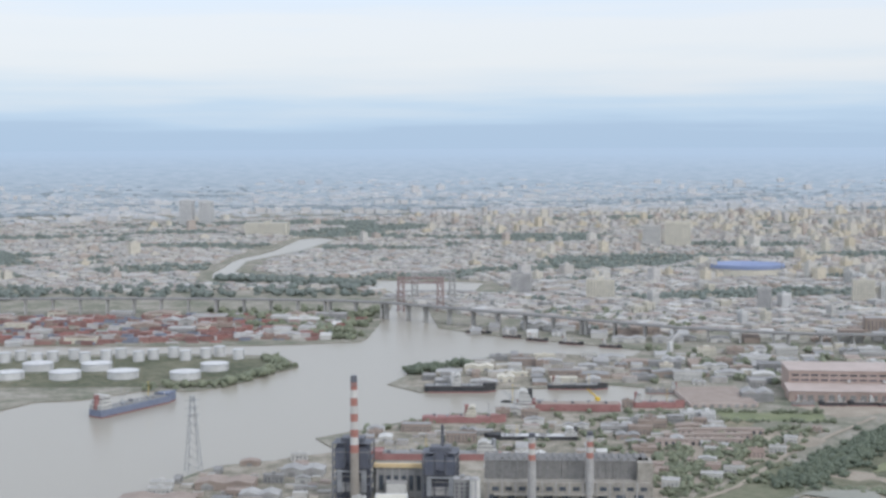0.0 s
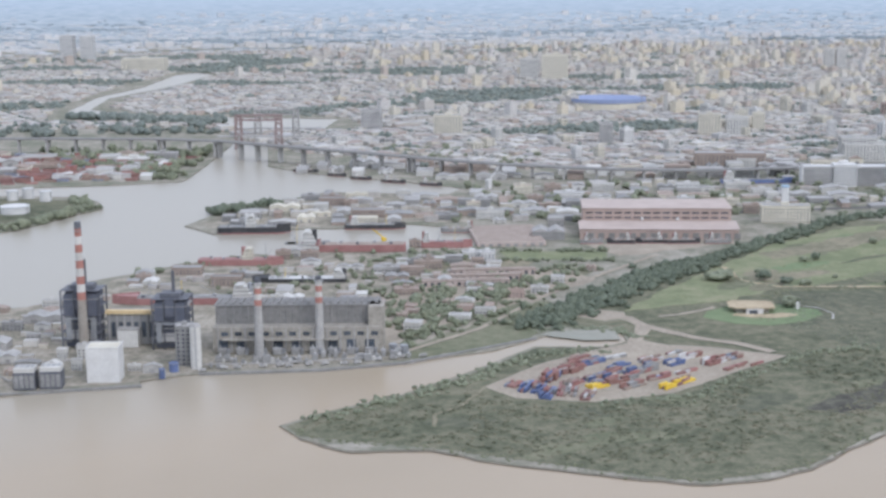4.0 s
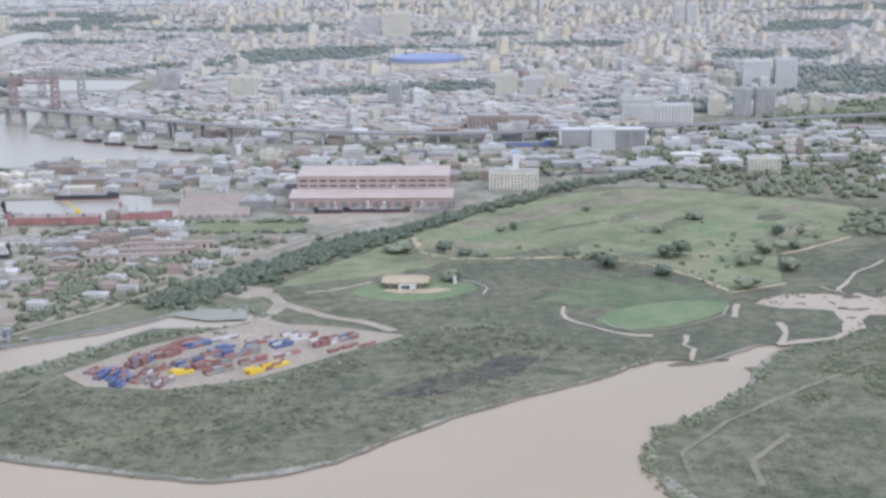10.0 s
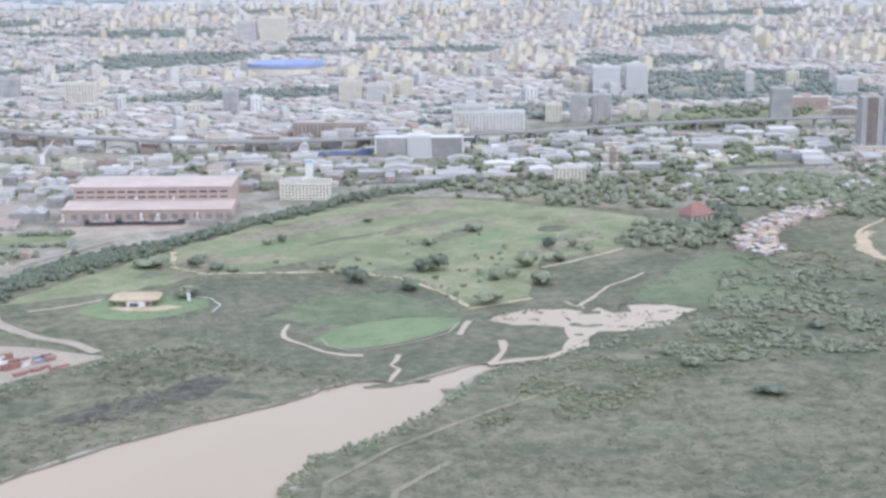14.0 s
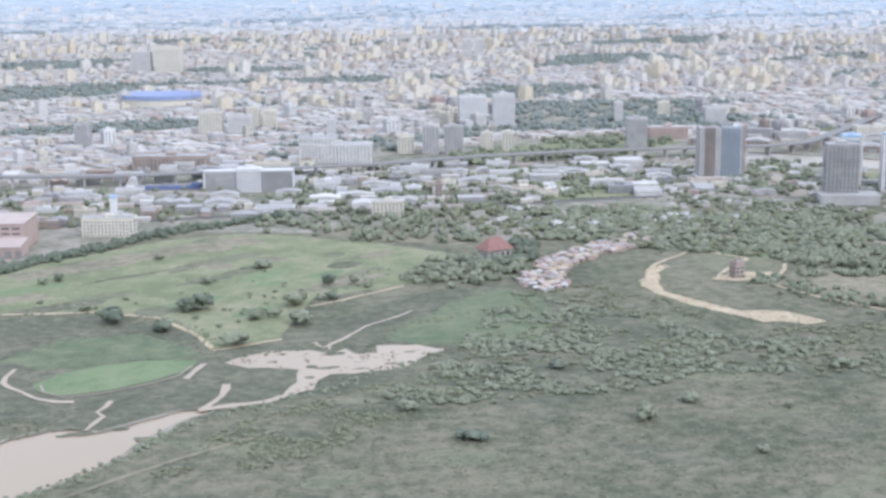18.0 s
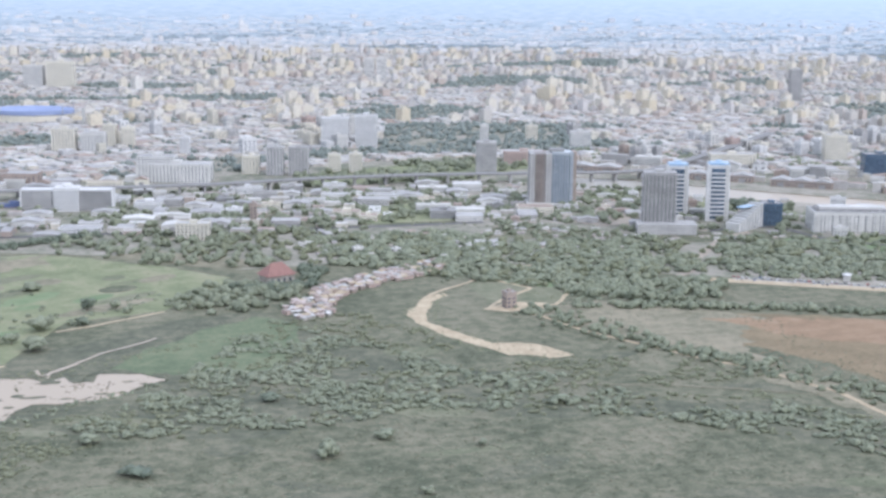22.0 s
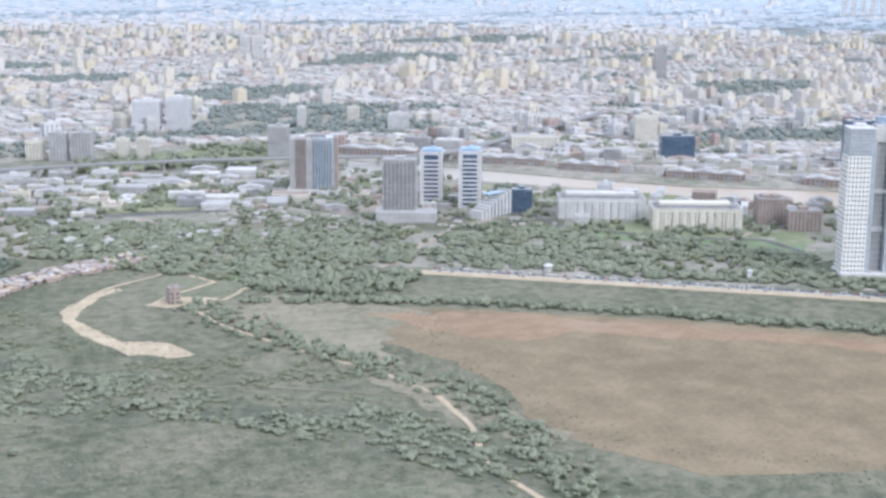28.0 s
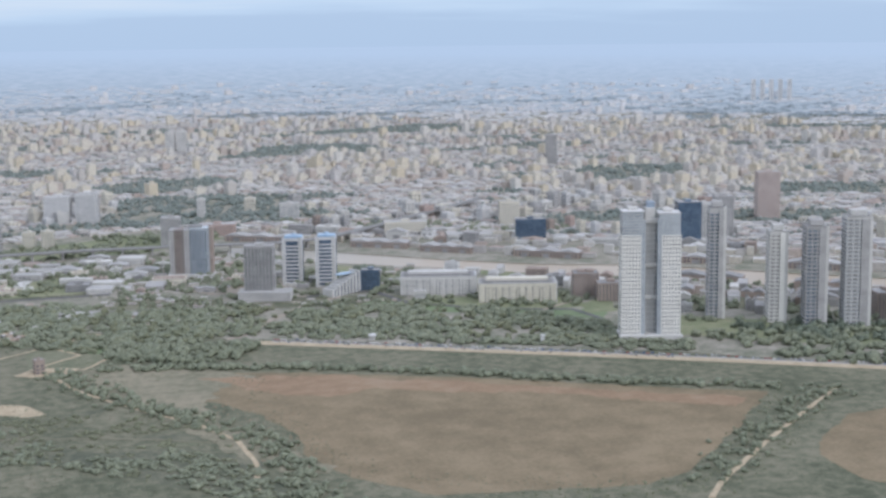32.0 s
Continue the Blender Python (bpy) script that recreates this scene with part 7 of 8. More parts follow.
# low growth that breaks up the edges of the grass and reeds
for nm, line, nb, wd, key, lo, hi, lab in (
        ("reed_edge", [(300, 550), (332, 604), (385, 597), (413, 580), (424, 555), (427, 524)], 260, 6, "shrub", 0.8, 2.2, "rough tufts along the meadow path"),
        ("reed_creek", [(430, 515), (470, 523), (520, 548), (560, 563), (600, 578)], 240, 9, "shrub", 0.8, 2.4, "rough tufts along the marsh"),
        ("reed_marsh", [(350, 470), (330, 505), (312, 545), (330, 575)], 260, 14, "leaf", 0.7, 2.0, "dark reeds of the marsh"),
        ("hedge_meadow", [(333, 612), (360, 606), (385, 602), (411, 586), (424, 560)], 70, 4, "leaf", 1.6, 3.4, "bushes along the meadow path"),
        ("hedge_north", [(440, 590), (470, 600), (500, 622), (525, 650)], 46, 12, "leaf", 1.6, 4.0, "bushes on the northern meadow"),
        ("hedge_west", [(322, 655), (318, 630), (333, 612)], 34, 6, "leaf", 1.4, 3.2, "bushes on the western meadow"),
        ("hedge_yard", [(244, 533), (240, 548), (222, 556), (206, 552)], 90, 6, "leaf", 1.6, 3.6, "thick bushes round the pool"),
        ("hedge_works", [(655, 640), (672, 660), (700, 680), (735, 650), (722, 610), (695, 578)], 120, 8, "leaf", 2.2, 4.5, "trees round the building site"),
        ("hedge_site", [(665, 600), (690, 610), (700, 600), (684, 590)], 50, 10, "shrub", 0.8, 2.2, "weeds on the building site"),
        ("reed_lagoon", [(700, 553), (735, 556), (770, 540), (762, 500), (768, 455), (770, 420), (782, 372), (830, 340), (880, 326)], 520, 14, "scrub_light", 0.6, 1.6, "pale tufts in the lagoon's edge"),
        ("shore_tip", [(104, 447), (110, 434), (144, 420), (190, 391), (217, 378), (251, 385), (290, 414), (340, 437), (370, 454)], 420, 4, "shrub", 0.7, 1.8, "bushes along the water's edge")):
    trees(nm, along(line, nb, wd, RNG), lo, hi, M[key], lab, "bushes", BUSHES, 0.6)
trees("meadow_tufts", thin(scatter([(255, 580), (322, 656), (424, 740), (466, 746), (533, 698), (550, 660), (478, 602), (455, 545), (425, 556), (385, 602)], 1700, RNG), 0.03, 0.0, 17), 0.8, 3.0,
      M["meadow_tuft"], "uneven tufts of meadow grass", "grass", BUSHES, 0.14)
trees("marsh_tufts", thin(scatter([(302, 550), (332, 598), (385, 592), (420, 558), (426, 520), (440, 478), (372, 458), (326, 506)], 1300, RNG), 0.04, 0.0, 18), 0.8, 2.6,
      M["scrub"], "uneven tufts of reed", "reeds", BUSHES, 0.2)

# ---- the city ----
FRONT = [(-900, 1330), (60, 1330), (150, 1120), (240, 1010), (400, 985), (560, 1015), (780, 1075), (880, 1030), (960, 955), (1060, 905), (1200, 800), (1400, 700), (2200, 420)]
fx, fy = np.array(FRONT).T


def front(x):
    return np.interp(x, fx, fy)


GRID = radians(24)


def lattice(step, lo, hi, jitter):
    """Plots on a street grid between two distances from the middle of the walk, in the sector that comes into view."""
    n = int(2 * hi / step)
    u, v = np.meshgrid(np.arange(-n // 2, n // 2) * step, np.arange(-n // 2, n // 2) * step)
    u, v = u.ravel(), v.ravel()
    keep = (np.floor(u / step) % 5 != 0) & (np.floor(v / step) % 7 != 0)
    u, v = u[keep] + RNG.uniform(-jitter, jitter, keep.sum()), v[keep] + RNG.uniform(-jitter, jitter, keep.sum())
    x, y = CX + u * math.cos(GRID) - v * math.sin(GRID), 1500 + u * math.sin(GRID) + v * math.cos(GRID)
    r, a = np.hypot(x - CX, y - CY), np.degrees(np.arctan2(x - CX, y - CY))
    left, right = x > -30 - 0.22 * y, x < 640 + 0.80 * (y + 130)
    ok = (r > lo) & (r < hi) & left & right & (y > front(x))
    return x[ok], y[ok]


river_strip = [(-80, 1400), (88, 1335), (100, 1270), (212, 1270), (208, 1378), (122, 1404), (14, 1452), (-18, 1516), (-8, 1630), (44, 1770), (96, 1950), (30, 2000), (-56, 1690), (-84, 1480)]
PITCH, LANE = 40.0, 4.6


def plots(cells, hi):
    """Building plots in square blocks between the streets: x, y of each plot."""
    n = int(2 * hi / PITCH)
    u, v = np.meshgrid(np.arange(-n // 2, n // 2) * PITCH, np.arange(-n // 2, n // 2) * PITCH)
    inner = LANE / 2 + (np.arange(cells) + 0.5) * (PITCH - LANE) / cells
    gu, gv = np.meshgrid(inner, inner)
    u, v = (u.ravel()[:, None] + gu.ravel()).ravel(), (v.ravel()[:, None] + gv.ravel()).ravel()
    x, y = CX + u * math.cos(GRID) - v * math.sin(GRID), 1500 + u * math.sin(GRID) + v * math.cos(GRID)
    r = np.hypot(x - CX, y - CY)
    ok = (r < hi) & (x > -30 - 0.22 * y) & (x < 640 + 0.80 * (y + 130)) & (y > front(x)) & ~inside(river_strip, x, y)
    return x[ok], y[ok]


def field(x, y, fx_, fy_, seed):
    return np.array([noise.noise(Vector((px * fx_, py * fy_, seed))) for px, py in zip(x, y)])


x, y = plots(4, 2450)
park = field(x, y, 0.0042, 0.0085, 21)
open_land = (park > 0.22) | (field(x, y, 0.012, 0.02, 3) > 0.42)
green_x, green_y = x[open_land], y[open_land]
x, y = x[~open_land], y[~open_land]
n = len(x)
cell = (PITCH - LANE) / 4
big = RNG.random(n) < 0.07
w, d = cell * RNG.uniform(0.8, 1.0, n) * np.where(big, 1.9, 1), cell * RNG.uniform(0.75, 1.0, n) * np.where(big, 1.6, 1)
h = RNG.uniform(1.1, 2.6, n) + (RNG.random(n) < 0.25) * RNG.uniform(0.5, 2.0, n)
boxes_mesh("low_rise_houses", np.column_stack([x, y, np.zeros(n), w, d, h, np.full(n, GRID) + RNG.normal(size=n) * 0.02]),
           [M["houses"], M["roofs"]], "dense low white and grey city houses", "houses")
# taller blocks, thicker towards the centre of the city


def talls(x, y):
    east = np.clip((x - 250 + 0.12 * (y - 1000)) / 700, 0, 1)
    return 0.025 + 0.34 * east


x, y = plots(3, 2450)
clump = field(x, y, 0.0045, 0.009, 4) * 0.8 + field(x, y, 0.016, 0.024, 5) * 0.6
ok = (RNG.random(len(x)) < talls(x, y) * np.clip(0.62 + 3.3 * clump, 0.02, 2.0)) & (y > front(x) + 25) & (field(x, y, 0.0042, 0.0085, 21) < 0.22)
x, y, clump = x[ok], y[ok], clump[ok]
n = len(x)
w, d = RNG.uniform(6.0, 12.5, n), RNG.uniform(5.5, 11, n)
h = RNG.uniform(4.0, 9.0, n) + (RNG.random(n) < 0.25) * RNG.uniform(2, 7, n) * np.clip(1 + clump, 0.5, 1.6)
turn = np.full(n, GRID)
near = np.argsort(np.hypot(x - 620, y - 300))
chosen, rest = near[:210], near[210:]
flat_protos = []
for k, (wall, roof, word) in enumerate((("cream", "concrete", "cream"), ("pale", "concrete", "pale grey"), ("white", "concrete", "white"), ("concrete", "grey", "grey"),
                                        ("cream", "brown", "ochre-topped cream"), ("brown", "concrete", "brown brick"), ("pale", "white", "white-roofed pale"), ("pink", "concrete", "salmon"))):
    for cols in (3, 4):
        i = chosen[len(flat_protos)]
        flat_protos.append(building("apartment_house", x[i], y[i], 6, 6, 10, math.degrees(GRID), wall, word + " apartment house in the crowded city", "apartment block", roof,
                                    1.25, cols, cols - 1, "window", 1, "apartment houses of the city"))
for k, i in enumerate(chosen[len(flat_protos):]):
    o = flat_protos[int(RNG.choice([0, 1, 2, 3, 4, 5, 6, 7, 8, 9, 0, 1, 12, 13, 2, 3, 4, 14]))]
    copy_thing(o, pose(x[i], y[i], 0, 0, 0, math.degrees(GRID) + (90 if k % 2 else 0)) @ Matrix.Diagonal((w[i] / 6, d[i] / 6, h[i] / 10, 1)))
x, y, w, d, h, turn = x[rest], y[rest], w[rest], d[rest], h[rest], turn[rest]
n = len(x)
boxes_mesh("apartment_blocks", np.column_stack([x, y, np.zeros(n), w, d, h, turn]), [M["flats"], M["roofs"]],
           "crowded pale apartment blocks of the city", "apartment blocks")
boxes_mesh("roof_tanks", np.column_stack([x + RNG.uniform(-1, 1, n), y + RNG.uniform(-1, 1, n), h, w * 0.4, d * 0.4, RNG.uniform(1, 2.4, n), turn]),
           [M["flats"], M["roofs"]], "lift houses and tanks on the roofs", "roof houses")
for zone, nb in PORT_ROWS:
    q = scatter(zone, nb, RNG)
    q[:, 1] = np.round(q[:, 1] / 6) * 6
    boxes_mesh("stacked_containers", np.column_stack([q, np.zeros(nb), np.full(nb, 8.2), np.full(nb, 2.6), RNG.integers(1, 5, nb) * 0.9, np.full(nb, -0.12)]),
               [M["port_box"], M["port_box"]], "long rows of stacked red and white containers", "containers")
# the far districts: low roofs between long dark woods
x, y = lattice(15, 2420, 3750, 6.0)
r = np.hypot(x - CX, y - CY)
wood = field(x, y, 0.0022, 0.0075, 31) + 0.5 * field(x, y, 0.008, 0.02, 32)
keep = (wood < 0.14) & (RNG.random(len(x)) > 0.25 + (r - 2600) / 1250)
among = (wood > 0.10) & (RNG.random(len(x)) > (r - 2700) / 700)
x_w, y_w = x[among], y[among]
x, y = x[keep], y[keep]
n = len(x)
zz = np.array([rise(math.hypot(px - CX, py - CY)) for px, py in zip(x, y)]) - 1
far_h = RNG.uniform(1.0, 2.4, n) + ((field(x, y, 0.006, 0.012, 77) > 0.22) & (RNG.random(n) < 0.35)) * RNG.uniform(3, 9, n)
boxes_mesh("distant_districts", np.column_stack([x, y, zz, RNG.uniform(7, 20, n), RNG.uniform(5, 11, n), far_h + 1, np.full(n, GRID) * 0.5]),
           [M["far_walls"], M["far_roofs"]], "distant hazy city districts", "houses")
n = len(x_w)
zz = np.array([rise(math.hypot(px - CX, py - CY)) for px, py in zip(x_w, y_w)]) - 2
s = RNG.uniform(12, 22, n)
fv, ff = crown_shape(41, 5, 10, 0.6, 1)
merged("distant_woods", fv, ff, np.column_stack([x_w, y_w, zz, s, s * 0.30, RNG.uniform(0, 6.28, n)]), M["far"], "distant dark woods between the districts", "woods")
# street trees along the lanes, and wooded squares
x, y = lattice(PITCH / 4, 0, 2450, 1.0)
u, v = (x - CX) * math.cos(GRID) + (y - 1500) * math.sin(GRID), -(x - CX) * math.sin(GRID) + (y - 1500) * math.cos(GRID)
u, v = np.where(RNG.random(len(u)) < 0.5, np.round(u / PITCH) * PITCH, u), v
on_u = np.abs(u / PITCH - np.round(u / PITCH)) < 0.01
v = np.where(on_u, v, np.round(v / PITCH) * PITCH)
x, y = CX + u * math.cos(GRID) - v * math.sin(GRID), 1500 + u * math.sin(GRID) + v * math.cos(GRID)
ok = (RNG.random(len(x)) < np.clip(0.30 + 1.1 * field(x, y, 0.006, 0.011, 61), 0.04, 0.8)) & (y > front(x)) & ~inside(river_strip, x, y)
street = np.column_stack([x[ok], y[ok]])
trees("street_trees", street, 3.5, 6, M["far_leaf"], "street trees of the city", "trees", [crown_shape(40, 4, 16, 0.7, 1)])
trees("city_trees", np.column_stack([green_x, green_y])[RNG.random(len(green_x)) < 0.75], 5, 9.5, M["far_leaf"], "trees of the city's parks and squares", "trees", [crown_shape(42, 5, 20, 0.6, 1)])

# trees and grass between the buildings
for nm, poly, nb in (("town_trees_south", [(490, 805), (760, 800), (800, 760), (900, 765), (800, 900), (720, 945), (500, 930)], 420),
                     ("town_trees_west", [(215, 800), (300, 785), (480, 800), (480, 900), (300, 925), (240, 930)], 190),
                     ("town_trees_dock", [(880, 690), (1060, 600), (1090, 620), (1000, 700), (930, 760), (880, 740)], 170),
                     ("town_trees_ramp", [(640, 950), (760, 955), (800, 990), (850, 1040), (760, 1060), (640, 990)], 330),
                     ("town_trees_tower", [(1000, 600), (1180, 500), (1220, 540), (1120, 620), (1030, 640)], 240),
                     ("town_trees_boca", [(180, 1090), (300, 1010), (330, 1080), (230, 1150)], 120),
                     ("town_trees_city", [(860, 1040), (980, 985), (1110, 930), (1130, 960), (1000, 1040), (900, 1100)], 260)):
    trees(nm, thin(scatter(poly, nb, RNG), 0.03, -0.15, 6), 3.5, 7, M["leaf"], "green trees between the buildings")
for nm, pts in (("ground_green_ramp", [(640, 948), (760, 955), (830, 1010), (760, 1050), (650, 1000)]), ("ground_green_park", [(880, 690), (960, 650), (1000, 640), (985, 690), (900, 705)]),
                ("ground_green_dock", [(870, 800), (905, 780), (915, 815), (880, 850)]), ("ground_green_tower", [(1000, 560), (1100, 480), (1250, 400), (1270, 430), (1120, 540), (1030, 600)])):
    sheet(nm, winding(pts, 5, 2.0, 13), 0.09, M["meadow"], label="patchy green grass between buildings")

pond = [(432, 511), (446, 519), (464, 516), (490, 512), (508, 505), (490, 489), (460, 480), (454, 496), (440, 503)]
trees("pond_reeds", thin(scatter(pond, 300, RNG), 0.12, 0.12, 33), 0.6, 1.7, M["marsh"], "reed tufts standing in the shallow pond", "reeds", BUSHES, 0.3, 0.2)
for k, (x, y, h, w) in enumerate(MEADOW_TREES):
    tree(x, y, h, w, "leaf_dark" if k % 3 == 0 else "leaf", "broad dark green tree" if w > 6 else "small round green tree", k)

# ---- cars along the promenade ----
car_protos = []
for key, word in (("white", "white"), ("grey", "grey"), ("red", "red"), ("blue", "blue"), ("black", "black"), ("steel", "silver")):
    b = thing("car", 0, 0, 0, 0, "small %s car parked along the promenade" % word, "car", "cars along the promenade")
    part("body", box(0, 0, 0.12, 1.5, 0.62, 0.26, bevel=0.06), M[key], b)
    part("cabin", box(-0.05, 0, 0.38, 0.8, 0.54, 0.2, bevel=0.06), M["window"], b)
    for sx in (-0.45, 0.45):
        for sy in (-0.28, 0.28):
            part("wheel", tube(0, 0, -0.05, 0.12, 0.12, 0.1, 10, m=pose(sx, sy, 0.12, 90, 0, 0)), M["black"], b)
    car_protos.append(b)
PROM = [(793, 615), (859, 577), (940, 531), (999, 496), (1078, 447)]
lens = [math.dist(a, c) for a, c in zip(PROM, PROM[1:])]
car_n = 0
for (ax, ay), (bx, by), ln in zip(PROM, PROM[1:], lens):
    a = math.atan2(by - ay, bx - ax)
    s = 0.0
    while s < ln:
        s += srng.choice((1.9, 2.0, 2.2, 4.0))
        off = srng.choice((-1.6, 1.7, 1.7))
        x, y = ax + (bx - ax) * s / ln - math.sin(a) * off, ay + (by - ay) * s / ln + math.cos(a) * off
        if car_n < 6:
            car_protos[car_n].matrix_basis = pose(x, y, 0.21, 0, 0, math.degrees(a))
        elif car_n < 90:
            copy_thing(car_protos[srng.choice((0, 0, 1, 2, 3, 4, 5, 5))], pose(x, y, 0.21, 0, 0, math.degrees(a)))
        car_n += 1
M["car_paint"] = palette("car_paints", [(0.60, 0.60, 0.59), (0.20, 0.20, 0.21), (0.42, 0.43, 0.44), (0.30, 0.07, 0.06), (0.10, 0.14, 0.25), (0.55, 0.54, 0.50)], rough=0.35, spec=0.5, grime=0.05)
far_cars = []
for (ax, ay), (bx, by), ln in zip(PROM, PROM[1:], lens):
    a = math.atan2(by - ay, bx - ax)
    for k in range(int(ln / 2.1)):
        if srng.random() < 0.8:
            q, off = k * 2.1 / ln, srng.choice((4.0, 4.2, 5.6))
            far_cars.append((ax + (bx - ax) * q - math.sin(a) * off, ay + (by - ay) * q + math.cos(a) * off, 0.2, 1.5, 0.62, srng.uniform(0.42, 0.62), a))
boxes_mesh("parked_cars", far_cars, [M["car_paint"], M["car_paint"]], "long row of cars parked beside the promenade", "cars")
b = thing("kiosk", 846, 600, 0, -30, "small white kiosk among the trees", "kiosk")
part("wall", box(0, 0, 0, 3.4, 2.6, 2.9, bevel=0.05), M["pale"], b)
part("roof", tube(0, 0, 2.9, 2.6, 0.4, 0.9, 8), M["white"], b)
b = thing("kiosk", 931, 560, 0, -30, "small white kiosk beside the road", "kiosk")
part("wall", box(0, 0, 0, 2, 2, 4.2, bevel=0.05), M["white"], b)
part("roof", box(0, 0, 4.2, 2.6, 2.6, 0.3), M["white"], b)

# ---- yard clutter before the generator hall, terraces and the raised lot ----
b = thing("raised_lot", 234, 750, 0, -4, "large low brown flat-roofed depot with pale walls", "depot")
part("wall", box(0, 0, 0, 36, 50, 2.2, bevel=0.1), M["pinkroof"], b)
part("roof", box(0, 0, 2.2, 35, 49, 0.15), M["brown"], b)
for k in range(8):
    part("door", box(-15.5 + 4.4 * k, -25.03, 0.1, 2.2, 0.12, 1.5), M["grey"], b)
unit = thing("switch_unit", 80, 521, 0.05, -9, "small grey electrical unit before the generator hall", "transformer", "yard transformers")
part("body", box(0, 0, 0, 1.8, 1.2, 1.6, bevel=0.1), M["grey"], unit)
part("bushing", tube(0.4, 0, 1.6, 0.14, 0.08, 0.8, 8), M["pale"], unit)
part("cabinet", box(1.3, 0, 0, 0.7, 0.9, 1.0, bevel=0.05), M["pale"], unit)
lorry = thing("truck", 108, 522, 0.1, -9, "grey-white lorry parked at the power station", "truck", "parked lorries")
part("cargo_box", box(-0.4, 0, 0.35, 2.2, 0.85, 0.95, bevel=0.05), M["concrete"], lorry)
part("cab", box(1.1, 0, 0.3, 0.6, 0.8, 0.75, bevel=0.08), M["pale"], lorry)
for sx in (-1.1, 0.2, 1.1):
    part("axle", tube(0, 0, -0.42, 0.17, 0.17, 0.84, 10, m=pose(sx, 0, 0.17, 90, 0, 0)), M["black"], lorry)
krng = random.Random(31)
for k in range(26):
    x = 78 + 2.9 * k + krng.uniform(-0.8, 0.8)
    copy_thing(unit, pose(x, krng.uniform(522, 530) - 0.02 * (x - 78), 0.05, 0, 0, krng.choice((-9, 81))) @ Matrix.Scale(krng.uniform(0.8, 1.7), 4))
for k in range(14):
    copy_thing(lorry, pose(76 + 6.2 * k + krng.uniform(-2, 2), krng.uniform(516.5, 519.5) + (0 if k < 10 else (k - 9) * 1.5), 0.06, 0, 0, krng.choice((-9, 171, 20))))
for k, (x, y, r_) in enumerate(((146, 531, 1.6), (150, 529, 1.6), (64, 520, 1.8), (60, 512, 1.2))):
    tank("tank", x, y, r_, 3.4, "steel" if k < 2 else "blue", "small pale blue tank at the plant" if k > 1 else "small silver tank at the plant", "small plant tanks")
terrace = thing("terrace_row", 193, 640, 0.1, -6, "long row of salmon brick cottages with dark openings", "terraced houses", "cottage rows")
part("wall", box(0, 0, 0, 40, 4, 2.6, bevel=0.05), M["pinkroof"], terrace)
part("roof", box(0, 0, 2.6, 40.6, 4.6, 0.3, bevel=0.05), M["brown"], terrace)
for k in range(13):
    part("doorway", box(-18.6 + 3.1 * k, -2.03, 0.1, 1.3, 0.12, 1.7), M["window"], terrace)
for x, y in ((200, 650), (210, 661)):
    copy_thing(terrace, pose(x, y, 0.1, 0, 0, -6))
# growth, sheds and lawns that fill the works, halls and building land
for k, (key, lab, pts) in enumerate((
        ("scrub_light", "grassy bank above the inlet", [(150, 520), (186, 531), (207, 548), (224, 602), (206, 604), (180, 562), (150, 536)]),
        ("scrub", "rough grass among the works houses", [(155, 545), (180, 568), (205, 606), (250, 650), (262, 668), (222, 640), (176, 612), (150, 575)]),
        ("scrub", "weedy land below the office tower", [(700, 750), (770, 718), (835, 702), (890, 697), (900, 720), (850, 732), (795, 728), (770, 760), (735, 785)]),
        ("dirt", "trodden earth of the building land", [(770, 790), (800, 760), (835, 765), (850, 800), (815, 820)]),
        ("lawn", "lawns before the apartment blocks", [(872, 706), (905, 690), (960, 655), (1000, 628), (988, 604), (935, 640), (893, 668), (856, 690)]),
        ("scrub", "weeds among the halls", [(560, 800), (700, 790), (740, 860), (690, 920), (590, 900)]),
        ("scrub_light", "grass beside the yards", [(290, 790), (420, 800), (470, 830), (440, 880), (320, 860)]),
        # marsh colour reused as painted shade, so gaps between bushes look dark
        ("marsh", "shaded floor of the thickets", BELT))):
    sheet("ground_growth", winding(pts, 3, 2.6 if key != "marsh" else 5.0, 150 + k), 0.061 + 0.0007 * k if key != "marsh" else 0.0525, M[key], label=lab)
HALLS = [(430, 772), (560, 790), (700, 745), (890, 700), (905, 730), (960, 745), (860, 890), (760, 960), (480, 960), (440, 900)]
trees("district_trees", thin(scatter(HALLS, 1300, RNG), 0.022, 0.06, 91), 2.4, 6.2, M["leaf"], "clumps of trees between halls and sheds", tall=0.9)
trees("district_bushes", thin(scatter(HALLS, 700, RNG), 0.04, 0.0, 92), 1.4, 3.2, M["shrub"], "weeds and bushes between the sheds", "bushes", BUSHES)
trees("site_trees", thin(scatter([(690, 750), (770, 712), (890, 692), (895, 715), (800, 725), (780, 762), (730, 788)], 230, RNG), 0.04, -0.1, 93), 2.2, 5.4, M["leaf"], "trees on the building land", tall=0.9)
trees("works_trees", thin(scatter([(150, 530), (190, 548), (225, 605), (268, 668), (240, 672), (185, 640), (150, 590)], 380, RNG), 0.05, -0.12, 94), 1.8, 4.4, M["leaf"], "trees among the works houses", tall=0.9)
trees("field_trees", np.vstack([along([(218, 716), (280, 703)], 34, 4, RNG), along([(220, 690), (276, 679)], 30, 4, RNG), along([(150, 700), (215, 716)], 30, 8, RNG)]), 2.0, 4.0, M["leaf"], "row of trees beside the playing field")
trees("quay_trees", along([(40, 688), (70, 708), (112, 716)], 60, 7, RNG), 2.2, 4.6, M["leaf"], "trees along the dock road")
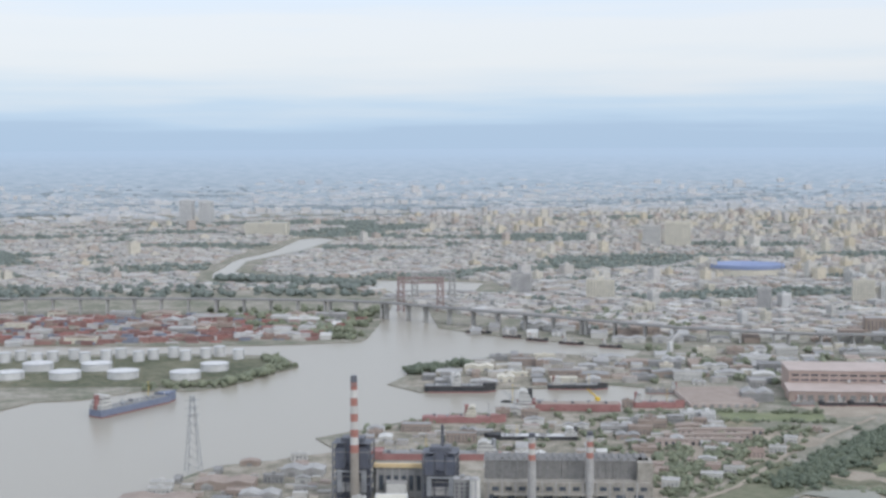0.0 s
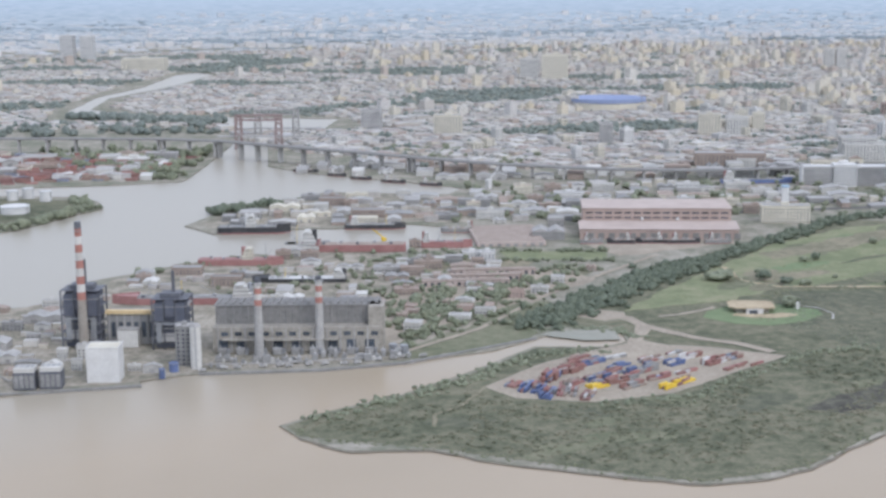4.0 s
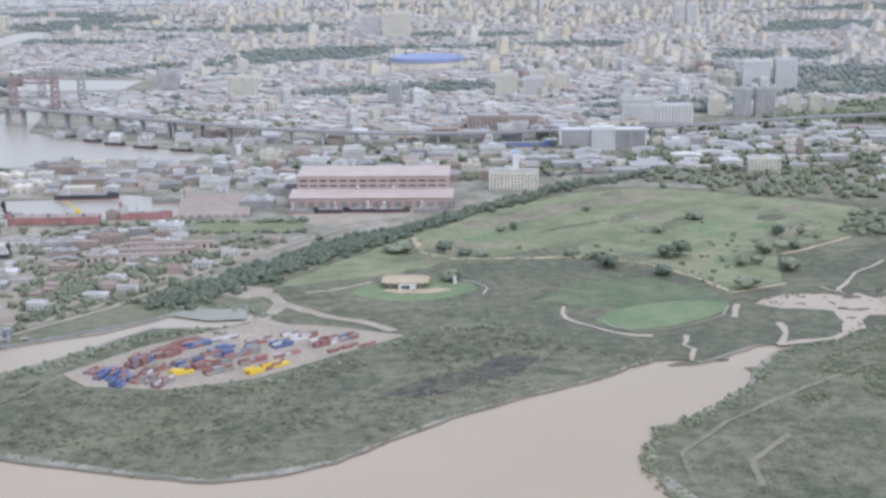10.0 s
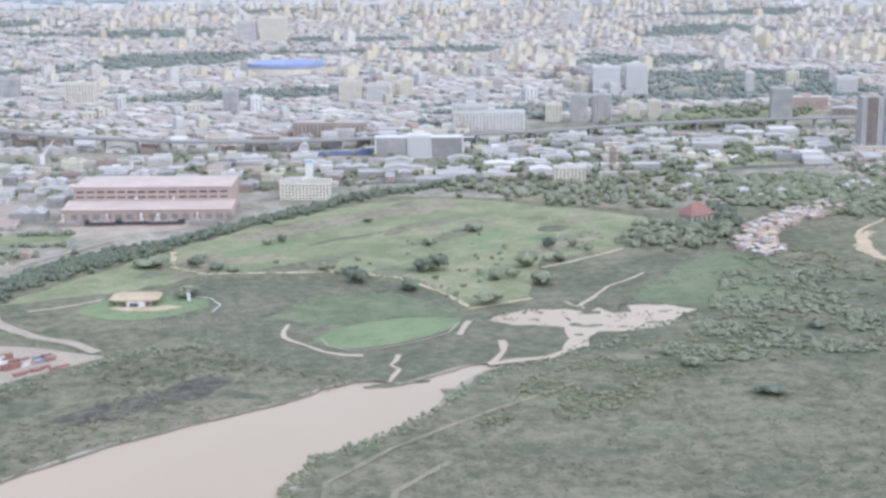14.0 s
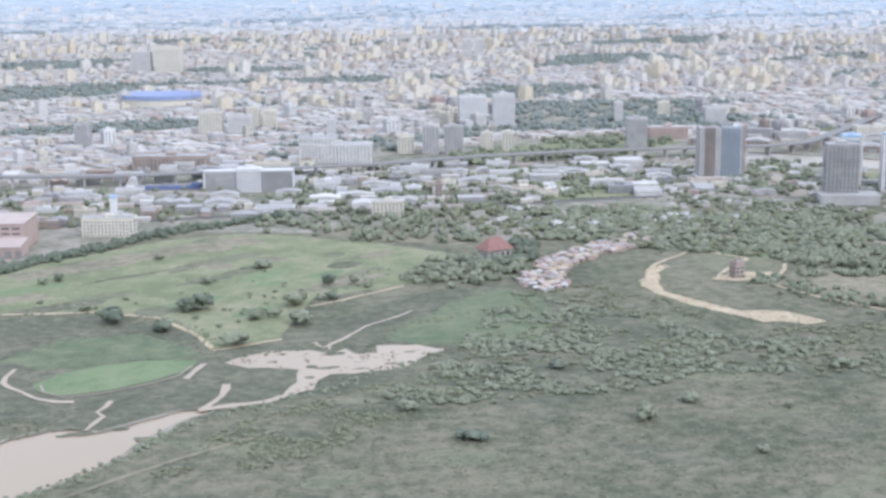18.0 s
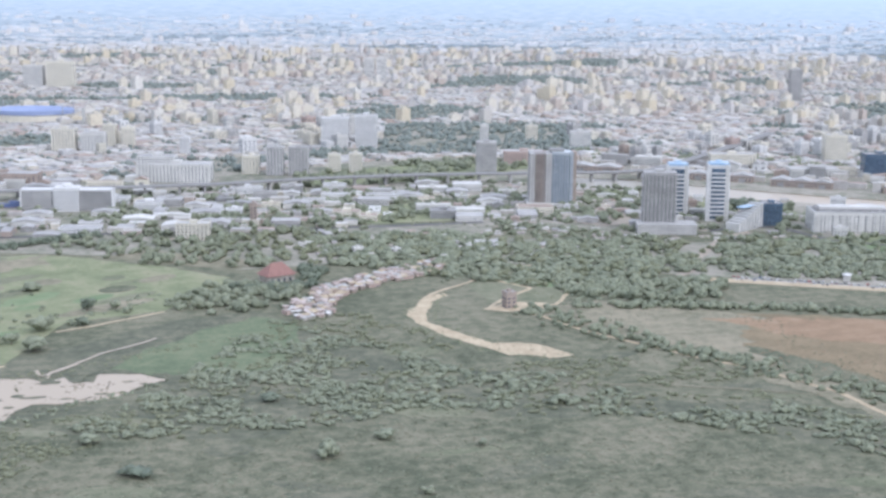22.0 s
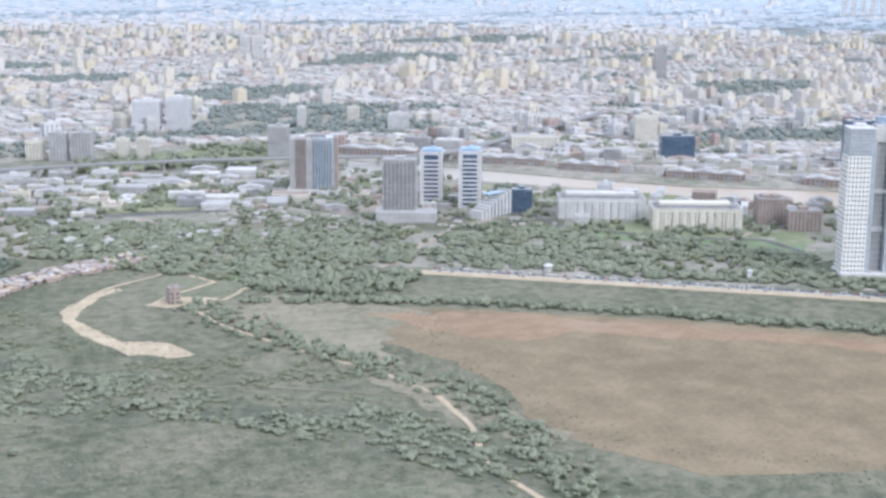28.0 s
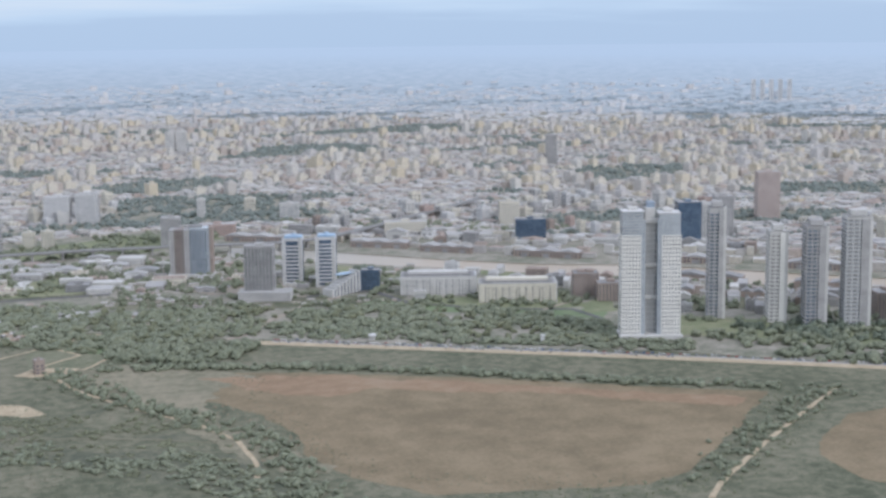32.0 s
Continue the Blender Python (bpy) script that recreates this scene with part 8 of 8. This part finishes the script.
trees("tower_trees", thin(scatter([(1035, 560), (1070, 520), (1180, 430), (1270, 395), (1265, 450), (1140, 530), (1080, 560)], 620, RNG), 0.03, -0.35, 95), 3.5, 7.5, M["leaf_dark"], "dark trees at the foot of the towers", tall=1.1)
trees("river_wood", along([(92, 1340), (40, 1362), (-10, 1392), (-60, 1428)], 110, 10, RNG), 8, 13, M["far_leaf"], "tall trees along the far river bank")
trees("chapel_trees", np.vstack([along([(556, 646), (572, 640), (592, 645)], 46, 7, RNG), along([(590, 660), (600, 672), (590, 680)], 30, 7, RNG)]), 3.5, 6.5, M["leaf_dark"], "trees close about the red roof")
trees("shanty_trees", along([(575, 600), (596, 634), (630, 662), (656, 676)], 40, 12, RNG), 1.6, 3.4, M["leaf"], "small trees between the shacks")
SAND_EDGE = [(636, 610), (647, 617), (639, 602), (634, 584), (629, 568), (633, 556), (637, 541), (644, 526), (653, 524), (669, 500), (651, 504), (636, 521), (626, 540), (620, 562), (618, 580), (628, 594), (636, 610)]
trees("bank_growth", along([(344, 305), (334, 342), (336, 366), (347, 385), (362, 393), (383, 412)], 330, 5, RNG), 1.0, 2.6, M["shrub"], "thick growth on the river bank", "bushes", BUSHES, 0.5)
trees("sand_edge", along(SAND_EDGE, 460, 4.6, RNG), 0.7, 1.9, M["shrub"], "grass and bushes closing in on the sand", "bushes", BUSHES, 0.4)
trees("pond_edge", along([(430, 511), (437, 517), (447, 521), (464, 519), (476, 518), (488, 519), (503, 516), (512, 505), (499, 495), (473, 483), (459, 478), (448, 464), (426, 455)], 330, 2.4, RNG), 0.6, 1.6,
      M["marsh"], "dark reeds round the pond", "reeds", BUSHES, 0.35, 0.1)
trees("wet_edge", along([(492, 523), (506, 548), (528, 570), (557, 592), (572, 578), (566, 534), (548, 509), (528, 502), (514, 511), (492, 523)], 330, 7, RNG), 0.8, 2.0, M["marsh"], "reeds along the wet meadow", "reeds", BUSHES, 0.3)
trees("flat_edge", along([(350, 535), (372, 560), (405, 560), (420, 535), (424, 520), (400, 524), (365, 520), (350, 535)], 260, 5, RNG), 0.8, 2.0, M["marsh"], "reeds round the green flat", "reeds", BUSHES, 0.25)
trees("margin_tufts", scatter([(690, 560), (730, 572), (772, 545), (792, 505), (775, 470), (782, 400), (765, 372), (745, 404), (731, 439), (714, 494)], 900, RNG), 0.8, 2.4, M["ochre2"], "brown weed spreading over the dry margin", "grass", BUSHES, 0.12)
trees("lagoon_edge", along([(745, 548), (775, 505), (760, 470), (769, 430), (766, 400), (776, 370), (800, 338), (880, 322)], 420, 12, RNG), 0.7, 1.8, M["dry"], "dry tufts in the lagoon's shallow side", "grass", BUSHES, 0.25)
# gardens, lanes and trees about the basin and the building land
for nm, pts in (("ground_green_site", [(819, 877), (844, 897), (850, 870), (830, 845), (812, 850)]), ("ground_green_quay", [(905, 806), (930, 812), (915, 770), (893, 756), (889, 780)]),
                ("ground_green_blocks", [(989, 651), (1017, 669), (1005, 625), (985, 622)]), ("ground_green_halls", [(530, 780), (580, 770), (640, 790), (620, 820), (560, 815)]),
                ("ground_green_belt", [(640, 800), (720, 800), (745, 840), (700, 870), (650, 850)]), ("ground_green_avenue", [(940, 800), (1000, 745), (1060, 700), (1070, 712), (1010, 758), (955, 805)]),
                ("ground_green_quarter", [(1030, 640), (1100, 640), (1140, 610), (1120, 590), (1050, 610)])):
    sheet(nm, winding(pts, 5, 2.2, len(nm)), 0.07, M["meadow" if len(nm) % 2 else "scrub"], label="patchy green grass between buildings")
for nm, poly, nb in (("town_trees_site", [(740, 790), (800, 860), (850, 900), (870, 860), (830, 800), (780, 770)], 120), ("town_trees_quay", [(885, 745), (915, 760), (935, 812), (900, 810)], 40),
                     ("town_trees_quarter", [(1000, 730), (1060, 690), (1180, 600), (1200, 620), (1070, 710)], 150), ("town_trees_halls", [(530, 770), (640, 780), (740, 850), (700, 900), (560, 840)], 190),
                     ("town_trees_houses", [(150, 570), (190, 590), (250, 650), (200, 640), (170, 625)], 80)):
    trees(nm, thin(scatter(poly, nb, RNG), 0.04, -0.2, 16), 3, 6, M["leaf"], "green trees between the buildings")

boxes_mesh("stacked_containers", MORE_BOXES, [M["port_box"], M["port_box"]], "further weathered containers stacked in the yard", "containers")

# low buildings about the basin and on the building land
qrng = np.random.default_rng(77)
rows = []
for poly, count, lo, hi, h0, h1, turn in (
        ([(830, 990), (950, 912), (1020, 828), (1100, 785), (1190, 712), (1300, 612), (1400, 690), (1200, 800), (1060, 905), (960, 955), (880, 1030)], 230, 5, 12, 2, 7, -0.6),
        ([(1010, 690), (1060, 645), (1200, 555), (1290, 555), (1150, 640), (1060, 700)], 90, 5, 11, 2, 6, -0.5),
        ([(720, 790), (790, 770), (840, 880), (800, 930), (720, 930)], 150, 3, 9, 0.8, 2.4, -0.3),
        ([(700, 752), (770, 720), (890, 700), (895, 722), (800, 730), (740, 785)], 60, 2.5, 7, 0.6, 1.8, -0.25),
        ([(600, 705), (680, 690), (760, 660), (770, 700), (690, 752), (610, 775)], 60, 2, 5, 1.0, 2.2, 0.2),
        ([(880, 745), (930, 760), (950, 800), (905, 840), (870, 800)], 16, 3, 7, 1, 3, -0.3),
        ([(500, 790), (640, 790), (720, 930), (560, 925)], 220, 4, 12, 1.5, 3.5, -0.25),
        ([(220, 790), (480, 800), (480, 920), (250, 920)], 210, 4, 12, 1.5, 3.5, -0.2),
        ([(20, 640), (130, 590), (230, 690), (170, 720), (60, 700)], 130, 3, 8, 1, 2.6, -0.2),
        ([(85, 810), (225, 806), (228, 890), (150, 912), (95, 860)], 90, 4, 11, 1.5, 3.5, -0.15),
        ([(-100, 505), (20, 512), (25, 560), (15, 630), (-28, 618), (-60, 570)], 90, 2.5, 7, 0.8, 2.4, -0.15)):
    for px, py in scatter(poly, count, qrng):
        r = qrng.uniform(lo, hi) * 0.6
        if inside(DOCK, [px], [py])[0] or any(math.hypot(px - a, py - c) < (r + q) * 0.85 for a, c, q in used):
            continue
        used.append((px, py, r))
        rows.append((px, py, 0, r * 1.7, r * qrng.uniform(0.8, 1.3), qrng.uniform(h0, h1), turn + qrng.normal() * 0.05))
boxes_mesh("low_buildings", rows, [M["houses"], M["roofs"]], "low grey and pale buildings of docks and yards", "houses")
